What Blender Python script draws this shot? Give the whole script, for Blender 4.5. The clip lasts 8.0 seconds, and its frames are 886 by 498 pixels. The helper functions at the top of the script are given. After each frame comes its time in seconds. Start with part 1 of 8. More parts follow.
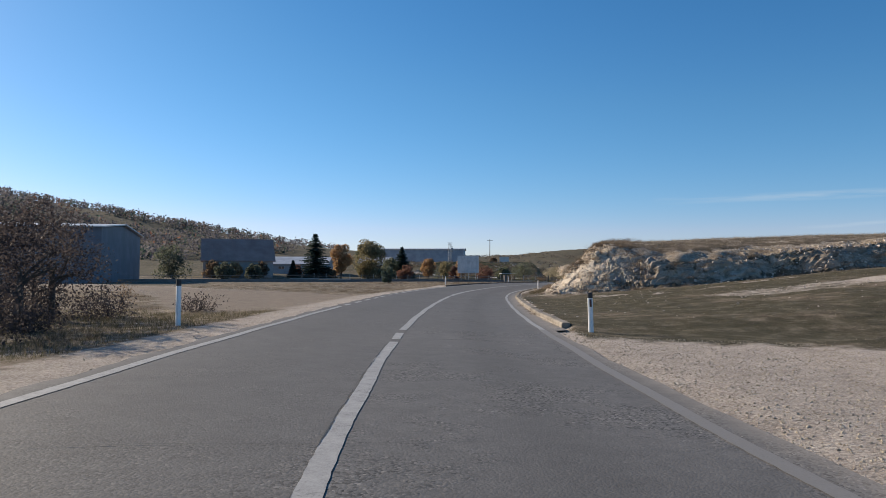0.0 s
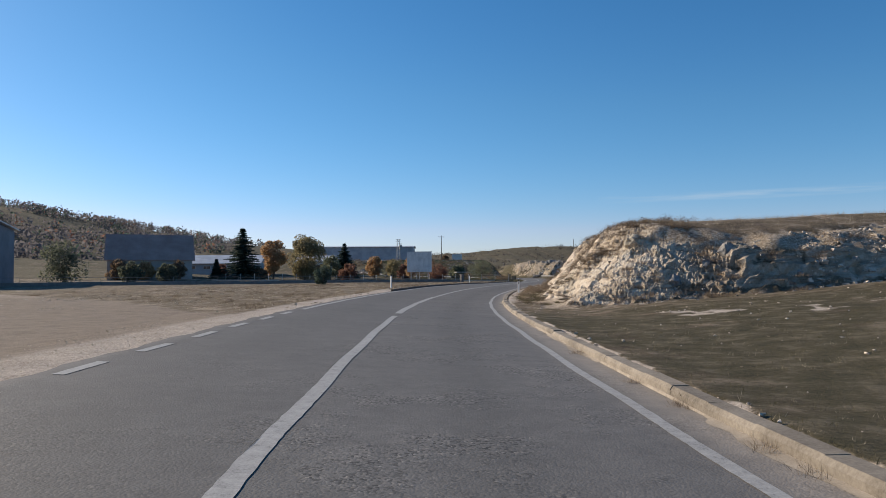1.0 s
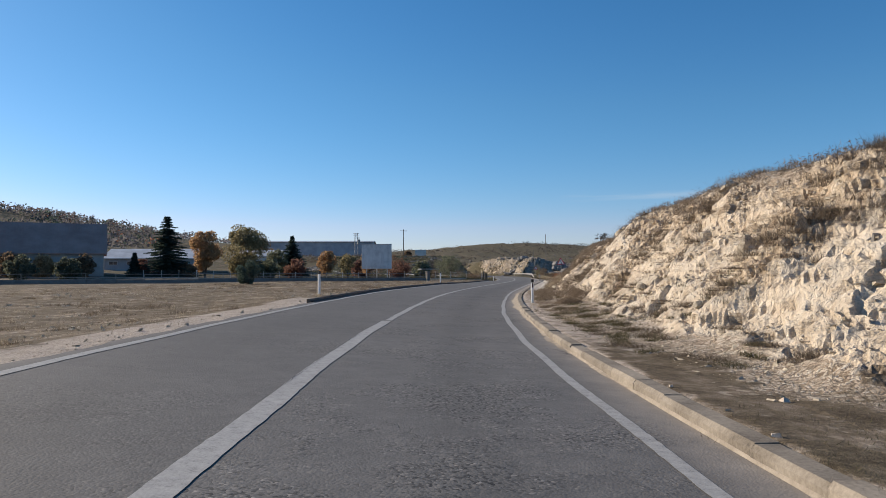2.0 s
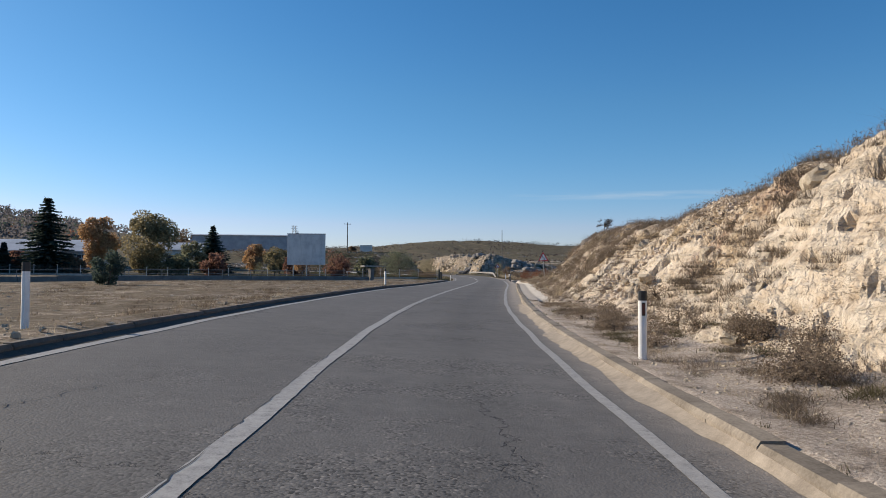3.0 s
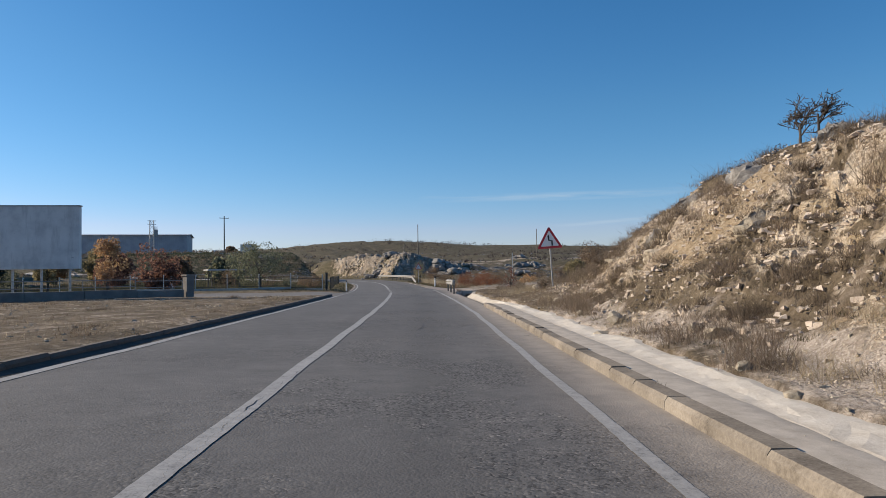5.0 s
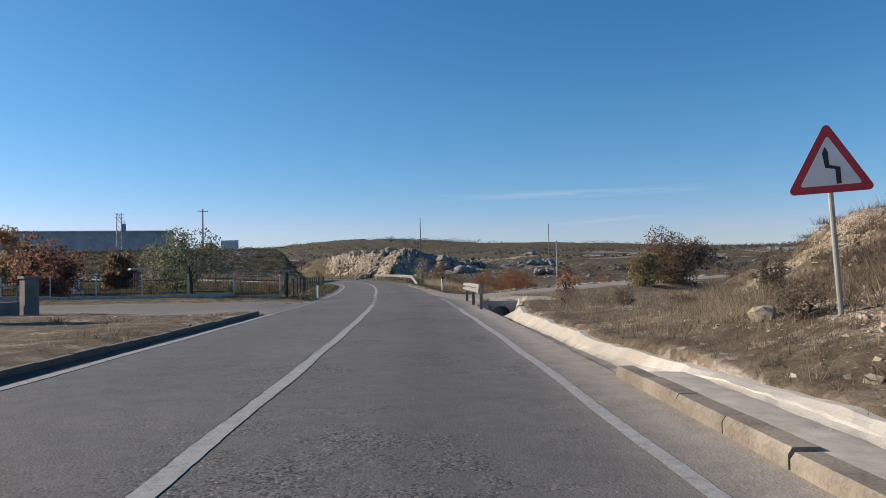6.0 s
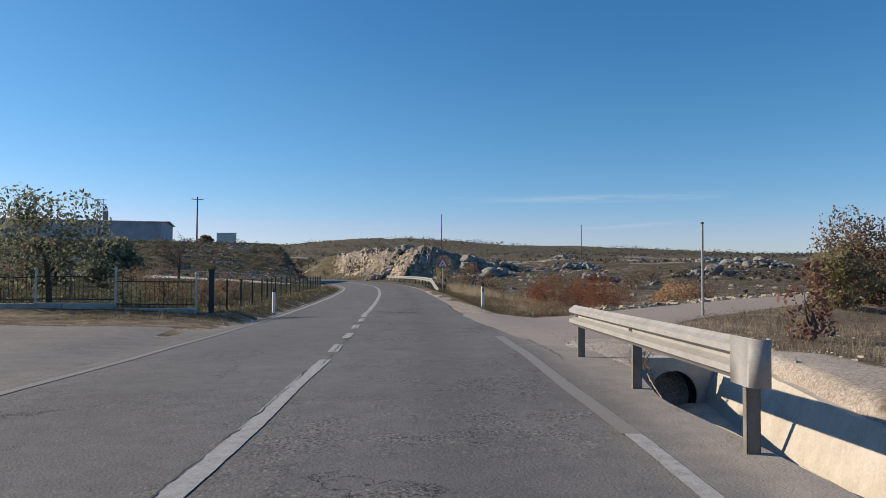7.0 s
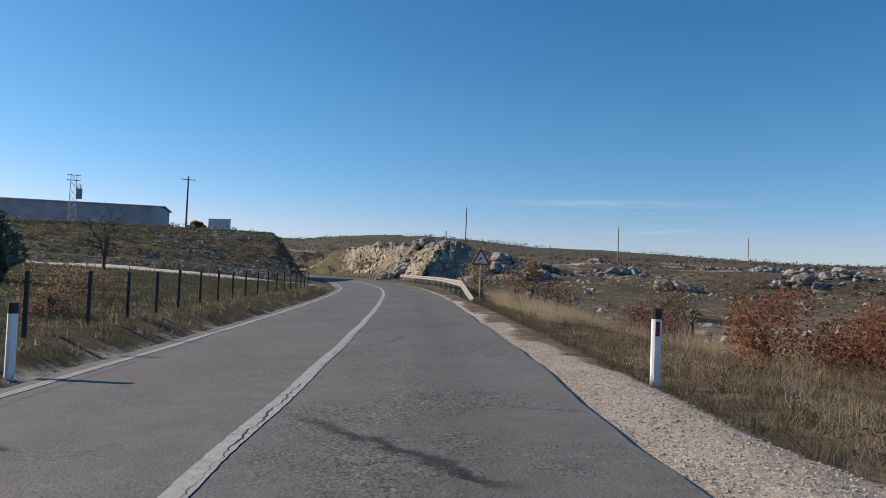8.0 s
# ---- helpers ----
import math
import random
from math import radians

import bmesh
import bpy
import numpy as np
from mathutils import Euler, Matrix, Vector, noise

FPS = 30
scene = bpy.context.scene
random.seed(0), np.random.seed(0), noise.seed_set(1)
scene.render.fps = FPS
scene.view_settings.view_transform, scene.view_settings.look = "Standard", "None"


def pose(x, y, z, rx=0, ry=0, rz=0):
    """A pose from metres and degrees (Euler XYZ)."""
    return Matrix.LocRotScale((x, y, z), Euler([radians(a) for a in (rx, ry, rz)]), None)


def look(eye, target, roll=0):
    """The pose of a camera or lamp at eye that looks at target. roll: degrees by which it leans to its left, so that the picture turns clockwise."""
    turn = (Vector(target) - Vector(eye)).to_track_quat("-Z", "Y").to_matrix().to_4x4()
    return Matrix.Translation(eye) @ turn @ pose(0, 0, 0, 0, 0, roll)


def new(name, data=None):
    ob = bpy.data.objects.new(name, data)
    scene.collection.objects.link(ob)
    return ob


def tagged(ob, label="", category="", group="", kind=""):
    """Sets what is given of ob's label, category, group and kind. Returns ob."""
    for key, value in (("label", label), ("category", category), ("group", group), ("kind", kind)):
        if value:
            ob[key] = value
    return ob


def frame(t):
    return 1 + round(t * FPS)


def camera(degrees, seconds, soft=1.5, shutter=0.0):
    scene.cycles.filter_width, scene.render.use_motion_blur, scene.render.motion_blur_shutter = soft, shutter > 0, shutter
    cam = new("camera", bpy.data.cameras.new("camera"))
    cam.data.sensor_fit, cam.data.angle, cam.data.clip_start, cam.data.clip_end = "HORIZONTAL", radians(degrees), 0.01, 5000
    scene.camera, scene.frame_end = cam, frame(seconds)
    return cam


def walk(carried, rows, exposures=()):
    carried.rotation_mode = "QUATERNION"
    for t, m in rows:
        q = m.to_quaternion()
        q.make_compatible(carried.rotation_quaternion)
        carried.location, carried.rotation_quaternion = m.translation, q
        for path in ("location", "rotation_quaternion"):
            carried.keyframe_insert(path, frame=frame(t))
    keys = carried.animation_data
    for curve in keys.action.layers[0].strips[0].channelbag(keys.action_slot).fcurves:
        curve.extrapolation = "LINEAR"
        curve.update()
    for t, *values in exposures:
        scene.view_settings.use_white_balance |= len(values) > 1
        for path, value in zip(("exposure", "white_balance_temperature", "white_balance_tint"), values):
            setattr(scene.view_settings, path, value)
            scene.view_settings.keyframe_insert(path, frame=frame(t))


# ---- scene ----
cam = camera(63.99, 8.0, soft=0.85, shutter=0.0)
# seconds, x, y, z, yaw, pitch, roll
PATH = [
    (0, 0.271, -16.213, 1.246, 2.374, 2.153, -0.153),
    (0.2, 0.095, -12.421, 1.246, 1.357, 1.961, -0.017),
    (0.5, -0.130, -6.711, 1.252, 0.231, 2.144, 0.351),
    (1, -0.228, 3.257, 1.266, -1.745, 2.084, 0.337),
    (1.5, -0.063, 13.489, 1.248, -3.313, 1.958, 0.242),
    (2, 0.378, 23.771, 1.248, -4.803, 1.867, 0.186),
    (2.5, 1.103, 33.892, 1.240, -6.557, 1.722, 0.159),
    (3, 2.173, 43.633, 1.221, -8.982, 1.718, -0.282),
    (3.2, 2.710, 47.441, 1.224, -9.951, 2.386, -0.242),
    (3.5, 3.574, 53.139, 1.262, -11.306, 2.193, 0.609),
    (4, 5.352, 62.546, 1.246, -13.465, 2.034, 0.131),
    (4.5, 7.513, 71.837, 1.254, -15.178, 1.910, 1.047),
    (4.7, 8.469, 75.555, 1.238, -15.653, 1.922, 0.960),
    (5, 9.885, 81.101, 1.248, -16.135, 1.897, 0.840),
    (5.4, 11.776, 88.360, 1.248, -16.373, 1.848, 0.855),
    (5.8, 13.608, 95.378, 1.260, -16.179, 1.726, 1.006),
    (6, 14.482, 98.766, 1.253, -15.885, 1.804, 1.055),
    (6.5, 16.597, 107.546, 1.262, -15.154, 1.769, 0.711),
    (7, 18.619, 116.297, 1.246, -14.335, 1.990, -0.365),
    (7.2, 19.418, 119.813, 1.239, -13.932, 1.926, -0.573),
    (7.5, 20.531, 125.087, 1.273, -13.384, 1.810, -1.005),
    (8, 22.213, 133.963, 1.215, -12.847, 1.993, -2.356),
]
walk(cam, [(t, pose(x, y, z, 90 + pitch, roll, yaw)) for t, x, y, z, yaw, pitch, roll in PATH])

# ---- light ----
SUN_AZ = radians(-60)      # from +y, clockwise positive
SUN_EL = radians(25)
world = bpy.data.worlds.new("sky")
scene.world = world
world.use_nodes = True
wn = world.node_tree
wn.nodes.clear()
sky_tex = wn.nodes.new("ShaderNodeTexSky")
sky_tex.sky_type = "NISHITA"
sky_tex.sun_disc = False
sky_tex.sun_elevation = SUN_EL
sky_tex.sun_rotation = SUN_AZ
sky_tex.altitude = 1500
sky_tex.air_density = 1.0
sky_tex.dust_density = 0.9
sky_tex.ozone_density = 2.2
wbg = wn.nodes.new("ShaderNodeBackground")
wbg.inputs["Strength"].default_value = 0.076
wout = wn.nodes.new("ShaderNodeOutputWorld")
clear = wn.nodes.new("ShaderNodeHueSaturation")     # a clear, dry autumn sky
clear.inputs["Saturation"].default_value = 1.03
clear.inputs["Value"].default_value = 1.2
wn.links.new(sky_tex.outputs[0], clear.inputs["Color"])
tone = wn.nodes.new("ShaderNodeMix")                # deep blue overhead, pale lavender haze low down
tone.data_type, tone.blend_type = "RGBA", "MULTIPLY"
tone.inputs[0].default_value = 1.0
channels = wn.nodes.new("ShaderNodeSeparateColor")
wn.links.new(sky_tex.outputs[0], channels.inputs[0])
paleness = wn.nodes.new("ShaderNodeMath")
paleness.operation = "DIVIDE"
wn.links.new(channels.outputs[0], paleness.inputs[0])
wn.links.new(channels.outputs[2], paleness.inputs[1])
tints = wn.nodes.new("ShaderNodeValToRGB")
wn.links.new(paleness.outputs[0], tints.inputs[0])
tints.color_ramp.elements[0].position, tints.color_ramp.elements[0].color = 0.27, (0.27, 0.87, 1.22, 1)
tints.color_ramp.elements[1].position, tints.color_ramp.elements[1].color = 0.70, (0.90, 0.90, 1.11, 1)
for at, tint in ((0.37, (0.53, 0.94, 1.13, 1)), (0.52, (0.70, 0.92, 1.11, 1))):
    tints.color_ramp.elements.new(at).color = tint
wn.links.new(tints.outputs[0], tone.inputs[7])
wn.links.new(clear.outputs[0], tone.inputs[6])
wn.links.new(tone.outputs[2], wbg.inputs[0])
wn.links.new(wbg.outputs[0], wout.inputs[0])

sun_data = bpy.data.lights.new("sun", "SUN")
sun_data.energy = 5.0
sun_data.angle = radians(0.55)
sun_data.color = (1.0, 0.855, 0.665)
sun = new("sun", sun_data)
sdir = Vector((math.sin(SUN_AZ) * math.cos(SUN_EL), math.cos(SUN_AZ) * math.cos(SUN_EL), math.sin(SUN_EL)))
sun.matrix_world = look(sdir * 100, (0, 0, 0))
scene.view_settings.exposure = 0.30


# ---- noise on arrays ----
def hash3(ix, iy, iz, seed):
    h = (ix.astype(np.int64) * 374761393 + iy.astype(np.int64) * 668265263 + iz.astype(np.int64) * 2147483647 + seed * 1274126177) & 0xFFFFFFFF
    h = ((h ^ (h >> 13)) * 1274126177) & 0xFFFFFFFF
    h = ((h ^ (h >> 16)) * 2246822519) & 0xFFFFFFFF
    return ((h ^ (h >> 15)) & 0xFFFFFF) / float(0xFFFFFF)


def vnoise(x, y, z=None, seed=0):
    """Value noise, about -1 to 1."""
    z = np.zeros_like(x) if z is None else z
    ix, iy, iz = np.floor(x), np.floor(y), np.floor(z)
    fx, fy, fz = x - ix, y - iy, z - iz
    fx, fy, fz = fx * fx * (3 - 2 * fx), fy * fy * (3 - 2 * fy), fz * fz * (3 - 2 * fz)
    out = 0
    for a in (0, 1):
        for b in (0, 1):
            for c in (0, 1):
                w = (fx if a else 1 - fx) * (fy if b else 1 - fy) * (fz if c else 1 - fz)
                out = out + w * hash3(ix + a, iy + b, iz + c, seed)
    return out * 2 - 1


def fbm(x, y, z=None, octaves=4, seed=0):
    out, amp = 0, 0.5
    for k in range(octaves):
        f = 2.03 ** k
        out = out + amp * vnoise(x * f, y * f, None if z is None else z * f, seed + 7 * k)
        amp *= 0.5
    return out


def blocks(x, y, z, seed=0):
    """Broken blocks: the gap to the next one, and a height that jumps and tilts from block to block."""
    ix, iy, iz = np.floor(x), np.floor(y), np.floor(z)
    f1, f2, high = np.full(x.shape, 9.0), np.full(x.shape, 9.0), np.zeros(x.shape)
    for a in (-1, 0, 1):
        for b in (-1, 0, 1):
            for c in (-1, 0, 1):
                px, py, pz = ix + a, iy + b, iz + c
                r = hash3(px, py, pz, seed)
                dx, dy, dz = px + r - x, py + hash3(px, py, pz, seed + 1) - y, pz + hash3(px, py, pz, seed + 2) - z
                dd = dx * dx + dy * dy + dz * dz
                near = dd < f1
                f2 = np.where(near, f1, np.minimum(f2, dd))
                q = hash3(px, py, pz, seed + 3)
                high = np.where(near, (q - 0.5) + 1.1 * (r - 0.5) * dx + 1.1 * (0.5 - q) * dy + 0.8 * (r - q) * dz, high)
                f1 = np.where(near, dd, f1)
    return np.sqrt(f2) - np.sqrt(f1), high


def smooth(a, b, x):
    t = np.clip((x - a) / (b - a), 0, 1)
    return t * t * (3 - 2 * t)


# ---- meshes ----
def mesh_of(name, verts, faces, materials=(), smooth_shade=False):
    """A mesh from arrays or lists; faces all of one size may be an array."""
    me = bpy.data.meshes.new(name)
    verts = np.asarray(verts, dtype=np.float32)
    if isinstance(faces, np.ndarray):
        n, k = faces.shape
        me.vertices.add(len(verts))
        me.vertices.foreach_set("co", verts.ravel())
        me.loops.add(n * k)
        me.loops.foreach_set("vertex_index", faces.astype(np.int32).ravel())
        me.polygons.add(n)
        me.polygons.foreach_set("loop_start", np.arange(n, dtype=np.int32) * k)
        me.update(calc_edges=True)
    else:
        me.from_pydata([tuple(map(float, v)) for v in verts], [], faces)
        me.update()
    for m in materials:
        me.materials.append(m)
    me.polygons.foreach_set("use_smooth", np.full(len(me.polygons), bool(smooth_shade)))
    return me


def place(name, me, parent=None, m=None, label=""):
    ob = new(name, me)
    if m is not None:
        ob.matrix_basis = m
    if parent is not None:
        ob.parent = parent
    if label:
        ob["label"] = label
    return ob


def part(name, bm, material, parent, label="", smooth_shade=False):
    me = bpy.data.meshes.new(name)
    bmesh.ops.recalc_face_normals(bm, faces=bm.faces)
    bm.to_mesh(me)
    bm.free()
    me.materials.append(material)
    if smooth_shade:
        for p in me.polygons:
            p.use_smooth = True
    return place(name, me, parent, None, label)


def thing(name, at, turn=0.0, label="", category="", group="", kind=""):
    ob = new(name)
    ob.empty_display_size = 0.2
    ob.matrix_basis = pose(at[0], at[1], at[2], 0, 0, turn)
    return tagged(ob, label, category, group, kind)


def box(bm, x0, y0, z0, x1, y1, z1, bevel=0.0):
    r = bmesh.ops.create_cube(bm, size=1.0)
    for v in r["verts"]:
        v.co = Vector(((x0 + x1) / 2 + v.co.x * (x1 - x0), (y0 + y1) / 2 + v.co.y * (y1 - y0), (z0 + z1) / 2 + v.co.z * (z1 - z0)))
    if bevel:
        edges = {e for v in r["verts"] for e in v.link_edges}
        bmesh.ops.bevel(bm, geom=list(edges), offset=bevel, segments=2, affect="EDGES", profile=0.6)
    return bm


def tube(bm, a, b, r0, r1=None, n=8, caps=True):
    """A straight tapered tube from a to b."""
    a, b = Vector(a), Vector(b)
    r1 = r0 if r1 is None else r1
    ax = (b - a).normalized()
    u = ax.orthogonal().normalized()
    w = ax.cross(u)
    ring0 = [bm.verts.new(a + (u * math.cos(t) + w * math.sin(t)) * r0) for t in (2 * math.pi * k / n for k in range(n))]
    ring1 = [bm.verts.new(b + (u * math.cos(t) + w * math.sin(t)) * r1) for t in (2 * math.pi * k / n for k in range(n))]
    for k in range(n):
        bm.faces.new((ring0[k], ring0[(k + 1) % n], ring1[(k + 1) % n], ring1[k]))
    if caps:
        bm.faces.new(ring0[::-1])
        bm.faces.new(ring1)
    return bm


def prism(bm, outline, z0, z1, m=None):
    """An upright prism over an outline of (x, y)."""
    lo = [bm.verts.new((x, y, z0)) for x, y in outline]
    hi = [bm.verts.new((x, y, z1)) for x, y in outline]
    n = len(outline)
    bm.faces.new(lo[::-1])
    bm.faces.new(hi)
    for k in range(n):
        bm.faces.new((lo[k], lo[(k + 1) % n], hi[(k + 1) % n], hi[k]))
    if m is not None:
        bmesh.ops.transform(bm, matrix=m, verts=lo + hi)
    return bm


# ---- the road's line ----
SLOPES = [(-80, -0.34), (-10, -0.075), (5, 0.0), (22, 0.042), (38, 0.115), (50, 0.15), (62, 0.19), (75, 0.24), (90, 0.256), (105, 0.255),
          (120, 0.235), (137, 0.20), (150, 0.175), (165, 0.15), (180, 0.11), (192, 0.06), (206, 0.03), (220, -0.02), (235, -0.10)]
BANKS = [(-40, 0.03), (0, 0.03), (20, 0.05), (45, 0.06), (60, 0.065), (80, 0.055), (92, 0.03), (110, 0.015), (122, 0.0), (140, -0.05), (230, -0.06)]
_yy = np.arange(-80, 235.01, 0.25)
_sl = np.interp(_yy, [a for a, b in SLOPES], [b for a, b in SLOPES])
_bk = np.interp(_yy, [a for a, b in BANKS], [b for a, b in BANKS])
_xx = np.concatenate([[0], np.cumsum((_sl[1:] + _sl[:-1]) / 2 * 0.25)])
_xx = _xx - np.interp(0.8, _yy, _xx) - 1.38 + 1.8 * _bk
SHIFTS = [(-14, 0.0), (-3, 0.06), (3, 0.05), (10, 0.0), (21, -0.08), (38, -0.12), (57, -0.12), (67, 0.0), (76, 0.10), (90, 0.16), (103, 0.24), (112, 0.23), (127, 0.18), (139, 0.03), (150, 0.10), (166, 0.25), (190, 0.65), (235, 0.7)]
_xx = _xx + np.interp(_yy, [a for a, b in SHIFTS], [b for a, b in SHIFTS])
LINE = [(x, y) for x, y in zip(_xx, _yy)]
_h = math.atan(0.10) + math.pi / 2
_px, _py = LINE[-1]
for _k in range(300):                       # the bend to the left beyond
    _h += 0.25 / 48.0
    _px += 0.25 * math.cos(_h)
    _py += 0.25 * math.sin(_h)
    LINE.append((_px, _py))
LINE = np.array(LINE)
TAN = np.gradient(LINE, axis=0)
TAN /= np.linalg.norm(TAN, axis=1)[:, None]
NRM = np.stack([TAN[:, 1], -TAN[:, 0]], 1)   # to the right
LINE_S = np.concatenate([[0], np.cumsum(np.linalg.norm(np.diff(LINE, axis=0), axis=1))])
_S0 = LINE_S[320]                            # y = 0
LINE_S = LINE_S - _S0


def centre_x(y):
    return np.interp(y, _yy, _xx)


def bank_at(y):
    return np.interp(y, [a for a, b in BANKS], [b for a, b in BANKS])


def road_frame(x, y):
    """Offset to the right of the centre line, and the y of the place on it (growing on past 235 by length)."""
    x, y = np.asarray(x, float), np.asarray(y, float)
    slope = np.interp(y, _yy, _sl)
    d = (x - centre_x(y)) / np.sqrt(1 + slope * slope)
    t = y + d * slope / np.sqrt(1 + slope * slope)
    far = y > 205
    if far.any():
        fx, fy = x[far], y[far]
        best = np.full(fx.shape, 1e9)
        bi = np.zeros(fx.shape, int)
        for k in range(1100, len(LINE), 4):
            q = (fx - LINE[k, 0]) ** 2 + (fy - LINE[k, 1]) ** 2
            m = q < best
            best = np.where(m, q, best)
            bi = np.where(m, k, bi)
        d = d.copy()
        t = t.copy()
        d[far] = (fx - LINE[bi, 0]) * NRM[bi, 0] + (fy - LINE[bi, 1]) * NRM[bi, 1]
        t[far] = -80 + bi * 0.25
    return d, t


def road_z(d, t):
    return -bank_at(t) * (np.clip(d, -6, 6.5) - 1.5)


def on_road(t, d, lift=0.0):
    """A place d to the right of the centre line at the line's y = t."""
    k = (t + 80) * 4
    i = int(min(max(k, 0), len(LINE) - 2))
    f = k - i
    p = LINE[i] * (1 - f) + LINE[i + 1] * f
    n = NRM[i] * (1 - f) + NRM[i + 1] * f
    return Vector((p[0] + n[0] * d, p[1] + n[1] * d, float(road_z(d, t)) + lift))


def heading(t):
    i = int(min(max((t + 80) * 4, 0), len(LINE) - 2))
    return math.degrees(math.atan2(-TAN[i, 0], TAN[i, 1]))


def strip(t0, t1, offsets, lift, step=0.5, wander=None):
    """Vertices and faces of a ribbon along the road; offsets are numbers or functions of t."""
    ts = np.arange(t0, t1 + step * 0.5, step)
    vs = []
    for t in ts:
        for k, o in enumerate(offsets):
            dd = o(t) if callable(o) else o
            l = lift[k] if isinstance(lift, (list, tuple)) else lift
            l = l(t) if callable(l) else l
            vs.append(on_road(t, dd, l))
    n = len(offsets)
    fs = np.array([(r * n + c, r * n + c + 1, (r + 1) * n + c + 1, (r + 1) * n + c) for r in range(len(ts) - 1) for c in range(n - 1)])
    return np.array(vs), fs


# ---- materials ----
def material(name):
    m = bpy.data.materials.new(name)
    m.use_nodes = True
    nt = m.node_tree
    nt.nodes.clear()
    out = nt.nodes.new("ShaderNodeOutputMaterial")
    bsdf = nt.nodes.new("ShaderNodeBsdfPrincipled")
    nt.links.new(bsdf.outputs[0], out.inputs[0])
    return m, nt, bsdf


def node(nt, kind, **values):
    n = nt.nodes.new(kind)
    for key, v in values.items():
        n.inputs[key.replace("_", " ")].default_value = v
    return n


def coords(nt, space="Object"):
    return nt.nodes.new("ShaderNodeTexCoord").outputs[space]


def world_pos(nt):
    return nt.nodes.new("ShaderNodeNewGeometry").outputs["Position"]


def noise_of(nt, vec, scale, detail=4.0, rough=0.55):
    n = node(nt, "ShaderNodeTexNoise", Scale=scale, Detail=detail, Roughness=rough)
    nt.links.new(vec, n.inputs["Vector"])
    return n.outputs["Fac"]


def ramp(nt, fac, stops):
    r = nt.nodes.new("ShaderNodeValToRGB")
    r.color_ramp.elements[0].position, r.color_ramp.elements[0].color = stops[0][0], (*stops[0][1], 1)
    r.color_ramp.elements[1].position, r.color_ramp.elements[1].color = stops[-1][0], (*stops[-1][1], 1)
    for p, c in stops[1:-1]:
        r.color_ramp.elements.new(p).color = (*c, 1)
    nt.links.new(fac, r.inputs[0])
    return r.outputs[0]


def mix(nt, fac, a, b, blend="MIX"):
    n = nt.nodes.new("ShaderNodeMix")
    n.data_type, n.blend_type = "RGBA", blend
    for v, i in ((fac, 0), (a, 6), (b, 7)):
        if isinstance(v, (int, float)):
            n.inputs[i].default_value = v
        elif isinstance(v, tuple):
            n.inputs[i].default_value = (*v, 1)
        else:
            nt.links.new(v, n.inputs[i])
    return n.outputs[2]


def maths(nt, op, a, b=0.0, clamp=False):
    n = nt.nodes.new("ShaderNodeMath")
    n.operation, n.use_clamp = op, clamp
    for i, v in enumerate((a, b)):
        if isinstance(v, (int, float)):
            n.inputs[i].default_value = v
        else:
            nt.links.new(v, n.inputs[i])
    return n.outputs[0]


def span(nt, v, lo, hi):
    n = nt.nodes.new("ShaderNodeMapRange")
    n.inputs[1].default_value, n.inputs[2].default_value = lo, hi
    n.interpolation_type = "SMOOTHSTEP"
    nt.links.new(v, n.inputs[0])
    return n.outputs[0]


def bump(nt, bsdf, height, strength=0.5, distance=0.02):
    b = node(nt, "ShaderNodeBump", Strength=strength, Distance=distance)
    nt.links.new(height, b.inputs["Height"])
    nt.links.new(b.outputs[0], bsdf.inputs["Normal"])


def attr(nt, name):
    a = nt.nodes.new("ShaderNodeAttribute")
    a.attribute_name = name
    return a.outputs["Fac"]


def plain(name, dark, light, scale=6.0, rough=0.6, metal=0.0, relief=0.25, depth=0.01, grain=60.0):
    """A surface between two colours, with blotches and grain."""
    m, nt, b = material(name)
    v = coords(nt)
    big = noise_of(nt, v, scale, 5.0, 0.6)
    small = noise_of(nt, v, grain, 3.0, 0.6)
    f = maths(nt, "ADD", maths(nt, "MULTIPLY", big, 0.65), maths(nt, "MULTIPLY", small, 0.35))
    nt.links.new(ramp(nt, f, [(0.34, dark), (0.66, light)]), b.inputs["Base Color"])
    b.inputs["Roughness"].default_value = rough
    b.inputs["Metallic"].default_value = metal
    if relief:
        bump(nt, b, f, relief, depth)
    return m


def random_tint(nt, colour, amount, by="object"):
    """Varies a colour's value a little from piece to piece."""
    r = nt.nodes.new("ShaderNodeObjectInfo").outputs["Random"] if by == "object" else nt.nodes.new("ShaderNodeNewGeometry").outputs["Random Per Island"]
    h = nt.nodes.new("ShaderNodeHueSaturation")
    nt.links.new(maths(nt, "ADD", maths(nt, "MULTIPLY", r, 2 * amount), 1 - amount), h.inputs["Value"])
    nt.links.new(colour, h.inputs["Color"])
    return h.outputs[0]


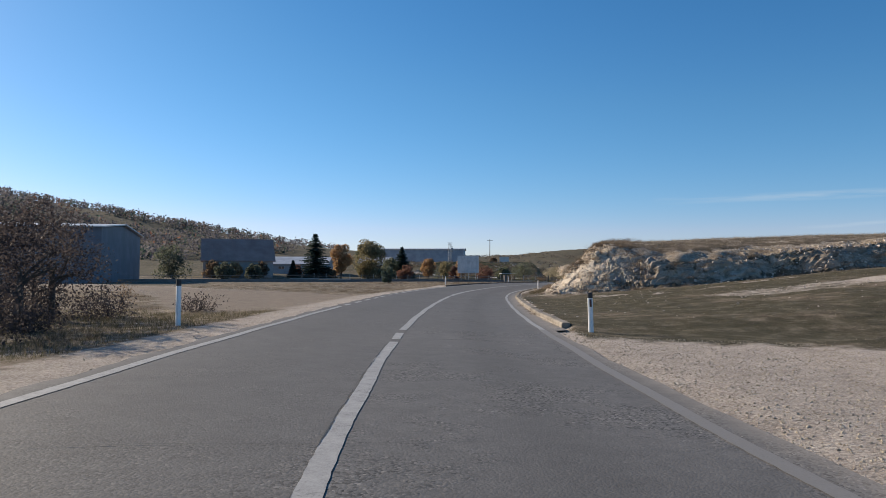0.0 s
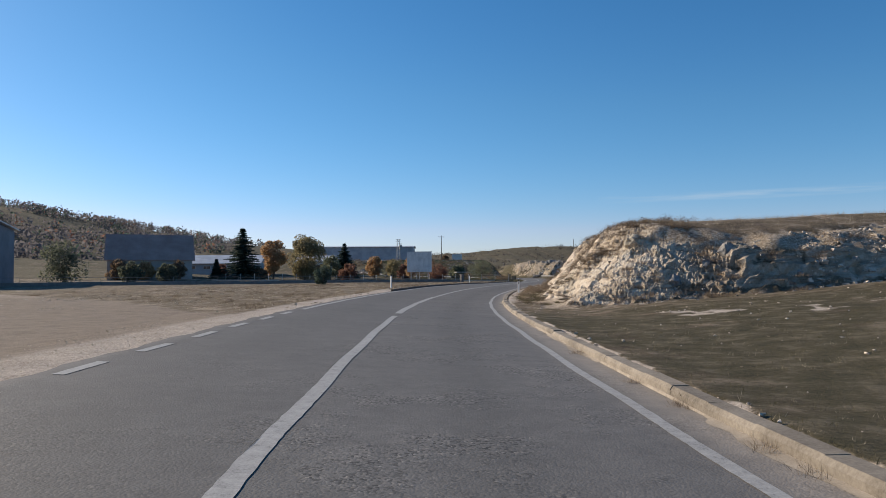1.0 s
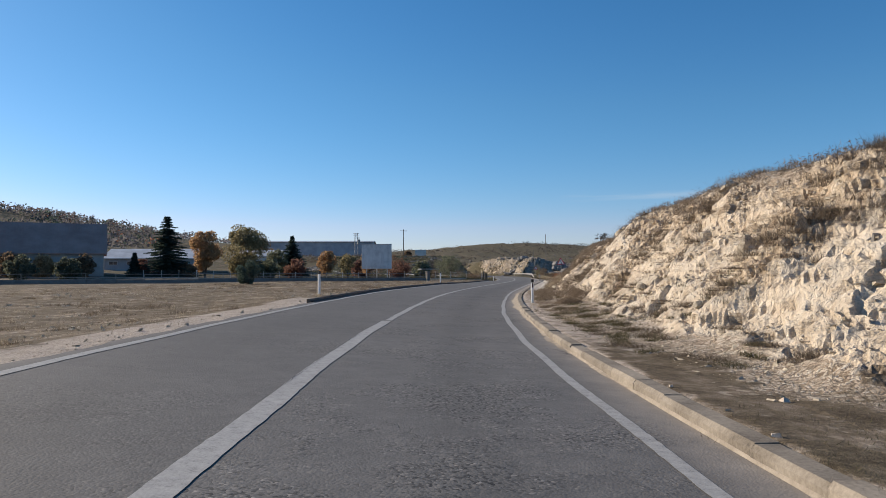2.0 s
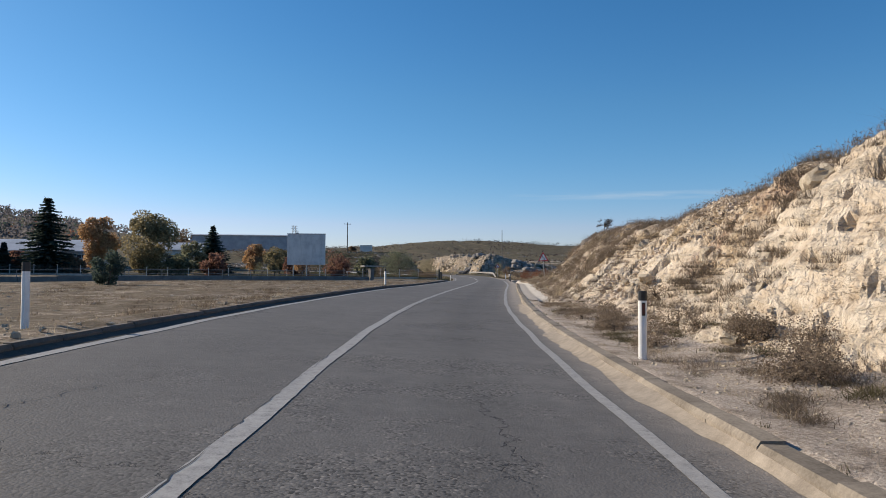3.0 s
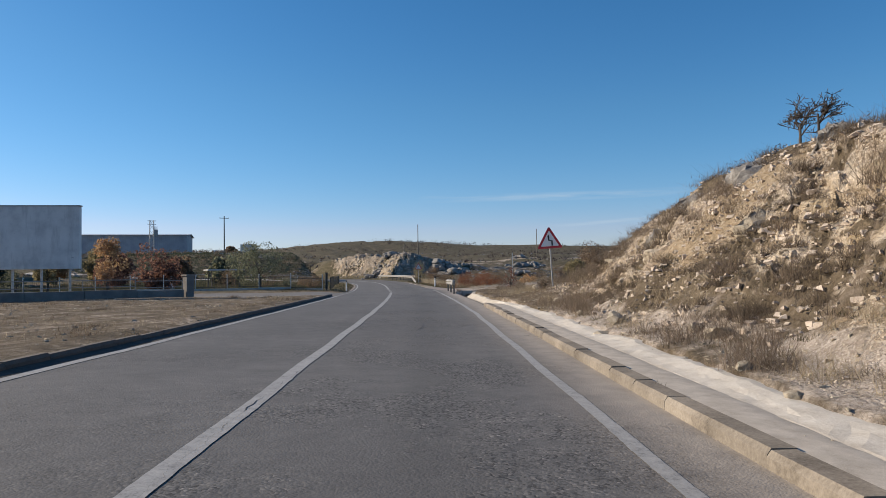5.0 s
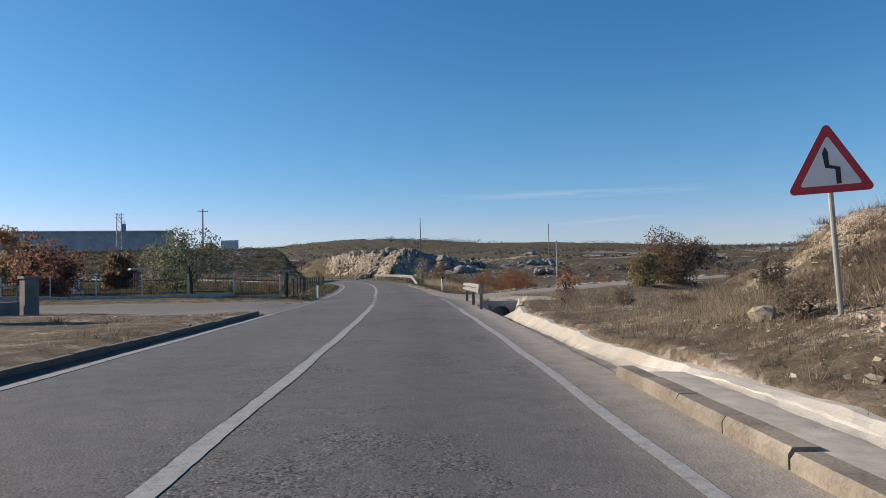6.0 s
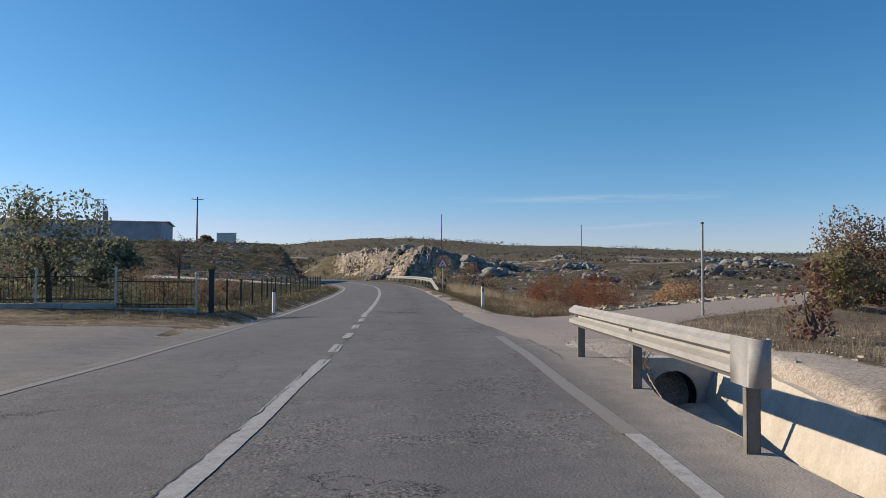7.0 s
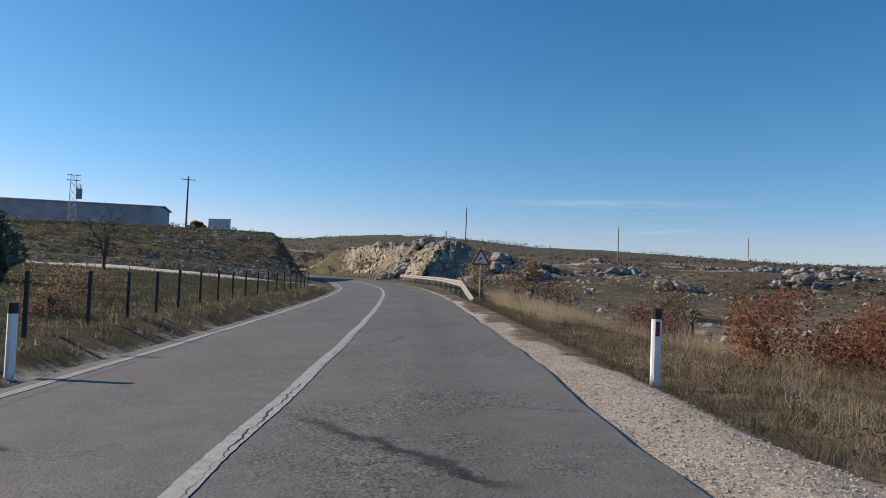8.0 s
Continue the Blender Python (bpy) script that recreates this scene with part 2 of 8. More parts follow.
def streak(nt, v, a, b, width, wander):
    """A soft-edged stain along a line on the ground, thicker towards its end."""
    ux, uy = b[0] - a[0], b[1] - a[1]
    ln = math.hypot(ux, uy)
    ux, uy = ux / ln, uy / ln

    def along(x, y, c):
        n = nt.nodes.new("ShaderNodeVectorMath")
        n.operation = "DOT_PRODUCT"
        n.inputs[1].default_value = (x, y, 0)
        nt.links.new(v, n.inputs[0])
        return maths(nt, "SUBTRACT", n.outputs["Value"], c)
    u = along(ux, uy, a[0] * ux + a[1] * uy)
    w = along(-uy, ux, -a[0] * uy + a[1] * ux)
    w = maths(nt, "ABSOLUTE", maths(nt, "ADD", w, maths(nt, "MULTIPLY", maths(nt, "SUBTRACT", wander, 0.5), 0.55)))
    across = maths(nt, "SUBTRACT", 1.0, span(nt, w, width * 0.15, width))
    ends = maths(nt, "MULTIPLY", span(nt, u, 0.0, ln * 0.55), maths(nt, "SUBTRACT", 1.0, span(nt, u, ln * 0.9, ln)))
    return maths(nt, "MULTIPLY", across, ends)


def make_asphalt(name="asphalt", base=((0.098, 0.0945, 0.092), (0.137, 0.132, 0.127), (0.182, 0.174, 0.166)), dusty=(0.46, 0.40, 0.335)):
    m, nt, b = material(name)
    v = world_pos(nt)
    grain = noise_of(nt, v, 55.0, 3.0, 0.7)
    vor = node(nt, "ShaderNodeTexVoronoi", Scale=48.0)
    nt.links.new(v, vor.inputs["Vector"])
    big = noise_of(nt, v, 0.22, 5.0, 0.65)
    mid = noise_of(nt, v, 3.0, 5.0, 0.65)
    f = maths(nt, "ADD", maths(nt, "MULTIPLY", big, 0.5), maths(nt, "MULTIPLY", mid, 0.5))
    col = ramp(nt, f, [(0.30, base[0]), (0.52, base[1]), (0.72, base[2])])
    tr = attr(nt, "track")
    col = mix(nt, maths(nt, "MULTIPLY", tr, 0.6), col, tuple(c * 0.66 for c in base[1]))
    col = mix(nt, maths(nt, "MULTIPLY", streak(nt, v, (22.05, 141.0), (23.60, 137.7), 0.115, mid), 0.95), col, (0.026, 0.025, 0.024))
    col = mix(nt, maths(nt, "MULTIPLY", streak(nt, v, (24.0, 146.0), (24.6, 147.6), 0.06, mid), 0.6), col, (0.030, 0.029, 0.028))
    chips = ramp(nt, vor.outputs["Color"], [(0.0, (0.16, 0.16, 0.16)), (0.22, (0.40, 0.40, 0.40)), (0.42, (0.95, 0.95, 0.95)), (0.80, (1.25, 1.24, 1.22)), (1.0, (2.6, 2.5, 2.4))])
    ravel = maths(nt, "MULTIPLY", span(nt, noise_of(nt, v, 0.45, 6.0, 0.7), 0.47, 0.60), attr(nt, "coarse"))
    col = mix(nt, maths(nt, "ADD", 0.16, maths(nt, "MULTIPLY", ravel, 0.84)), col, chips, "MULTIPLY")
    dust = attr(nt, "dust")
    col = mix(nt, maths(nt, "MULTIPLY", dust, maths(nt, "ADD", maths(nt, "MULTIPLY", mid, 0.9), 0.30), True), col, mix(nt, grain, tuple(c * 0.72 for c in dusty), dusty))
    # fine cracks
    warp = nt.nodes.new("ShaderNodeVectorMath")
    warp.operation = "MULTIPLY_ADD"
    nz = node(nt, "ShaderNodeTexNoise", Scale=1.1, Detail=6.0, Roughness=0.7)
    nt.links.new(v, nz.inputs["Vector"])
    nt.links.new(nz.outputs["Color"], warp.inputs[0])
    warp.inputs[1].default_value = (1.6, 1.6, 0)
    nt.links.new(v, warp.inputs[2])
    cr = nt.nodes.new("ShaderNodeTexVoronoi")
    cr.feature = "DISTANCE_TO_EDGE"
    cr.inputs["Scale"].default_value = 0.22
    nt.links.new(warp.outputs[0], cr.inputs["Vector"])
    line = maths(nt, "SUBTRACT", 1.0, span(nt, cr.outputs["Distance"], 0.0, 0.0035))
    part_of = span(nt, noise_of(nt, v, 0.16, 2.0), 0.57, 0.63)
    line = maths(nt, "MULTIPLY", line, part_of)
    col = mix(nt, maths(nt, "MULTIPLY", line, 0.85), col, (0.015, 0.015, 0.016))
    nt.links.new(col, b.inputs["Base Color"])
    b.inputs["Roughness"].default_value = 0.8
    b.inputs["Specular IOR Level"].default_value = 0.3
    h = maths(nt, "SUBTRACT", maths(nt, "ADD", maths(nt, "MULTIPLY", grain, 0.6), maths(nt, "MULTIPLY", vor.outputs["Distance"], -0.6)), line)
    h = maths(nt, "ADD", maths(nt, "MULTIPLY", h, 0.55), maths(nt, "MULTIPLY", maths(nt, "MULTIPLY", vor.outputs["Color"], ravel), 1.1))
    bump(nt, b, h, 0.8, 0.009)
    return m


def make_paint(name="road_paint", worn=0.0):
    m, nt, b = material(name)
    v = world_pos(nt)
    wear = noise_of(nt, v, 9.0, 7.0, 0.75)
    fine = noise_of(nt, v, 60.0, 3.0, 0.7)
    f = maths(nt, "ADD", maths(nt, "MULTIPLY", wear, 0.6), maths(nt, "MULTIPLY", fine, 0.4))
    big = noise_of(nt, v, 0.5, 3.0)
    col = ramp(nt, f, [(0.36, (0.12, 0.118, 0.115)), (0.45, (0.30, 0.295, 0.285)), (0.62, (0.46, 0.45, 0.43))])
    col = mix(nt, maths(nt, "MULTIPLY", big, 0.5), col, (0.26, 0.25, 0.235))
    if worn:
        col = mix(nt, maths(nt, "ADD", worn, maths(nt, "MULTIPLY", maths(nt, "SUBTRACT", wear, 0.5), 0.8), True), col, (0.165, 0.15, 0.135))
    nt.links.new(col, b.inputs["Base Color"])
    b.inputs["Roughness"].default_value = 0.7
    bump(nt, b, f, 0.4, 0.004)
    return m


def make_ground():
    """Dry grass, gravel, bare earth and rock, by the masks of the sheet."""
    m, nt, b = material("ground")
    v = world_pos(nt)
    n_huge = noise_of(nt, v, 0.03, 4.0, 0.6)
    n_big = noise_of(nt, v, 0.25, 5.0, 0.62)
    n_mid = noise_of(nt, v, 1.6, 6.0, 0.65)
    n_fine = noise_of(nt, v, 14.0, 5.0, 0.7)
    n_grit = noise_of(nt, v, 60.0, 3.0, 0.7)
    g = maths(nt, "ADD", maths(nt, "MULTIPLY", n_mid, 0.45), maths(nt, "ADD", maths(nt, "MULTIPLY", n_fine, 0.35), maths(nt, "MULTIPLY", n_grit, 0.2)))
    dry = ramp(nt, g, [(0.36, (0.060, 0.046, 0.033)), (0.45, (0.135, 0.106, 0.075)), (0.53, (0.205, 0.165, 0.118)), (0.64, (0.34, 0.285, 0.215))])
    green = ramp(nt, g, [(0.36, (0.034, 0.030, 0.018)), (0.46, (0.070, 0.063, 0.038)), (0.56, (0.112, 0.098, 0.062)), (0.66, (0.20, 0.168, 0.118))])
    gf = maths(nt, "MULTIPLY", attr(nt, "green"), span(nt, n_big, 0.28, 0.50), True)
    col = mix(nt, gf, dry, green)
    earth = ramp(nt, g, [(0.36, (0.13, 0.10, 0.078)), (0.62, (0.30, 0.25, 0.20))])
    col = mix(nt, maths(nt, "MULTIPLY", span(nt, n_mid, 0.50, 0.62), maths(nt, "SUBTRACT", 0.7, maths(nt, "MULTIPLY", gf, 0.5))), col, earth)
    # stony bare patches and dark withered ones
    blot = noise_of(nt, v, 0.42, 6.0, 0.7)
    col = mix(nt, maths(nt, "MULTIPLY", span(nt, blot, 0.40, 0.30), 0.75), col, ramp(nt, g, [(0.38, (0.045, 0.033, 0.024)), (0.62, (0.14, 0.105, 0.078))]))
    specks = node(nt, "ShaderNodeTexVoronoi", Scale=9.0)
    nt.links.new(v, specks.inputs["Vector"])
    bare = maths(nt, "MULTIPLY", span(nt, blot, 0.545, 0.60), maths(nt, "SUBTRACT", 1.0, maths(nt, "MULTIPLY", attr(nt, "green"), 0.95)), True)
    col = mix(nt, maths(nt, "MULTIPLY", bare, 0.85), col, ramp(nt, specks.outputs["Color"], [(0.2, (0.20, 0.16, 0.125)), (0.5, (0.33, 0.275, 0.215)), (0.75, (0.48, 0.42, 0.345)), (0.95, (0.62, 0.56, 0.48))]))
    # gravel
    vo = node(nt, "ShaderNodeTexVoronoi", Scale=42.0)
    nt.links.new(v, vo.inputs["Vector"])
    gr = ramp(nt, maths(nt, "ADD", maths(nt, "MULTIPLY", vo.outputs["Color"], 0.5), maths(nt, "MULTIPLY", n_mid, 0.5)),
              [(0.25, (0.28, 0.238, 0.205)), (0.5, (0.45, 0.395, 0.345)), (0.8, (0.66, 0.60, 0.535))])
    gr = mix(nt, maths(nt, "MULTIPLY", attr(nt, "earthy"), 0.75), gr, ramp(nt, g, [(0.36, (0.115, 0.088, 0.065)), (0.62, (0.23, 0.185, 0.14))]))
    gmask = span(nt, maths(nt, "ADD", attr(nt, "gravel"), maths(nt, "MULTIPLY", maths(nt, "SUBTRACT", n_mid, 0.5), 0.9)), 0.35, 0.65)
    col = mix(nt, gmask, col, gr)
    # rock
    tint = noise_of(nt, v, 0.5, 4.0, 0.6)
    warm = ramp(nt, n_mid, [(0.30, (0.53, 0.405, 0.285)), (0.48, (0.69, 0.585, 0.455)), (0.64, (0.79, 0.71, 0.595))])
    grey = ramp(nt, n_mid, [(0.30, (0.16, 0.138, 0.112)), (0.50, (0.30, 0.265, 0.222)), (0.68, (0.46, 0.42, 0.365))])
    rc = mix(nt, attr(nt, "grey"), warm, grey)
    ochre = maths(nt, "MULTIPLY", span(nt, tint, 0.52, 0.66), attr(nt, "ochre"), True)
    rc = mix(nt, maths(nt, "MULTIPLY", ochre, 0.6), rc, (0.44, 0.33, 0.17))
    rosy = maths(nt, "MULTIPLY", span(nt, noise_of(nt, v, 0.23, 3.0), 0.56, 0.68), maths(nt, "SUBTRACT", 0.6, maths(nt, "MULTIPLY", attr(nt, "grey"), 0.6)))
    rc = mix(nt, rosy, rc, (0.50, 0.33, 0.24))
    vc = nt.nodes.new("ShaderNodeTexVoronoi")
    vc.feature = "DISTANCE_TO_EDGE"
    vc.inputs["Scale"].default_value = 2.6
    wv = nt.nodes.new("ShaderNodeVectorMath")
    wv.operation = "MULTIPLY_ADD"
    nzz = node(nt, "ShaderNodeTexNoise", Scale=2.2, Detail=4.0, Roughness=0.65)
    nt.links.new(v, nzz.inputs["Vector"])
    nt.links.new(nzz.outputs["Color"], wv.inputs[0])
    wv.inputs[1].default_value = (0.7, 0.7, 0.7)
    nt.links.new(v, wv.inputs[2])
    nt.links.new(wv.outputs[0], vc.inputs["Vector"])
    joint = maths(nt, "SUBTRACT", 1.0, span(nt, vc.outputs["Distance"], 0.0, 0.06))
    rc = mix(nt, maths(nt, "MULTIPLY", joint, 0.05), rc, (0.15, 0.11, 0.075))
    rc = mix(nt, maths(nt, "MULTIPLY", span(nt, n_fine, 0.52, 0.62), 0.25), rc, (0.20, 0.16, 0.12))
    ch = node(nt, "ShaderNodeTexVoronoi", Scale=7.0)
    nt.links.new(wv.outputs[0], ch.inputs["Vector"])
    chip = maths(nt, "ADD", maths(nt, "MULTIPLY", ch.outputs["Distance"], -0.6), noise_of(nt, v, 5.0, 8.0, 0.75))
    rc = mix(nt, 0.55, rc, ramp(nt, ch.outputs["Color"], [(0.1, (0.74, 0.70, 0.66)), (0.5, (1.0, 0.98, 0.96)), (0.9, (1.18, 1.16, 1.13))]), "MULTIPLY")
    bed = nt.nodes.new("ShaderNodeMapping")
    bed.inputs["Rotation"].default_value = (0.12, 0.07, 0)
    bed.inputs["Scale"].default_value = (0.5, 0.5, 3.6)
    nt.links.new(v, bed.inputs["Vector"])
    strata = noise_of(nt, bed.outputs[0], 1.1, 6.0, 0.7)
    rc = mix(nt, maths(nt, "MULTIPLY", span(nt, strata, 0.52, 0.62), maths(nt, "SUBTRACT", 0.6, maths(nt, "MULTIPLY", attr(nt, "ochre"), 0.4))), rc, (0.115, 0.085, 0.055))
    whole = attr(nt, "massive")
    pale = ramp(nt, noise_of(nt, v, 2.4, 7.0, 0.7), [(0.34, (0.60, 0.49, 0.37)), (0.46, (0.74, 0.645, 0.52)), (0.60, (0.82, 0.745, 0.63))])
    rc = mix(nt, maths(nt, "MULTIPLY", whole, maths(nt, "SUBTRACT", 0.85, maths(nt, "MULTIPLY", attr(nt, "grey"), 0.6))), rc, pale)
    rc = mix(nt, maths(nt, "MULTIPLY", attr(nt, "joint"), 0.55), rc, (0.20, 0.145, 0.095))
    # loose rubble between the ledges
    rv = node(nt, "ShaderNodeTexVoronoi", Scale=13.0)
    nt.links.new(wv.outputs[0], rv.inputs["Vector"])
    stone = ramp(nt, rv.outputs["Color"], [(0.15, (0.33, 0.265, 0.20)), (0.45, (0.52, 0.435, 0.345)), (0.7, (0.63, 0.55, 0.45)), (0.9, (0.71, 0.65, 0.56))])
    stone = mix(nt, maths(nt, "MULTIPLY", span(nt, rv.outputs["Distance"], 0.45, 0.75), 0.7), stone, (0.13, 0.10, 0.072))
    loose = span(nt, maths(nt, "ADD", attr(nt, "rubble"), maths(nt, "MULTIPLY", maths(nt, "SUBTRACT", n_mid, 0.5), 1.6)), 0.40, 0.70)
    col = mix(nt, maths(nt, "MULTIPLY", maths(nt, "MULTIPLY", loose, maths(nt, "SUBTRACT", 1.0, gmask)), 0.9), col, mix(nt, maths(nt, "MULTIPLY", attr(nt, "ochre"), span(nt, n_big, 0.45, 0.6)), stone, mix(nt, 0.5, stone, (0.36, 0.27, 0.15))))
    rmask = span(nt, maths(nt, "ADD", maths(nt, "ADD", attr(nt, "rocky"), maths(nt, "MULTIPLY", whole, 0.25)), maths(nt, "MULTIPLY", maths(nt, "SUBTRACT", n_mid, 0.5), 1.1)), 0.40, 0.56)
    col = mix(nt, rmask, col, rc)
    col = mix(nt, maths(nt, "MULTIPLY", maths(nt, "SUBTRACT", n_huge, 0.5), 0.5, True), col, (0.09, 0.075, 0.05))
    col = mix(nt, 1.0, col, (1.025, 1.0, 0.975), "MULTIPLY")
    nt.links.new(col, b.inputs["Base Color"])
    b.inputs["Roughness"].default_value = 0.95
    b.inputs["Specular IOR Level"].default_value = 0.15
    h = maths(nt, "ADD", maths(nt, "MULTIPLY", n_fine, 0.6), maths(nt, "ADD", maths(nt, "MULTIPLY", n_mid, maths(nt, "SUBTRACT", 0.4, maths(nt, "MULTIPLY", gmask, 0.36))), maths(nt, "MULTIPLY", n_grit, 0.3)))
    h = maths(nt, "SUBTRACT", h, maths(nt, "MULTIPLY", maths(nt, "MULTIPLY", span(nt, strata, 0.50, 0.60), rmask), 0.6))
    h = maths(nt, "ADD", h, maths(nt, "MULTIPLY", maths(nt, "MULTIPLY", chip, rmask), 0.7))
    h = maths(nt, "SUBTRACT", h, maths(nt, "MULTIPLY", maths(nt, "MULTIPLY", joint, rmask), 0.12))
    h = maths(nt, "SUBTRACT", h, maths(nt, "MULTIPLY", maths(nt, "MULTIPLY", rv.outputs["Distance"], loose), 0.5))
    bump(nt, b, h, 0.9, 0.10)
    return m


def make_leaf(name, dark, light, rough=0.7):
    m, nt, b = material(name)
    r = nt.nodes.new("ShaderNodeNewGeometry").outputs["Random Per Island"]
    col = ramp(nt, r, [(0.0, dark), (1.0, light)])
    nt.links.new(col, b.inputs["Base Color"])
    b.inputs["Roughness"].default_value = rough
    b.inputs["Specular IOR Level"].default_value = 0.2
    thin = nt.nodes.new("ShaderNodeBsdfTranslucent")
    nt.links.new(col, thin.inputs["Color"])
    both = nt.nodes.new("ShaderNodeMixShader")
    both.inputs[0].default_value = 0.5
    nt.links.new(b.outputs[0], both.inputs[1])
    nt.links.new(thin.outputs[0], both.inputs[2])
    nt.links.new(both.outputs[0], nt.nodes["Material Output"].inputs[0])
    return m


def make_sheet(name, dark, light, pitch=0.25, axis=0, rough=0.5, metal=0.0):
    """Ribbed sheet metal: ribs along one axis of the object."""
    m, nt, b = material(name)
    v = coords(nt)
    sep = nt.nodes.new("ShaderNodeSeparateXYZ")
    nt.links.new(v, sep.inputs[0])
    w = maths(nt, "SINE", maths(nt, "MULTIPLY", sep.outputs[axis], 2 * math.pi / pitch))
    big = noise_of(nt, v, 0.4, 5.0, 0.65)
    col = ramp(nt, big, [(0.35, dark), (0.65, light)])
    nt.links.new(col, b.inputs["Base Color"])
    b.inputs["Roughness"].default_value = rough
    b.inputs["Metallic"].default_value = metal
    bump(nt, b, w, 0.25, 0.02)
    return m


ASPHALT = make_asphalt()
DUSTY = make_asphalt("dusty_asphalt", ((0.20, 0.168, 0.148), (0.275, 0.232, 0.206), (0.35, 0.30, 0.265)), (0.37, 0.315, 0.27))
PAINT = make_paint()
PAINT_WORN = make_paint("worn_road_paint", 0.72)
GROUND = make_ground()
CONCRETE = plain("concrete", (0.30, 0.275, 0.24), (0.52, 0.49, 0.44), 2.5, 0.9, 0, 0.5, 0.02, 40)
KERBSTONE = plain("kerb_concrete", (0.28, 0.25, 0.21), (0.50, 0.46, 0.40), 3.0, 0.9, 0, 0.5, 0.015, 50)
POST_WHITE = plain("post_plastic", (0.76, 0.75, 0.72), (0.88, 0.87, 0.85), 5.0, 0.45, 0, 0.1, 0.003, 80)
BLACK = plain("black_plastic", (0.012, 0.012, 0.013), (0.03, 0.03, 0.032), 8.0, 0.5, 0, 0.1, 0.003, 80)
RED_REFL = plain("red_reflector", (0.07, 0.018, 0.018), (0.12, 0.03, 0.03), 20.0, 0.3, 0, 0, 0.0, 120)
STEEL = plain("galvanised_steel", (0.30, 0.30, 0.30), (0.46, 0.46, 0.45), 7.0, 0.45, 0.55, 0.1, 0.004, 60)
RAIL_WHITE = plain("rail_zinc", (0.25, 0.24, 0.225), (0.37, 0.355, 0.335), 4.0, 0.65, 0.0, 0.15, 0.004, 50)
SIGN_RED = plain("sign_red", (0.44, 0.02, 0.03), (0.56, 0.035, 0.045), 5.0, 0.4, 0, 0.03, 0.002, 60)
SIGN_WHITE = plain("sign_white", (0.70, 0.69, 0.67), (0.82, 0.81, 0.79), 5.0, 0.4, 0, 0.03, 0.002, 60)
SIGN_BACK = plain("sign_back", (0.20, 0.20, 0.20), (0.32, 0.32, 0.32), 5.0, 0.5, 0.4, 0.05, 0.002, 60)
WOOD_POLE = plain("weathered_pole", (0.10, 0.085, 0.07), (0.22, 0.19, 0.16), 4.0, 0.85, 0, 0.4, 0.01, 40)
IRON = plain("dark_iron", (0.022, 0.024, 0.022), (0.055, 0.058, 0.052), 5.0, 0.6, 0.2, 0.2, 0.004, 50)
FENCE_WHITE = plain("pale_post", (0.42, 0.42, 0.40), (0.60, 0.60, 0.57), 6.0, 0.6, 0, 0.15, 0.004, 60)
WALL_WHITE = plain("white_plaster", (0.50, 0.49, 0.46), (0.70, 0.69, 0.66), 0.8, 0.85, 0, 0.3, 0.02, 12)
WALL_GREY = plain("grey_wall", (0.24, 0.25, 0.26), (0.36, 0.37, 0.38), 0.6, 0.85, 0, 0.3, 0.02, 12)
ROOF_RED = make_sheet("brown_roof", (0.27, 0.165, 0.14), (0.36, 0.235, 0.20), 0.4, 0, 0.85)
ROOF_PALE = make_sheet("pale_sheet_roof", (0.42, 0.42, 0.42), (0.60, 0.60, 0.60), 0.5, 0, 0.45, 0.2)
SHEET_GREY = make_sheet("grey_sheet_wall", (0.20, 0.22, 0.24), (0.30, 0.32, 0.34), 0.5, 0, 0.6, 0.1)
SHEET_HILL = make_sheet("hill_hall_sheet", (0.24, 0.265, 0.30), (0.34, 0.37, 0.41), 0.5, 0, 0.6, 0.1)
BARN_WALL = plain("barn_render", (0.30, 0.275, 0.26), (0.44, 0.41, 0.39), 0.7, 0.9, 0, 0.3, 0.02, 10)
SHEET_BLUE = make_sheet("blue_grey_sheet", (0.10, 0.12, 0.15), (0.15, 0.175, 0.21), 0.6, 0, 0.6, 0.1)
GLASS_DARK = plain("dark_window", (0.02, 0.025, 0.03), (0.05, 0.055, 0.06), 2.0, 0.15, 0, 0, 0.0, 10)
BARK = plain("bark", (0.045, 0.035, 0.028), (0.12, 0.095, 0.075), 10.0, 0.9, 0, 0.6, 0.02, 60)
LEAF_ORANGE = make_leaf("orange_leaf", (0.33, 0.195, 0.105), (0.56, 0.38, 0.21))
LEAF_YELLOW = make_leaf("yellow_leaf", (0.18, 0.155, 0.085), (0.36, 0.30, 0.17))
LEAF_FAR = make_leaf("far_woodland", (0.13, 0.12, 0.125), (0.185, 0.172, 0.175))
LEAF_GREEN = make_leaf("green_leaf", (0.11, 0.12, 0.08), (0.26, 0.265, 0.17))
LEAF_RED = make_leaf("russet_leaf", (0.15, 0.08, 0.062), (0.29, 0.16, 0.115))
LEAF_BROWN = make_leaf("brown_leaf", (0.13, 0.09, 0.06), (0.30, 0.215, 0.14))
LEAF_RUST = make_leaf("rust_leaf", (0.16, 0.062, 0.036), (0.34, 0.15, 0.08))
LEAF_DKGREEN = make_leaf("dark_green_leaf", (0.07, 0.082, 0.062), (0.17, 0.18, 0.125))
LEAF_DARK = make_leaf("dark_twig_leaf", (0.055, 0.046, 0.045), (0.105, 0.088, 0.084))
NEEDLE = make_leaf("needle", (0.045, 0.068, 0.058), (0.11, 0.145, 0.115))
STRAW = make_leaf("dry_straw", (0.28, 0.22, 0.14), (0.58, 0.49, 0.35), 0.85)
SCRUB_DARK = make_leaf("dark_scrub", (0.095, 0.074, 0.056), (0.22, 0.175, 0.13), 0.85)
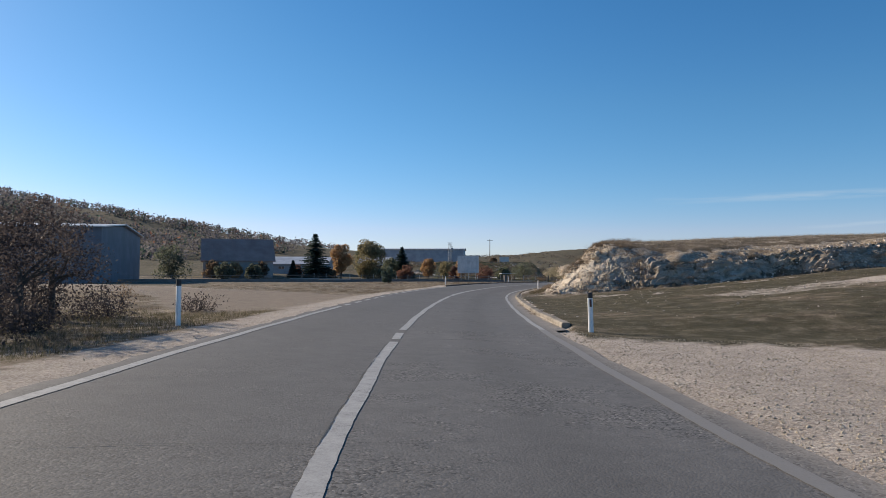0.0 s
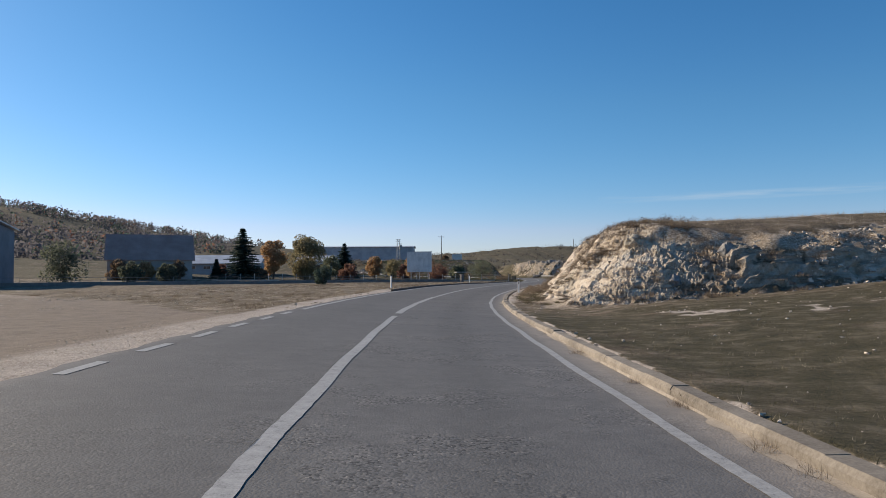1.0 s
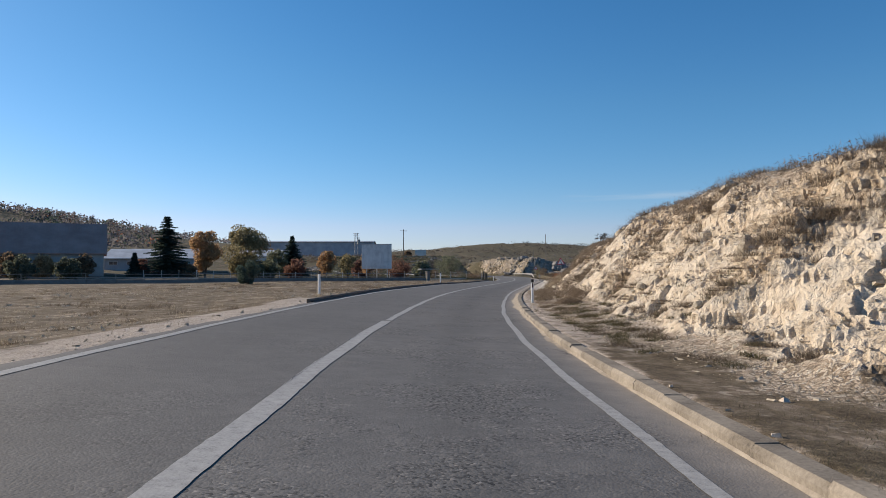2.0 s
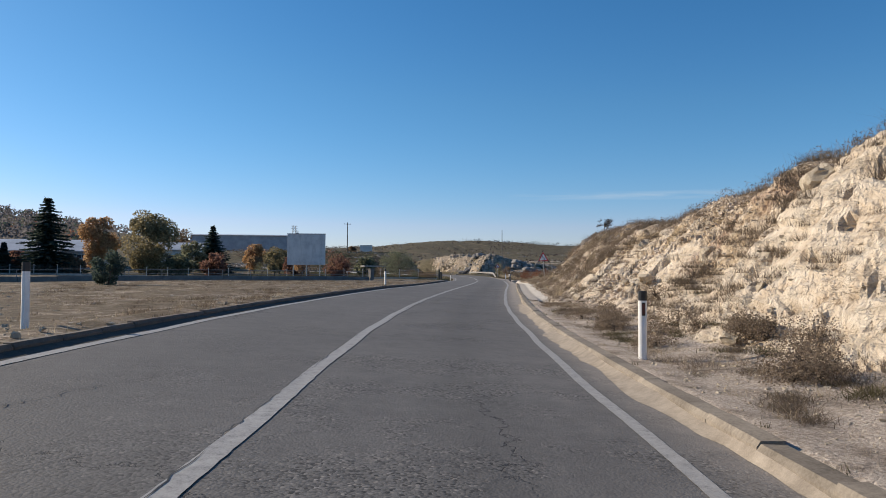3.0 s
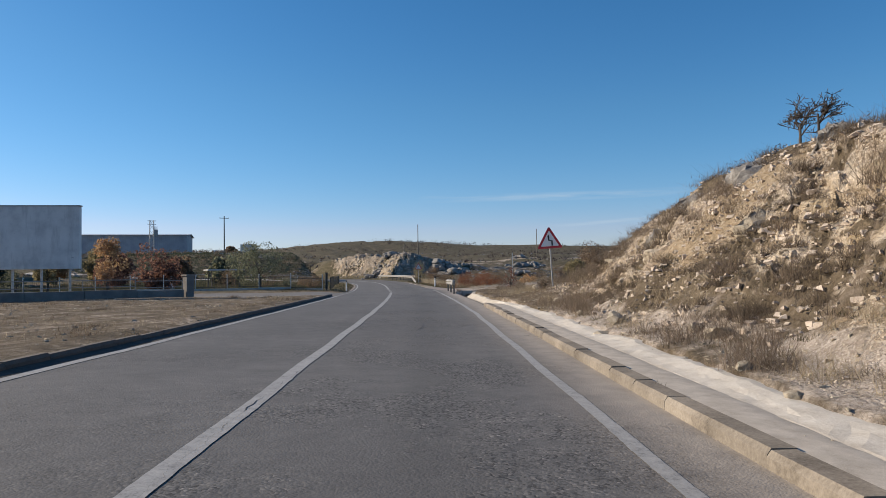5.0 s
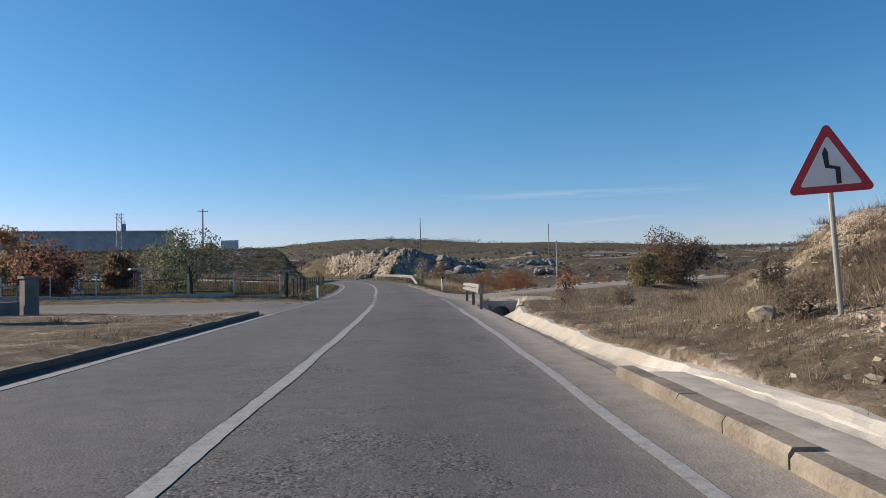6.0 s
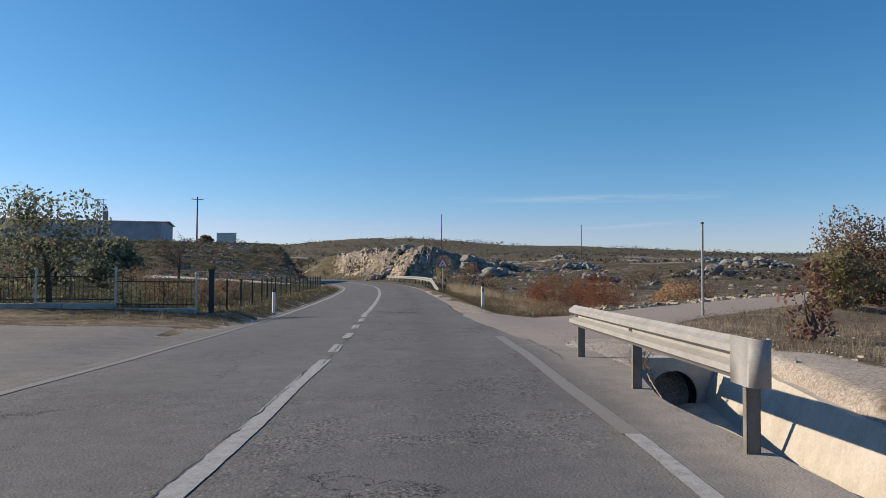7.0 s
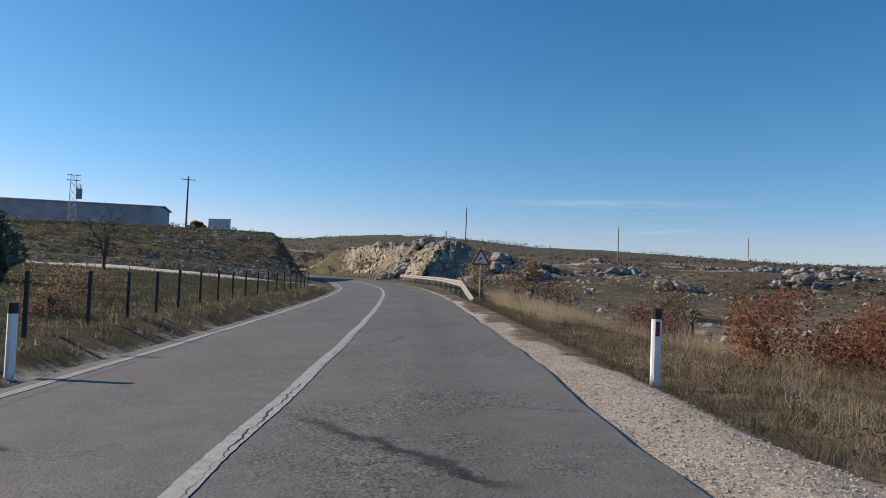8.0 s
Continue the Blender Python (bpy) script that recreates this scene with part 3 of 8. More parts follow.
SCRUB = make_leaf("dry_scrub", (0.13, 0.10, 0.076), (0.33, 0.262, 0.195), 0.85)
GRASS_GREEN = make_leaf("olive_grass", (0.060, 0.056, 0.031), (0.155, 0.135, 0.078), 0.85)
ROCK = plain("limestone", (0.28, 0.23, 0.165), (0.56, 0.49, 0.385), 3.0, 0.92, 0, 0.8, 0.05, 25)
ROCK_GREY = plain("grey_limestone", (0.12, 0.112, 0.104), (0.34, 0.322, 0.30), 3.0, 0.92, 0, 0.8, 0.05, 25)


# ---- the ground ----
SOUTH_WALL = [(6.6, 128.2), (0.0, 123.6), (-12.0, 116.2), (-60.0, 86.0)]


SIDE_R = np.array([(19.8, 130.5), (24.6, 132.6), (30.5, 136.4), (38.0, 140.4), (48.0, 145.5), (71.0, 157.0), (120.0, 176.0)])
SIDE_L = np.array([(19.5, 128.5), (14.5, 130.0), (9.0, 133.6), (0.0, 136.0), (-14.0, 134.0), (-50.0, 122.0)])


def dist_line(x, y, pts):
    best = np.full(np.shape(x), 1e9)
    for (ax, ay), (bx, by) in zip(pts[:-1], pts[1:]):
        ux, uy = bx - ax, by - ay
        t = np.clip(((x - ax) * ux + (y - ay) * uy) / (ux * ux + uy * uy), 0, 1)
        best = np.minimum(best, np.hypot(x - ax - t * ux, y - ay - t * uy))
    return best


def hill(x, y, cx, cy, rx, ry, h):
    q = ((x - cx) / rx) ** 2 + ((y - cy) / ry) ** 2
    return h * np.exp(-q)


def mound_reach(x, y, d, t):
    """Metres in from the toe of the rock mound beside the road."""
    wob = 0.45 * vnoise(t * 0.22, d * 0.05, seed=3) + 0.2 * vnoise(t * 0.7, d * 0.1, seed=4)
    side = d - 6.0 - wob + 0.9 * smooth(34, 29, y) - 0.12 * np.clip(y - 97, 0, 40)
    front = (y - 29.6 - 0.5 * vnoise(x * 0.3, y * 0.02, seed=5)) * 1.25
    back = (121.0 - y) * 0.5
    k = 1.2
    m = -np.logaddexp(-side / k, -front / k) * k
    return np.minimum(m, back)


def mound_top(y):
    return np.interp(y, [28, 33, 45, 54, 62, 70, 76, 82, 88, 95, 101, 107, 113, 119, 125], [3.2, 3.35, 3.9, 4.0, 3.6, 3.1, 3.25, 3.75, 3.65, 3.75, 3.4, 2.8, 2.2, 1.2, 0.2])


def kerb_d(t):
    """Offset of the right-hand kerb's face from the road's middle."""
    return np.interp(t, [0, 8, 20, 38, 46, 54, 62, 78, 108], [3.86, 3.78, 3.82, 3.56, 3.60, 3.68, 3.74, 3.84, 3.88])


def lip(t):
    """Offset of the drain's outer crest from the road's middle."""
    t = np.asarray(t, dtype=float)
    rag = 0.10 * vnoise(t * 2.6, t * 0 + 2.0, seed=78) + 0.06 * vnoise(t * 6.5, t * 0 + 5.0, seed=79) + 0.08 * np.sin(t * 0.9) + 0.06 * np.sin(t * 2.7 + 1) + 0.04 * np.sin(t * 6.1)
    return np.interp(t, [70, 103, 106, 107.5, 110, 117, 119, 121.8, 124, 126.8, 128], [5.12, 5.05, 4.88, 4.62, 4.44, 4.42, 4.56, 5.0, 5.45, 5.9, 5.9]) + 0.5 * rag * (1 - 0.6 * smooth(104, 110, t))


def drain_in(t):
    """Offset of the drain's edge beside the asphalt."""
    return np.interp(t, [70, 112, 121.6, 123.4, 124.7, 126.9], [3.98, 3.93, 3.84, 3.75, 4.06, 4.65])


def drain_edge(t):
    """Where the drain's concrete begins: behind the kerb's gravel strip first, then beside the asphalt."""
    k = smooth(106.2, 107.6, t)
    return 4.54 * (1 - k) + drain_in(t) * k


def drain_low(t):
    """Height of the drain's floor."""
    return -0.02 - 0.05 * smooth(108, 118, t) - 0.12 * smooth(118, 120.6, t) - 0.55 * smooth(120.6, 121.4, t)


def ground_parts(x, y):
    """Height of the ground, and how rocky, gravelly, green, grey and ochre it is."""
    d, t = road_frame(x, y)
    base = np.where(d < -3.4, road_z(np.maximum(d, -3.4), t) * np.exp(-((d + 3.4) / 2.4) ** 2), road_z(d, t) * np.exp(-(np.maximum(d - 6, 0) / 18) ** 2))
    flat = smooth(3.6, 9, np.abs(d))
    z = base + 0.10 * fbm(x * 0.25, y * 0.25, octaves=4, seed=11) * flat
    z = z + (0.03 - 0.02 * smooth(32, 27, y)) * fbm(x * 1.7, y * 1.7, octaves=3, seed=12) * smooth(4.2, 5.5, np.abs(d))
    right = d > 0
    # kerb levels
    z = z + np.where(right & (d > kerb_d(t) + 0.1), 0.115, 0) * smooth(0, 3, t) * smooth(110, 108, t)
    z = z + np.where((~right) & (d < -3.34), 0.10, 0) * (0.4 + 0.6 * np.exp(-((d + 3.4) / 2.5) ** 2)) * smooth(45.2, 47.2, t) * smooth(121, 119, t)
    # verge rises towards the mound
    near = smooth(-4, 6, y) * smooth(36, 28, y)
    z = z + np.where(right, np.clip((d - 5.0) * 0.085, 0, 2.2), 0) * near
    z = z + np.where(right, np.clip((d - 4.6) * 0.14, 0, 0.32), 0) * smooth(30, 36, y) * smooth(112, 104, y)
    s = mound_reach(x, y, d, t)
    top = mound_top(y)
    prof = smooth(-0.5, 4.6, s)
    front_only = smooth(10, 14, d) * smooth(40, 34, y)
    ledge = 0.60 * np.clip(s / 1.5, 0, 1) ** 0.8 + 0.40 * smooth(1.0, 9.0, s)
    prof = prof * (1 - 0.8 * front_only) + 0.8 * front_only * ledge
    rise = np.clip((d - 9.5), 0, 60) * 0.022
    z = z + np.where(s > -0.6, prof * (top + rise), 0) * smooth(-0.6, 0.2, s)
    m = np.where((s > -0.6) & (s < 5.2) & (d > 0) & (y > 27) & (y < 118))[0]
    if len(m):
        gap, high = blocks(x[m] * 0.36 + 0.3 * vnoise(x[m] * 0.8, y[m] * 0.8, seed=17), y[m] * 0.30 + 0.3 * vnoise(x[m] * 0.8, y[m] * 0.8, seed=18), np.zeros(len(m)), 15)
        z = np.array(z)
        z[m] = z[m] + smooth(-0.3, 0.8, s[m]) * smooth(4.8, 3.6, s[m]) * (0.34 * smooth(0, 0.5, gap) - 0.2 + 0.22 * high)
    # slope under the sign, past the mound
    apron = smooth(5.0, 7.0, d) * smooth(100, 106, y) * smooth(120, 108, y) * 0.35
    z = z + np.where(right, apron, 0)
    # land beyond, to the right and ahead
    r = np.hypot(x - 25, y - 140)
    ahead = smooth(-0.55, 0.15, (y - 135 + (x - 25) * 0.35) / np.maximum(r, 1))
    swell = np.clip(r - 45, 0, 420) * 0.036 - np.clip(r - 465, 0, 1500) * 0.012
    rough = 1.6 * fbm(x * 0.03, y * 0.03, octaves=5, seed=21) + 3.5 * fbm(x * 0.009, y * 0.009, octaves=3, seed=22) * smooth(80, 250, r)
    rough = rough + (0.9 * fbm(x * 0.11, y * 0.13, octaves=4, seed=23) + 0.25 * fbm(x * 0.5, y * 0.5, octaves=3, seed=24)) * smooth(150, 185, y) * smooth(9, 16, d)
    off_road = smooth(5.5, 22, np.abs(d))
    land = (swell + rough * smooth(30, 90, r)) * ahead
    z = z + land * off_road
    z = z - 1.3 * np.exp(-(((x - 38) / 12) ** 2 + ((y - 158) / 13) ** 2)) * smooth(5, 9, d)
    z = z + hill(x, y, 83, 513, 75, 60, 6) + hill(x, y, 190, 560, 120, 70, 4)
    # the bank on the inside of the bend
    inb = smooth(-4.8, -9.5, d) * smooth(204, 238, y + 0.15 * (x - 10)) * smooth(-150, -40, x)
    z = np.where(d < 0, z * (1 - inb) + inb * (5.9 + 0.5 * fbm(x * 0.05, y * 0.05, seed=31)), z)
    # rocks outside the bend
    s2 = np.minimum(d - 5.6, (y - 211) * 0.7)
    peak = np.interp(x, [23, 26, 29.5, 32.5, 37, 40, 45, 48, 56, 66], [0, 0.7, 2.7, 4.2, 5.1, 5.2, 4.4, 3.5, 2.2, 0])
    knoll = peak * smooth(-0.3, 5.5, s2) + smooth(0, 4, s2) * peak * (0.26 * fbm(x * 0.16, y * 0.16, octaves=5, seed=41) + 0.10 * np.abs(fbm(x * 0.5, y * 0.4, octaves=3, seed=42)))
    z = np.maximum(z, np.where((y > 205) & (d > 5), knoll, -9))
    # wooded hill, far behind the halls
    z = z + hill(x, y, -330, 330, 130, 190, 38) + hill(x, y, -235, 520, 160, 120, 14)
    z = z + np.where(x < -60, 0.012 * (-60 - x), 0)
    # beyond everything the ground falls away
    far = np.hypot(x, y - 100)
    z = z - np.clip(far - 900, 0, 2500) * 0.012
    # side roads lie flat
    for pts, w in ((SIDE_R, 2.4), (SIDE_L, 4.6)):
        q = dist_line(x, y, pts)
        k = smooth(w + 3.5, w + 0.3, q) * smooth(4.0, 7.0, np.abs(d))
        zz = np.where(x > 20, np.interp(x, [24, 31, 38, 71, 120], [0.0, 0.25, 0.45, 1.0, 2.2]), -0.1)
        z = z * (1 - k) + zz * k
    # the verges past the side roads: the right one falls away, the left one rises
    z = z - np.clip(d - 3.05, 0, 1.4) * 0.16 * smooth(129, 135, t) * smooth(178, 166, t)
    z = z + 0.18 * smooth(3.3, 3.9, -d) * smooth(5.4, 4.4, -d) * smooth(134, 140, t) * smooth(205, 190, t)
    # under the road itself
    bed = np.where(right & (t > 1) & (t < 107), smooth(kerb_d(t) + 0.3, kerb_d(t) + 0.05, d), smooth(4.3, 3.5, np.abs(d)))
    z = np.where(np.abs(d) < 4.3, z * (1 - bed) + (road_z(d, t) - 0.05) * bed, z)
    # level strip behind the kerb, and the drain's bed
    crest_d = lip(t)
    hold = smooth(70, 75, t) * smooth(108, 107, t) * (d > 4.0)
    flat_z = road_z(d, t) + 0.105 + 0.015 * fbm(x * 4, y * 4, octaves=3, seed=13) - 0.12 * smooth(4.52, 4.60, d)
    m = hold * smooth(crest_d + 0.12, crest_d + 0.0, d)
    z = z * (1 - m) + flat_z * m
    z = z + 0.21 * smooth(-0.02, 0.12, d - crest_d) * smooth(9, 6, d) * smooth(105, 109, t) * smooth(128, 125, t)
    dr = smooth(0.02, 0.13, d - drain_edge(t)) * smooth(0.0, -0.12, d - crest_d) * smooth(106.6, 107.6, t) * smooth(127.2, 126.8, t)
    z = z - dr * (0.35 + 1.0 * smooth(118, 120.6, t))

    crest = 4.0 - 0.6 * fbm(x * 0.3, y * 0.3, octaves=3, seed=53) - 1.9 * front_only
    rocky = smooth(-0.2, 0.7, s) * smooth(crest, crest - 0.9, s) * smooth(118, 106, y)
    rocky = rocky * (1 - 0.60 * smooth(67, 77, y)) * (0.55 + 0.75 * smooth(0.25, -0.25, fbm(x * 0.35, y * 0.35, octaves=3, seed=51) + 0.1 * (y - 74) / 20 + 0.22 * front_only))
    # limestone outcrops; the farthest also grey the hill in place of haze
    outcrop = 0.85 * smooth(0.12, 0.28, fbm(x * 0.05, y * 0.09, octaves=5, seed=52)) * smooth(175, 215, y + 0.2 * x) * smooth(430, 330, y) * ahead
    k2 = 0.8 * smooth(275, 255, y) * smooth(19, 26, x) * smooth(0.2, 1.5, s2) * smooth(64, 46, x) * (y > 205) * (0.1 + 0.62 * smooth(30, 34.5, x) + 0.5 * fbm(x * 0.2, y * 0.2, octaves=3, seed=54))
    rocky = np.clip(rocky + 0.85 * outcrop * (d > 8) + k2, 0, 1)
    # grey stone; on the mound's front the grey also paints in its shade
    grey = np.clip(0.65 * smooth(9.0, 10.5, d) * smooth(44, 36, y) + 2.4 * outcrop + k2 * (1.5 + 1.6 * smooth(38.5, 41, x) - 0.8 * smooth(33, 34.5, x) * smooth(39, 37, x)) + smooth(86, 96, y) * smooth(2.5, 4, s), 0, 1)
    ochre = smooth(52, 66, y) * smooth(122, 108, y) + 0.5 * smooth(200, 208, y) * smooth(60, 50, x) + 0.8 * front_only * smooth(12, 15, x)
    gravel = smooth(4.6, 3.3, np.abs(d)) * 1.0 * (1 - 0.8 * (d < 0) * smooth(46, 49, t) * smooth(120, 118, t)) * (1 - (d < -3.2) * smooth(3.4, 3.7, -d) * smooth(124, 132, t)) * (1 - (d > 2.5) * smooth(133, 137, t))
    lay_r = smooth(1.5, -3.5, y + 0.30 * (x - 3)) * (d > 2.9) * smooth(-40, -20, y)
    lay_l = smooth(7.5, 3.5, dist_line(x, y, np.array([(-6, 12), (-12, 24), (-20, 37), (-45, 60), (-75, 90)]))) * (d < -2.5)
    lay_l = np.maximum(lay_l, smooth(1.9, 0.6, -d - 3.2) * (y < 50) * (y > -30) * (d < -2.5))
    path_r = smooth(3.6, 1.6, dist_line(x, y, np.array([(12, 13), (22, 16), (34, 19), (60, 26)]))) * (0.5 + 0.45 * smooth(14, 24, x))
    stony = 0.70 * smooth(1.3, 0.3, dist_line(x, y, np.array([(7.2, 23.8), (8.3, 22.0), (9.6, 21.2), (12, 22), (19, 25.5)]))) * smooth(-0.14, 0.12, fbm(x * 1.5, y * 1.5, octaves=4, seed=62))
    back = 0.8 * smooth(0.55, 0.25, d - kerb_d(t)) * (d > 3.2) * smooth(2, 4, t) * smooth(30, 26, t) * smooth(-0.06, 0.06, fbm(x * 1.3, y * 1.3, octaves=3, seed=63))
    verge = (d > 3) * (d < 6.2) * smooth(28, 40, t) * smooth(80, 72, t) * 0.62
    culv = (d > 3.7) * smooth(7.6, 5.9, d) * smooth(121.0, 124.0, t) * smooth(131, 129, t)
    scree = smooth(-2.2, -0.4, s) * smooth(1.2, 0.0, s) * 0.6 * smooth(34, 40, y) * smooth(110, 100, y)
    shoulder = (d > 2.5) * smooth(0.25, -0.25, d - np.interp(t, [132, 136, 139, 141, 144, 150, 172], [5.0, 4.5, 4.15, 3.95, 3.55, 3.3, 3.2]) - 0.25 * vnoise(t * 0.8, t * 0, seed=61)) * smooth(132, 138, t) * 1.0
    strip_r = (d > 3.6) * smooth(5.1, 4.8, d) * smooth(70, 80, t) * smooth(107.5, 106, t)
    ramp_l = smooth(2.6, 1.6, dist_line(x, y, np.array([(23, 193), (12, 198), (1, 204), (-20, 212)]))) * (d < -4)
    gravel = np.clip(np.maximum.reduce([gravel, stony, back, lay_r, lay_l, path_r, verge, scree, shoulder, strip_r, ramp_l, culv]), 0, 1)
    green = np.clip(smooth(30, 24, y) * (d > 3) * smooth(-6, 0, y) + 1.0 * ahead * smooth(150, 190, y) + 1.0 * (d < -3) * smooth(135, 145, y) + 0.2, 0, 1)
    rubble = smooth(-1.4, -0.2, s) * smooth(5.0, 3.6, s) * smooth(29, 32, y) * smooth(118, 110, y) * (1 - 0.15 * front_only)
    rubble = rubble * (1 - 0.85 * smooth(-0.03, 0.10, fbm(x * 0.5, y * 0.5, octaves=3, seed=314)) * smooth(68, 74, y))
    earthy = np.clip(lay_l + (d < 0) * (y < 48), 0, 1) * smooth(-4.1, -5.0, d)
    return z, rocky, gravel, green, grey, ochre, s, s2, earthy, rubble


def ground_z(x, y):
    return float(ground_parts(np.array([float(x)]), np.array([float(y)]))[0][0])


def grow(a, step, to, factor=1.16):
    out = []
    while a < to:
        a += step
        step *= factor
        out.append(a)
    return out


def rock_detail(q, rocky, s):
    """How far the broken rock is pushed out or in, how massive it is, and the soil in its joints."""
    x, y, z = q[:, 0], q[:, 1], q[:, 2]
    wx, wy = 0.35 * vnoise(x, y, z, 71), 0.35 * vnoise(x, y, z, 72)
    far = smooth(130, 170, y)
    sc = np.where(far > 0.5, 0.45, 1.0)
    massive = smooth(-0.12, 0.12, fbm(x * 0.35, y * 0.3, octaves=3, seed=97) + 0.20 * (2.3 - s) - 0.55 * smooth(69, 77, y)) * smooth(112, 100, y) * smooth(30, 34, y)
    dip = z + 0.10 * y + 0.25 * x
    g1, h1 = blocks((x * 0.8 + wx) * sc, (y * 0.65 + wy) * sc, dip * 1.7 * sc, 81)
    g2, h2 = blocks((x + wx) * 2.2 * sc, (y + wy) * 2.0 * sc, dip * 4.2 * sc, 91)
    g3, h3 = blocks((x + 0.3 * wx) * 5.5 * sc, (y + 0.3 * wy) * 5.0 * sc, dip * 8.0 * sc, 101)
    loose = 1 - 0.75 * massive
    push = 0.14 * h1 + (0.11 * h2 + 0.075 * h3) * loose * (1 - 0.35 * smooth(62, 70, y))
    push = push - (0.09 * smooth(0.10, 0.0, g1) + 0.05 * smooth(0.13, 0.0, g2) * loose + 0.03 * smooth(0.15, 0.0, g3) * loose)
    push = push + 0.18 * fbm(x * 0.6, y * 0.6, z * 0.6, 4, 95) + 0.05 * massive * fbm(x * 3.0, y * 3.0, z * 3.0, 4, 98)
    front = smooth(10, 13, x - centre_x(np.clip(y, -80, 235))) * smooth(40, 34, y)
    bed = z * 1.7 + 0.5 * fbm(x * 0.4, y * 0.4, octaves=3, seed=99)
    push = push + front * 0.16 * ((bed - np.floor(bed)) - 0.5)
    joint = np.clip(0.8 * smooth(0.07, 0.0, g1) * smooth(-0.1, 0.2, fbm(x * 0.8, y * 0.8, octaves=2, seed=94)) + 0.4 * smooth(0.09, 0.0, g2) * loose, 0, 1)
    amount = smooth(0.05, 0.6, rocky) * (1 + 0.6 * far)
    return push * amount, massive, joint


PATCH = (5.0, 12.4, 28.2, 112.0)       # the cutting: offsets and y


def build_sheet(name, ds, ys, keep=None):
    D, Y = np.meshgrid(ds, ys)
    X = centre_x(np.clip(Y, -80, 235)) + D
    z, rocky, gravel, green, grey, ochre, s, s2, earthy, rubble = ground_parts(X.ravel(), Y.ravel())
    P = np.stack([X.ravel(), Y.ravel(), z], 1)
    G = P.reshape(len(ys), len(ds), 3)
    nrm = np.cross(np.gradient(G, axis=1), np.gradient(G, axis=0))
    nrm /= np.linalg.norm(nrm, axis=2)[:, :, None]
    nrm = nrm.reshape(-1, 3)
    m = np.where(rocky > 0.02)[0]
    massive, joint = np.zeros(len(P)), np.zeros(len(P))
    push, massive[m], joint[m] = rock_detail(P[m], rocky[m], s[m])
    P[m] += nrm[m] * push[:, None]
    nd, ny = len(ds), len(ys)
    i = (np.arange(ny - 1)[:, None] * nd + np.arange(nd - 1)[None, :]).ravel()
    faces = np.stack([i, i + 1, i + nd + 1, i + nd], 1)
    dd, yy = D.ravel(), Y.ravel()
    d0, d1, y0, y1 = PATCH
    if keep is None:                    # leave the cutting to its own finer sheet
        mid_d, mid_y = dd[faces].mean(axis=1), yy[faces].mean(axis=1)
        faces = faces[~((mid_d > d0) & (mid_d < d1) & (mid_y > y0) & (mid_y < y1))]
    else:                               # its rim dips under the ground
        rim = (dd < d0 - 1e-6) | (dd > d1 + 1e-6) | (yy < y0 - 1e-6) | (yy > y1 + 1e-6)
        P[rim, 2] -= 0.06
    me = mesh_of(name, P, faces, [GROUND])
    me.polygons.foreach_set("use_smooth", (rocky[faces].mean(axis=1) < 0.25) | (P[faces[:, 0], 1] > 260))
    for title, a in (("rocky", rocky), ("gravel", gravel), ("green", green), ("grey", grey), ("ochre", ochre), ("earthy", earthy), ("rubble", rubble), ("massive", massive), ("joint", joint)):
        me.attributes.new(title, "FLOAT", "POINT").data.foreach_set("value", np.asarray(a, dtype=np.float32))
    return new(name, me)


def build_ground():
    d0, d1, y0, y1 = PATCH
    ds = [-v for v in grow(14, 0.5, 3200)][::-1] + list(np.arange(-14, -4.4, 0.4)) + list(np.arange(-4.4, 3.5, 0.8)) + list(np.arange(3.5, d0 - 0.01, 0.125)) + list(np.linspace(d0, d1, 58))
    ds += list(np.arange(12.6, 32, 0.3)) + list(np.arange(32, 62, 0.9)) + grow(62, 1.0, 3200)
    ys = [-v for v in grow(24, 0.5, 900)][::-1] + list(np.arange(-24, 26.4, 0.35)) + list(np.arange(26.5, y0 - 0.05, 0.16)) + list(np.arange(y0, 38, 0.14)) + list(np.arange(38.1, 104.9, 0.26))
    ys += list(np.linspace(105, y1, 44)) + list(np.arange(y1 + 0.2, 150, 0.3)) + list(np.arange(150, 205, 0.75)) + list(np.arange(205, 250, 0.5)) + grow(250, 0.8, 3800)
    ob = build_sheet("ground", np.array(ds), np.array(ys))
    tagged(ob, "dry autumn grassland with gravel verges", "ground", kind="structure")
    ds = np.concatenate([[d0 - 0.1], np.linspace(d0, d1, 104), [d1 + 0.1]])
    ys = np.concatenate([[y0 - 0.1], np.linspace(y0, y1, 1020), [y1 + 0.1]])
    tagged(build_sheet("rock_cutting", ds, ys, PATCH), "pale broken limestone cutting with scrub in its joints", "rock cutting", kind="structure")


build_ground()


# ---- road ----
def set_attr(me, name, a):
    me.attributes.new(name, "FLOAT", "POINT").data.foreach_set("value", np.asarray(a, dtype=np.float32))


_rag = 0.06 * fbm(np.arange(0, 1500) * 0.17, np.zeros(1500), octaves=5, seed=62) * 2


def ragged(t):
    return float(np.interp((t + 80) * 4, np.arange(1500), _rag))


def right_edge(t):
    w = ragged(t)
    if t < 1:
        return 3.5 + w
    if t < 106:
        return float(kerb_d(t)) + 0.03
    if t < 128:
        return float(np.interp(t, [106, 107, 112, 121.6, 123.4, 124.7, 126.7, 128], [3.9, 3.955, 3.935, 3.845, 3.755, 3.95 + w, 4.45 + w, 3.9 + w]))
    return 3.6 + (2.88 - 3.6) * min(1, (t - 126) / 10) + w


def left_edge(t):
    w = 0.04 * math.sin(t * 2.3 + 1) + 0.03 * math.sin(t * 5.1)
    return -3.26 if 46.5 < t < 120 else -3.26 + w


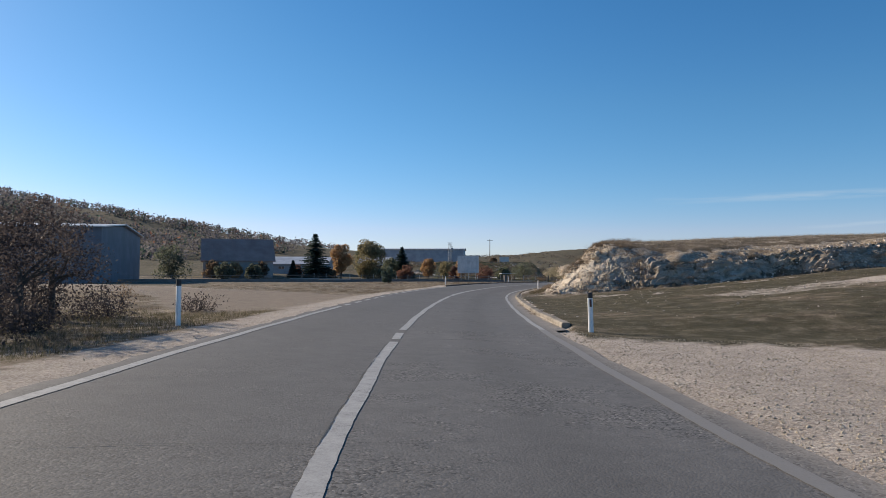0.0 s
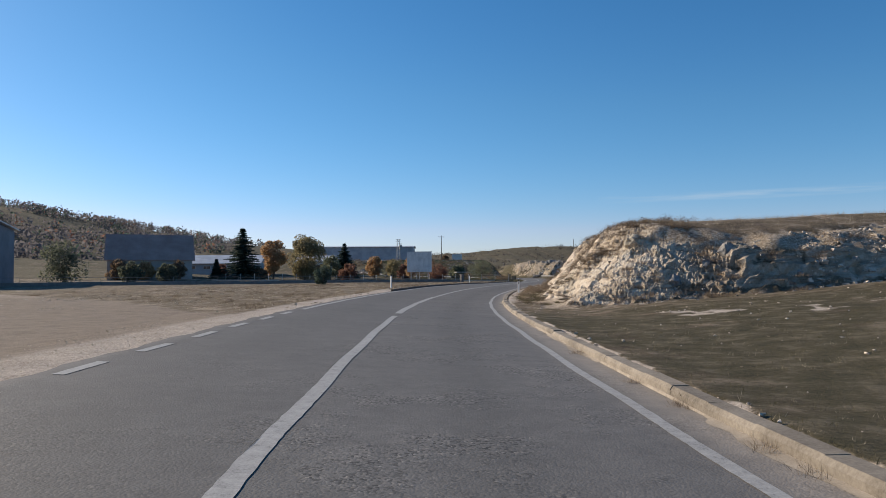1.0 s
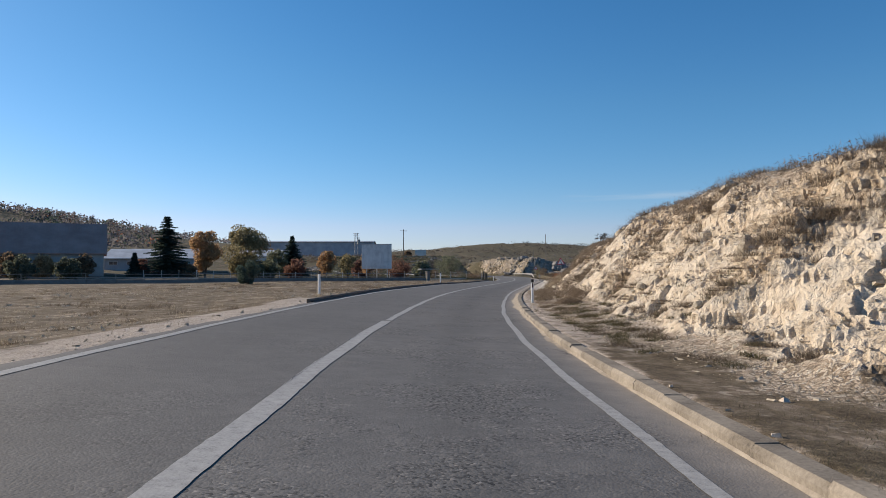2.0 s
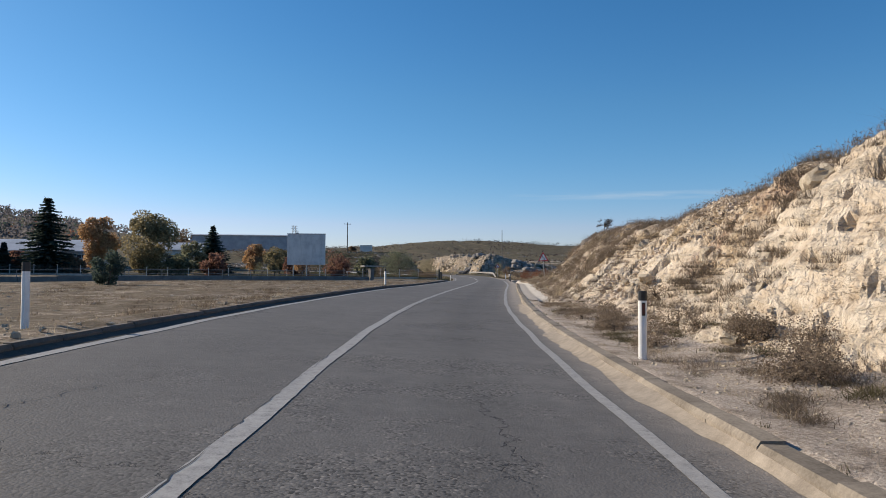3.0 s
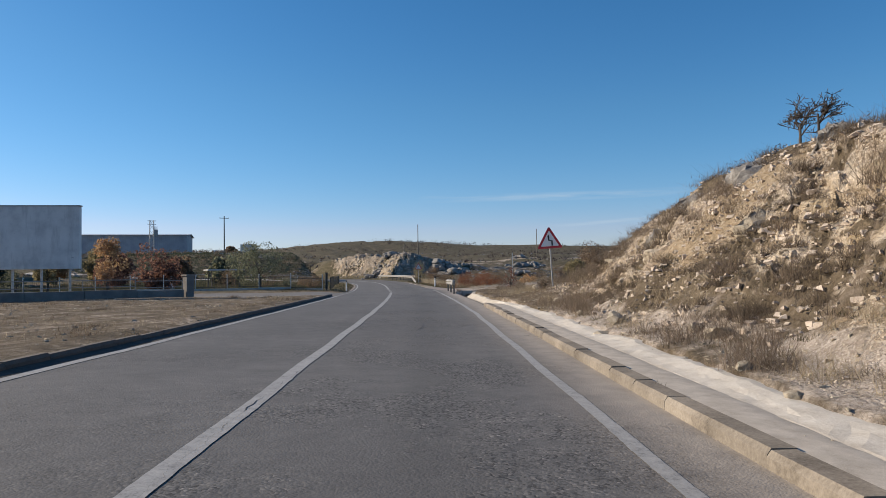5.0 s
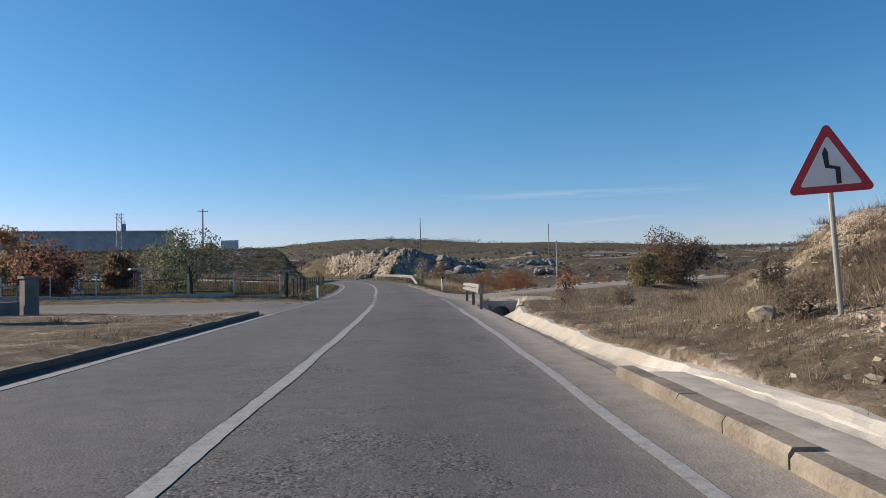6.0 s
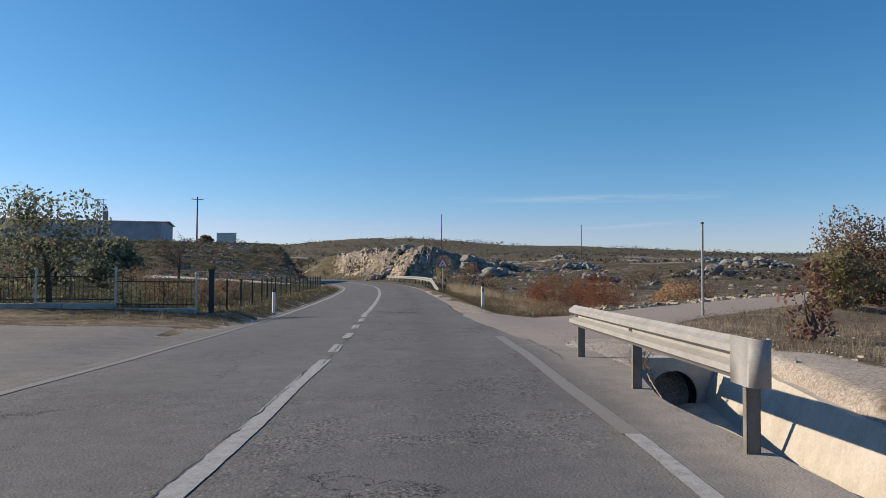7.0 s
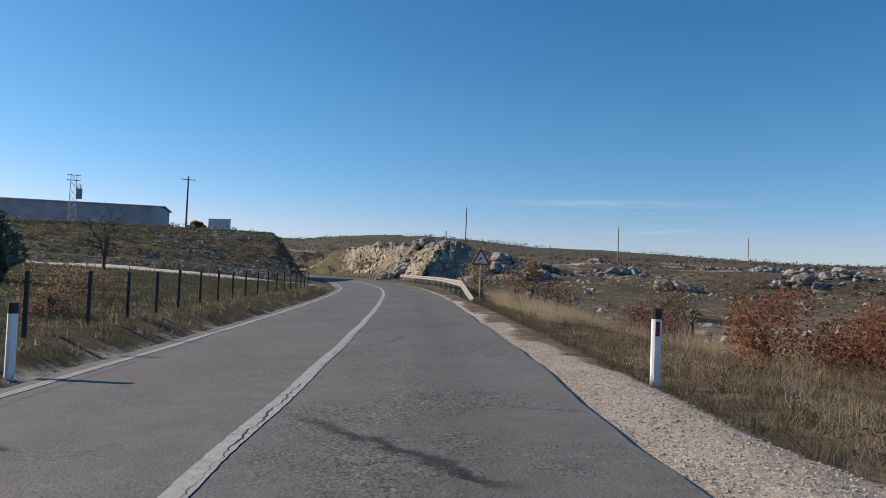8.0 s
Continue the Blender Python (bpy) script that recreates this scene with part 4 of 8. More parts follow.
def build_road():
    cols = 25
    offs = [(lambda t, f=k / (cols - 1): left_edge(t) * (1 - f) + right_edge(t) * f) for k in range(cols)]
    v, f = strip(-60, 300, offs, 0.0, 0.4)
    me = mesh_of("road", v, f, [ASPHALT], True)
    d, t = road_frame(v[:, 0], v[:, 1])
    tr = 0.85 * np.exp(-((d - 1.65) / 0.42) ** 2) + 0.25 * np.exp(-((d - 0.6) / 0.3) ** 2) + 0.35 * np.exp(-((d + 1.7) / 0.55) ** 2)
    # the left lane is darker as a whole up to t = 80
    set_attr(me, "track", np.clip(tr + 0.5 * smooth(0.1, -0.3, d) * smooth(80, 45, t), 0, 1))
    set_attr(me, "coarse", np.clip(0.35 + 0.65 * smooth(-0.6, 0.3, d), 0, 1))
    late = smooth(60, 76, t) * smooth(124, 121, t)
    set_attr(me, "dust", np.clip((0.45 * smooth(3.1, 3.7, d) + 0.25 * smooth(2.9, 3.6, d)) * (1 - late) + late * (0.25 * smooth(2.6, 3.1, d) + 0.75 * smooth(3.1, 3.6, d)) + 0.4 * smooth(-3.1, -3.4, d), 0, 1))
    return tagged(new("road", me), "worn grey two-lane asphalt road with fine cracks", "road", kind="structure")


build_road()


PATH_CONCRETE = plain("path_concrete", (0.36, 0.335, 0.30), (0.55, 0.52, 0.475), 1.5, 0.9, 0, 0.4, 0.02, 30)


def build_side_road(name, pts, widths, lift, label, mat):
    pts = np.array(pts)
    u = np.concatenate([[0], np.cumsum(np.linalg.norm(np.diff(pts, axis=0), axis=1))])
    uu = np.arange(0, u[-1], 0.6)
    px, py = np.interp(uu, u, pts[:, 0]), np.interp(uu, u, pts[:, 1])
    k = np.ones(7) / 7
    px[3:-3], py[3:-3] = np.convolve(px, k, "valid"), np.convolve(py, k, "valid")
    tx, ty = np.gradient(px), np.gradient(py)
    ln = np.hypot(tx, ty)
    nx, ny = ty / ln, -tx / ln
    w = np.interp(uu, [a for a, b in widths], [b for a, b in widths])
    cols = np.linspace(-1, 1, 9)
    vx = px[:, None] + nx[:, None] * w[:, None] * cols[None, :]
    vy = py[:, None] + ny[:, None] * w[:, None] * cols[None, :]
    d, t = road_frame(vx.ravel(), vy.ravel())
    zz = ground_parts(vx.ravel(), vy.ravel())[0]
    inside = smooth(4.6, 3.4, np.abs(d))
    drop = np.tile(np.where(np.abs(cols) > 0.99, 0.06, 0.0), len(uu))
    z = (zz + lift - drop) * (1 - inside) + (road_z(d, t) - 0.012) * inside
    v = np.stack([vx.ravel(), vy.ravel(), z], 1)
    n = len(cols)
    f = np.array([(r * n + c, r * n + c + 1, (r + 1) * n + c + 1, (r + 1) * n + c) for r in range(len(uu) - 1) for c in range(n - 1)])
    me = mesh_of(name, v, f, [mat], True)
    set_attr(me, "track", np.zeros(len(v)))
    set_attr(me, "coarse", np.full(len(v), 0.6))
    set_attr(me, "dust", np.clip((0.8 if mat == DUSTY else 0.15) + 0.3 * np.abs(np.tile(cols, len(uu))) ** 3, 0, 1))
    return tagged(new(name, me), label, "road", kind="structure")


build_side_road("side_road_right", SIDE_R, [(0, 5.5), (5, 4.6), (10, 2.4), (30, 2.1), (120, 2.1)], 0.02, "dusty narrow asphalt side road across the grassland", DUSTY)
build_side_road("garden_path", [(22.0, 193.6), (12.0, 198.0), (1.0, 204.0), (-12.0, 209.2), (-24.0, 213.0)], [(0, 1.3), (60, 1.5)], 0.07, "pale concrete path along the foot of the bank", PATH_CONCRETE)
build_side_road("side_road_left", SIDE_L, [(0, 7.5), (5, 6.2), (10, 4.6), (20, 4.2), (90, 4.0)], 0.02, "grey asphalt side road beside an iron fence", ASPHALT)


def build_line(name, t0, t1, d, width, label, lift=0.006, worn=False):
    half = width / 2
    def mid(t):
        drift = float(np.interp(t, [-10, -2, 10, 20, 37, 46, 58, 76, 103, 120, 138], [-0.02, 0.09, 0.10, 0.10, -0.15, -0.17, 0.02, -0.03, 0.06, -0.12, -0.15])) if d > 1 else 0
        return d + drift + 0.012 * math.sin(t * 1.3)
    rag = np.random.default_rng(int(t0 * 10) + 3000).normal(0, 0.003, (2, 4000))
    edge = lambda t, k: float(rag[k, int((t - t0) * 8) % 4000])
    v, f = strip(t0, t1, [lambda t: mid(t) - half + edge(t, 0), lambda t: mid(t) + half + edge(t, 1)], lift, 0.125)
    return tagged(new(name, mesh_of(name, v, f, [PAINT_WORN if worn else PAINT])), label, "road marking", kind="structure")


build_line("centre_line", -60, -3.4, -0.015, 0.165, "worn white centre line on the asphalt")
build_line("centre_line", -2.9, -1.45, -0.015, 0.165, "short worn white dash on the asphalt")
build_line("centre_line", -0.6, 23.9, -0.015, 0.165, "worn white centre line on the asphalt")
build_line("centre_line", 25.2, 40.7, -0.05, 0.22, "broad worn white centre line before a seam in the asphalt")
build_line("centre_line", 40.9, 126.8, -0.015, 0.165, "worn white centre line on the asphalt")
for a, b in ((127.8, 129.1), (130.3, 131.6), (132.8, 134.1), (135.3, 136.7)):
    build_line("centre_line", a, b, -0.015, 0.165, "short worn white dash on the asphalt")
build_line("centre_line", 137.4, 295, -0.015, 0.165, "worn white centre line on the asphalt")
build_line("edge_line_right", -60, 1.0, 3.12, 0.17, "dusty worn-away edge line on the asphalt", worn=True)
build_line("edge_line_right", 1.0, 122.0, 3.13, 0.135, "faded white edge line on the asphalt")
build_line("edge_line_right", 122.0, 130, 3.12, 0.17, "dusty worn-away edge line on the asphalt", worn=True)
build_line("edge_line_left", -60, 8.2, -2.96, 0.15, "faded white edge line on the asphalt")
for a in np.arange(9.0, 24, 2.25):
    build_line("edge_line_left", a, a + 1.15, -2.96, 0.15, "short faded white edge dash on the asphalt")
build_line("edge_line_left", 25, 121, -2.96, 0.15, "faded white edge line on the asphalt")
build_line("edge_line_left", 121, 139, -2.96, 0.14, "dusty worn-away edge line on the asphalt", worn=True)
build_line("edge_line_left", 139, 295, -2.96, 0.15, "faded white edge line on the asphalt")


# ---- kerbs ----
def kerb_mesh(length, width, height, chamfer):
    """One kerb stone, lying along y, its face at x = 0 and its back at x = width."""
    bm = bmesh.new()
    prof = [(0, -0.12), (0, height - chamfer), (chamfer * 0.7, height), (width, height), (width, -0.12)]
    a = [bm.verts.new((x, 0.002, z)) for x, z in prof]
    b = [bm.verts.new((x, length - 0.002, z)) for x, z in prof]
    n = len(prof)
    bm.faces.new(a)
    bm.faces.new(b[::-1])
    for k in range(n):
        bm.faces.new((a[k], b[k], b[(k + 1) % n], a[(k + 1) % n]))
    bmesh.ops.recalc_face_normals(bm, faces=bm.faces)
    me = bpy.data.meshes.new("kerb_stone")
    bm.to_mesh(me)
    bm.free()
    me.materials.append(KERB_MAT)
    return me


def make_kerb_material():
    m, nt, b = material("kerb_stone")
    v = world_pos(nt)
    big, small = noise_of(nt, v, 1.4, 6.0, 0.65), noise_of(nt, v, 30.0, 4.0, 0.7)
    f = maths(nt, "ADD", maths(nt, "MULTIPLY", big, 0.6), maths(nt, "MULTIPLY", small, 0.4))
    col = ramp(nt, f, [(0.32, (0.085, 0.070, 0.054)), (0.44, (0.175, 0.148, 0.116)), (0.56, (0.25, 0.215, 0.172)), (0.70, (0.34, 0.30, 0.245))])
    nt.links.new(random_tint(nt, col, 0.16), b.inputs["Base Color"])
    b.inputs["Roughness"].default_value = 0.92
    bump(nt, b, f, 0.6, 0.015)
    return m


KERB_MAT = make_kerb_material()
# the left kerb's shaded face is put into this darker stone colour
KERB_SHADED = plain("shaded_kerb", (0.075, 0.060, 0.047), (0.17, 0.14, 0.11), 2.0, 0.92, 0, 0.5, 0.015, 40)


def build_kerb(name, t0, t1, d, side, width, height, label):
    top = tagged(new(name), label, "kerb", kind="structure")
    off = d if callable(d) else (lambda t: d)
    rng = random.Random(5 + side)
    meshes = [kerb_mesh(0.995, width, height + rng.uniform(-0.012, 0.012), 0.045) for _ in range(4)]
    t = t0
    while t < t1:
        p, q = on_road(t, off(t)), on_road(t + 1.0, off(t + 1.0))
        ob = place("kerb_stone", rng.choice(meshes), top)
        along = (q - p)
        yaw = math.degrees(math.atan2(-along.x, along.y))
        m = pose(p.x, p.y, p.z + rng.uniform(-0.008, 0.01), 0, rng.uniform(-1.0, 1.0), yaw + rng.uniform(-0.25, 0.25))
        ob.matrix_basis = m @ Matrix.Diagonal((side, 1, 1, 1)) if side < 0 else m
        t += 1.0 / math.sqrt(1 + float(np.interp(t, _yy, _sl)) ** 2)
    return top


build_kerb("kerb_right", 2.0, 107.2, lambda t: float(kerb_d(t)), 1, 0.21, 0.13, "worn pale concrete kerb stones along the road")
KERB_MAT = KERB_SHADED
KERB_L = 46.6
build_kerb("kerb_left", KERB_L, 120.0, -3.28, -1, 0.13, 0.115, "concrete kerb stones along the dry field")


SILT = plain("dusty_silt", (0.21, 0.175, 0.135), (0.37, 0.318, 0.256), 5.0, 0.95, 0, 0.6, 0.01, 70)


def build_silt(t0, t1):
    """Sand washed against the kerb's foot, its edge ragged."""
    wide = lambda t: max(0.02, float(np.interp(t, [0, 30, 38, 46, 54, 68, 76], [0.03, 0.04, 0.06, 0.12, 0.26, 0.26, 0.04])) + 0.10 * float(vnoise(np.array([t * 0.45]), np.array([3.0]), seed=64)[0]) + 0.06 * float(vnoise(np.array([t * 2.7]), np.array([1.0]), seed=65)[0]))
    high = lambda t: float(np.interp(t, [0, 38, 46, 54, 68, 76], [0.03, 0.03, 0.05, 0.105, 0.105, 0.02])) + 0.02 * float(vnoise(np.array([t * 0.8]), np.array([7.0]), seed=66)[0])
    foot = lambda t: float(kerb_d(t))
    offs = [lambda t: foot(t) - wide(t), lambda t: foot(t) - 0.55 * wide(t), lambda t: foot(t) - 0.12 * wide(t), lambda t: foot(t) + 0.02]
    lifts = [0.003, lambda t: 0.3 * high(t), lambda t: 0.85 * high(t), high]
    v, f = strip(t0, t1, offs, lifts, 0.15)
    tagged(new("silt", mesh_of("silt", v, f, [SILT], True)), "pale sand washed along the foot of the kerb", "sand", kind="structure")


build_silt(2.5, 76.0)


def build_kerb_shadow(t0, t1):
    """A dark ribbon that paints the left-hand kerb's cast shadow in the gutter."""
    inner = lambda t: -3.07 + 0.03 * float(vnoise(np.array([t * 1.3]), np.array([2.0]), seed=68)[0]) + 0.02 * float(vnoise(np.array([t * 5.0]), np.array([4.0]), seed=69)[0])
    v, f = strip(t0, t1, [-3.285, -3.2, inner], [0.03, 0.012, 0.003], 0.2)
    tagged(new("kerb_shadow", mesh_of("kerb_shadow", v, f, [KERB_SHADOW], True)), "dark painted shadow along the foot of the kerb", "dirt", kind="structure")


# near-black brown that deepens the kerb's shadow on the asphalt
KERB_SHADOW = plain("kerb_shadow", (0.035, 0.029, 0.024), (0.085, 0.070, 0.056), 6.0, 0.95, 0, 0.6, 0.01, 60)
build_kerb_shadow(46.8, 119.5)


def build_shoulder(t0, t1):
    """The dusty strip between the kerb's back and the cream concrete."""
    offs = [lambda t: float(kerb_d(t)) + 0.19, lambda t: float(kerb_d(t)) + 0.33, 4.36, 4.50, 4.60]
    v, f = strip(t0, t1, offs, [0.118, 0.121, 0.119, 0.117, 0.10], 0.2)
    v[:, 2] += 0.008 * fbm(v[:, 0] * 3, v[:, 1] * 3, octaves=3, seed=67)
    tagged(new("shoulder", mesh_of("shoulder", v, f, [SHOULDER], True)), "dusty pale strip of fine gravel behind the kerb", "shoulder", kind="structure")


SHOULDER = plain("dusty_gravel_strip", (0.34, 0.30, 0.252), (0.57, 0.515, 0.445), 4.0, 0.95, 0, 0.5, 0.012, 90)
build_shoulder(74.5, 107.0)


# ---- drain beside the road ----
def build_drain():
    """The drain's ragged cream concrete: behind the kerb only its crest, past it the whole gutter, and at last a pit."""
    k = lambda t: float(smooth(106.2, 107.6, t))
    pit = lambda t: float(smooth(120.6, 121.3, t))
    low = lambda t: float(drain_low(t))
    edge = lambda t: float(drain_edge(t)) + 0.004
    crest = lambda t: float(lip(t))
    high = lambda t: (0.125 + 0.015 * math.sin(t * 1.7)) * (1 - float(smooth(119.5, 123, t))) + 0.03
    offs = [edge, lambda t: edge(t) + 0.03 + 0.02 * (1 - pit(t)), lambda t: edge(t) * 0.6 + crest(t) * 0.4, lambda t: crest(t) - 0.2 - 0.12 * pit(t), lambda t: crest(t) - 0.05, lambda t: crest(t) + 0.14, lambda t: crest(t) + 0.24]
    lifts = [lambda t: 0.095 * (1 - k(t)) + 0.004 * k(t), lambda t: 0.108 * (1 - k(t)) + k(t) * (-0.015 + pit(t) * (low(t) + 0.015)), lambda t: 0.12 * (1 - k(t)) + k(t) * low(t),
             lambda t: 0.135 * (1 - k(t)) + k(t) * ((0.35 * low(t) + 0.055) * (1 - pit(t)) + pit(t) * (low(t) + 0.06)), high, lambda t: high(t) - 0.01, -0.25]
    fade = lambda t: float(smooth(74.5, 80, t))
    lifts = [(lambda t, l=l: (l(t) if callable(l) else l) * fade(t) - 0.08 * (1 - fade(t))) for l in lifts]
    k_all = lambda y: smooth(106.2, 107.6, y)
    v, f = strip(75, 126.75, offs, lifts, 0.2)
    v[:, 2] += 0.025 * fbm(v[:, 0] * 3, v[:, 1] * 3, octaves=3, seed=77)
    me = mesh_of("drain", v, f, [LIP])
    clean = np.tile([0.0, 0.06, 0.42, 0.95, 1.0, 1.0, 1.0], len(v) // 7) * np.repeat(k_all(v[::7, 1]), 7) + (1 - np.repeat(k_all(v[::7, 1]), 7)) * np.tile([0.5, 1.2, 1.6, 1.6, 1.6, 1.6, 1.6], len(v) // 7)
    me.attributes.new("clean", "FLOAT", "POINT").data.foreach_set("value", clean.astype(np.float32))
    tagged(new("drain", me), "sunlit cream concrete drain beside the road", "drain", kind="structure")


def make_lip():
    m, nt, b = material("cream_concrete")
    v = world_pos(nt)
    big, mid, small = noise_of(nt, v, 0.7, 4.0), noise_of(nt, v, 3.0, 6.0, 0.7), noise_of(nt, v, 40.0, 3.0, 0.7)
    f = maths(nt, "ADD", maths(nt, "MULTIPLY", mid, 0.6), maths(nt, "MULTIPLY", small, 0.4))
    col = ramp(nt, f, [(0.34, (0.36, 0.315, 0.26)), (0.5, (0.46, 0.412, 0.348)), (0.66, (0.54, 0.492, 0.425))])
    col = mix(nt, maths(nt, "MULTIPLY", span(nt, big, 0.5, 0.66), 0.45), col, (0.36, 0.315, 0.255))
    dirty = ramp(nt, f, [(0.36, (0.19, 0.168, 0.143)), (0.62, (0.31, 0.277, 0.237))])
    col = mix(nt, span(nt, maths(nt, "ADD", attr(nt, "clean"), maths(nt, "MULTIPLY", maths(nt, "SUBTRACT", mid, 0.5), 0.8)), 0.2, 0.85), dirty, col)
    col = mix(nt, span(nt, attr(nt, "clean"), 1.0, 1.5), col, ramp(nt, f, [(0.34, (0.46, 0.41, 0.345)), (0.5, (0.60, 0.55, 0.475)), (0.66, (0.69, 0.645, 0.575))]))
    nt.links.new(col, b.inputs["Base Color"])
    b.inputs["Roughness"].default_value = 0.93
    bump(nt, b, f, 0.6, 0.02)
    return m


LIP = make_lip()
build_drain()


def culvert():
    """The wall at the end of the pit under the guard rail, with the pipe that goes on under the side road."""
    t = 126.7
    p = on_road(t, 5.28)
    top = thing("culvert", (p.x, p.y, 0.0), heading(t) + 2, "concrete culvert wall with a dark round pipe opening", "culvert", kind="structure")
    n = 28
    ring = [(0.36 * math.cos(2 * math.pi * k / n) - 0.18, -0.52 + 0.36 * math.sin(2 * math.pi * k / n)) for k in range(n)]

    def outer(k):
        a = 2 * math.pi * k / n
        c, s = math.cos(a), math.sin(a)
        m = max(abs(c) / 0.92, abs(s) / 0.56)
        return (c / m, -0.53 + s / m)
    bm = bmesh.new()
    fr = [[bm.verts.new((x, yy, z)) for x, z in pts] for yy in (0, 0.3) for pts in (ring, [outer(k) for k in range(n)])]
    for k in range(n):
        j = (k + 1) % n
        bm.faces.new((fr[0][k], fr[0][j], fr[1][j], fr[1][k]))
        bm.faces.new((fr[2][k], fr[3][k], fr[3][j], fr[2][j]))
        bm.faces.new((fr[1][k], fr[1][j], fr[3][j], fr[3][k]))
    part("headwall", bm, CONCRETE, top)
    bm = bmesh.new()
    a = [bm.verts.new((x, 0.02, z)) for x, z in ring]
    b = [bm.verts.new((x, 7.0, z)) for x, z in ring]
    for k in range(n):
        bm.faces.new((a[k], b[k], b[(k + 1) % n], a[(k + 1) % n]))
    bm.faces.new(b)
    # black inside: the darkness of the opening is put into the colour
    part("pipe", bm, BLACK, top, "dark pipe opening")


culvert()


# ---- roadside posts ----
def build_post(at, yaw, label, facing=1):
    """A delineator: a rounded triangular white post with a slanted black band and a reflector."""
    top = thing("delineator_post", at, yaw, label, "road post", "delineator posts along the road")
    sec = [(-0.06, 0.0), (-0.055, -0.035), (-0.03, -0.055), (0.03, -0.055), (0.055, -0.035), (0.06, 0.0), (0.02, 0.05), (-0.02, 0.05)]
    bm = bmesh.new()
    prism(bm, sec, -0.15, 0.86)
    part("post_body", bm, POST_WHITE, top)
    bm = bmesh.new()
    prism(bm, [(x * 1.02, y * 1.02) for x, y in sec], 0.86, 1.0)
    part("black_cap", bm, BLACK, top, "black cap")
    bm = bmesh.new()
    box(bm, -0.026, -0.062, 0.64, 0.026, -0.05, 0.83, 0.004)
    part("reflector_frame", bm, BLACK, top)
    bm = bmesh.new()
    box(bm, -0.017, -0.067, 0.66, 0.017, -0.06, 0.81, 0.003)
    part("reflector", bm, RED_REFL, top, "dark red reflector")
    return top


for x, y, s, tilt in ((-6.42, -0.3, 1.06, 0), (3.06, 0.65, 0.93, -1.6), (6.66, 53.4, 0.99, 0), (-2.44, 55.35, 1.02, 0), (5.5, 87.4, 1.0, 1), (26.68, 141.8, 0.93, 0), (19.07, 143.5, 0.95, 0)):
    p = build_post((x, y, ground_z(x, y)), heading(y) + (180 if x < centre_x(y) else 0), "white plastic delineator post with a black cap", 1)
    p.scale = (1, 1, s)
    p.rotation_euler[1] = radians(tilt)


# ---- warning signs ----
def triangle(side, r, z0):
    """Outline of an upright triangle with rounded corners, (x, z)."""
    h = side * math.sqrt(3) / 2
    pts = []
    for cx, cz, a0 in ((-side / 2 + r * 1.732, z0 + r, 210), (side / 2 - r * 1.732, z0 + r, -30), (0, z0 + h - 2 * r, 90)):
        for k in range(-3, 4):
            a = radians(a0 + k * 20)
            pts.append((cx + r * math.cos(a), cz + r * math.sin(a)))
    return pts


def plate(bm, outline, y0, y1):
    a = [bm.verts.new((x, y0, z)) for x, z in outline]
    b = [bm.verts.new((x, y1, z)) for x, z in outline]
    n = len(outline)
    bm.faces.new(a)
    bm.faces.new(b[::-1])
    for k in range(n):
        bm.faces.new((a[k], b[k], b[(k + 1) % n], a[(k + 1) % n]))
    return bm


def build_sign(at, yaw, low, symbol, label, lean=0.0):
    top = thing("warning_sign", at, yaw, label, "road sign")
    top.rotation_euler[1] = radians(lean)
    bm = bmesh.new()
    tube(bm, (0, 0.045, -0.3), (0, 0.045, low + 0.62), 0.03, n=12)
    part("pole", bm, STEEL, top)
    plate_ob = part("plate", plate(bmesh.new(), triangle(0.9, 0.045, low), -0.002, 0.012), SIGN_BACK, top)
    part("red_border", plate(bmesh.new(), triangle(0.9, 0.045, low), -0.006, -0.002), SIGN_RED, plate_ob, "red border")
    inner = [(x * 0.70, low + 0.26 + (z - low - 0.26) * 0.70) for x, z in triangle(0.9, 0.03, low)]
    part("white_field", plate(bmesh.new(), inner, -0.010, -0.006), SIGN_WHITE, plate_ob, "white field")
    for pts in symbol:
        part("black_symbol", plate(bmesh.new(), [(x, low + z) for x, z in pts], -0.014, -0.010), BLACK, plate_ob, "black symbol")
    for z in (low + 0.12, low + 0.42):
        bm = bmesh.new()
        box(bm, -0.05, 0.012, z - 0.02, 0.05, 0.085, z + 0.02, 0.004)
        part("bracket", bm, STEEL, top)
    return top


BEND = [[(0.055, 0.09), (0.105, 0.09), (0.105, 0.27), (0.055, 0.25)], [(0.055, 0.25), (0.105, 0.27), (-0.005, 0.30), (-0.045, 0.27)],
        [(-0.045, 0.27), (-0.005, 0.30), (-0.005, 0.44), (-0.035, 0.50), (-0.065, 0.43)]]
SKID = [[(-0.14, 0.24), (0.02, 0.34), (0.06, 0.29), (-0.10, 0.19)], [(-0.05, 0.30), (0.0, 0.38), (0.03, 0.33)], [(0.05, 0.17), (0.15, 0.16), (0.15, 0.13), (0.05, 0.14)], [(-0.12, 0.12), (0.04, 0.11), (0.04, 0.08), (-0.12, 0.09)]]
bend_sign = build_sign((21.18, 105.42, ground_z(21.18, 105.42)), -27, (2.09 - ground_z(21.18, 105.42)) / 1.08, BEND, "triangular red-bordered double bend warning sign on a steel pole", -2.9)
bend_sign.scale = (1.08, 1.08, 1.08)
build_sign((31.12, 165.3, ground_z(31.12, 165.3)), -12, 2.46 - 0.78 - ground_z(31.12, 165.3), SKID, "triangular red-bordered warning sign on a thin pole", 0)


# ---- guard rails ----
# darker copy of the steel: the posts' shadow side painted in
SHADED_STEEL = plain("shaded_post_steel", (0.12, 0.112, 0.10), (0.22, 0.205, 0.185), 6.0, 0.7, 0.1, 0.2, 0.004, 50)


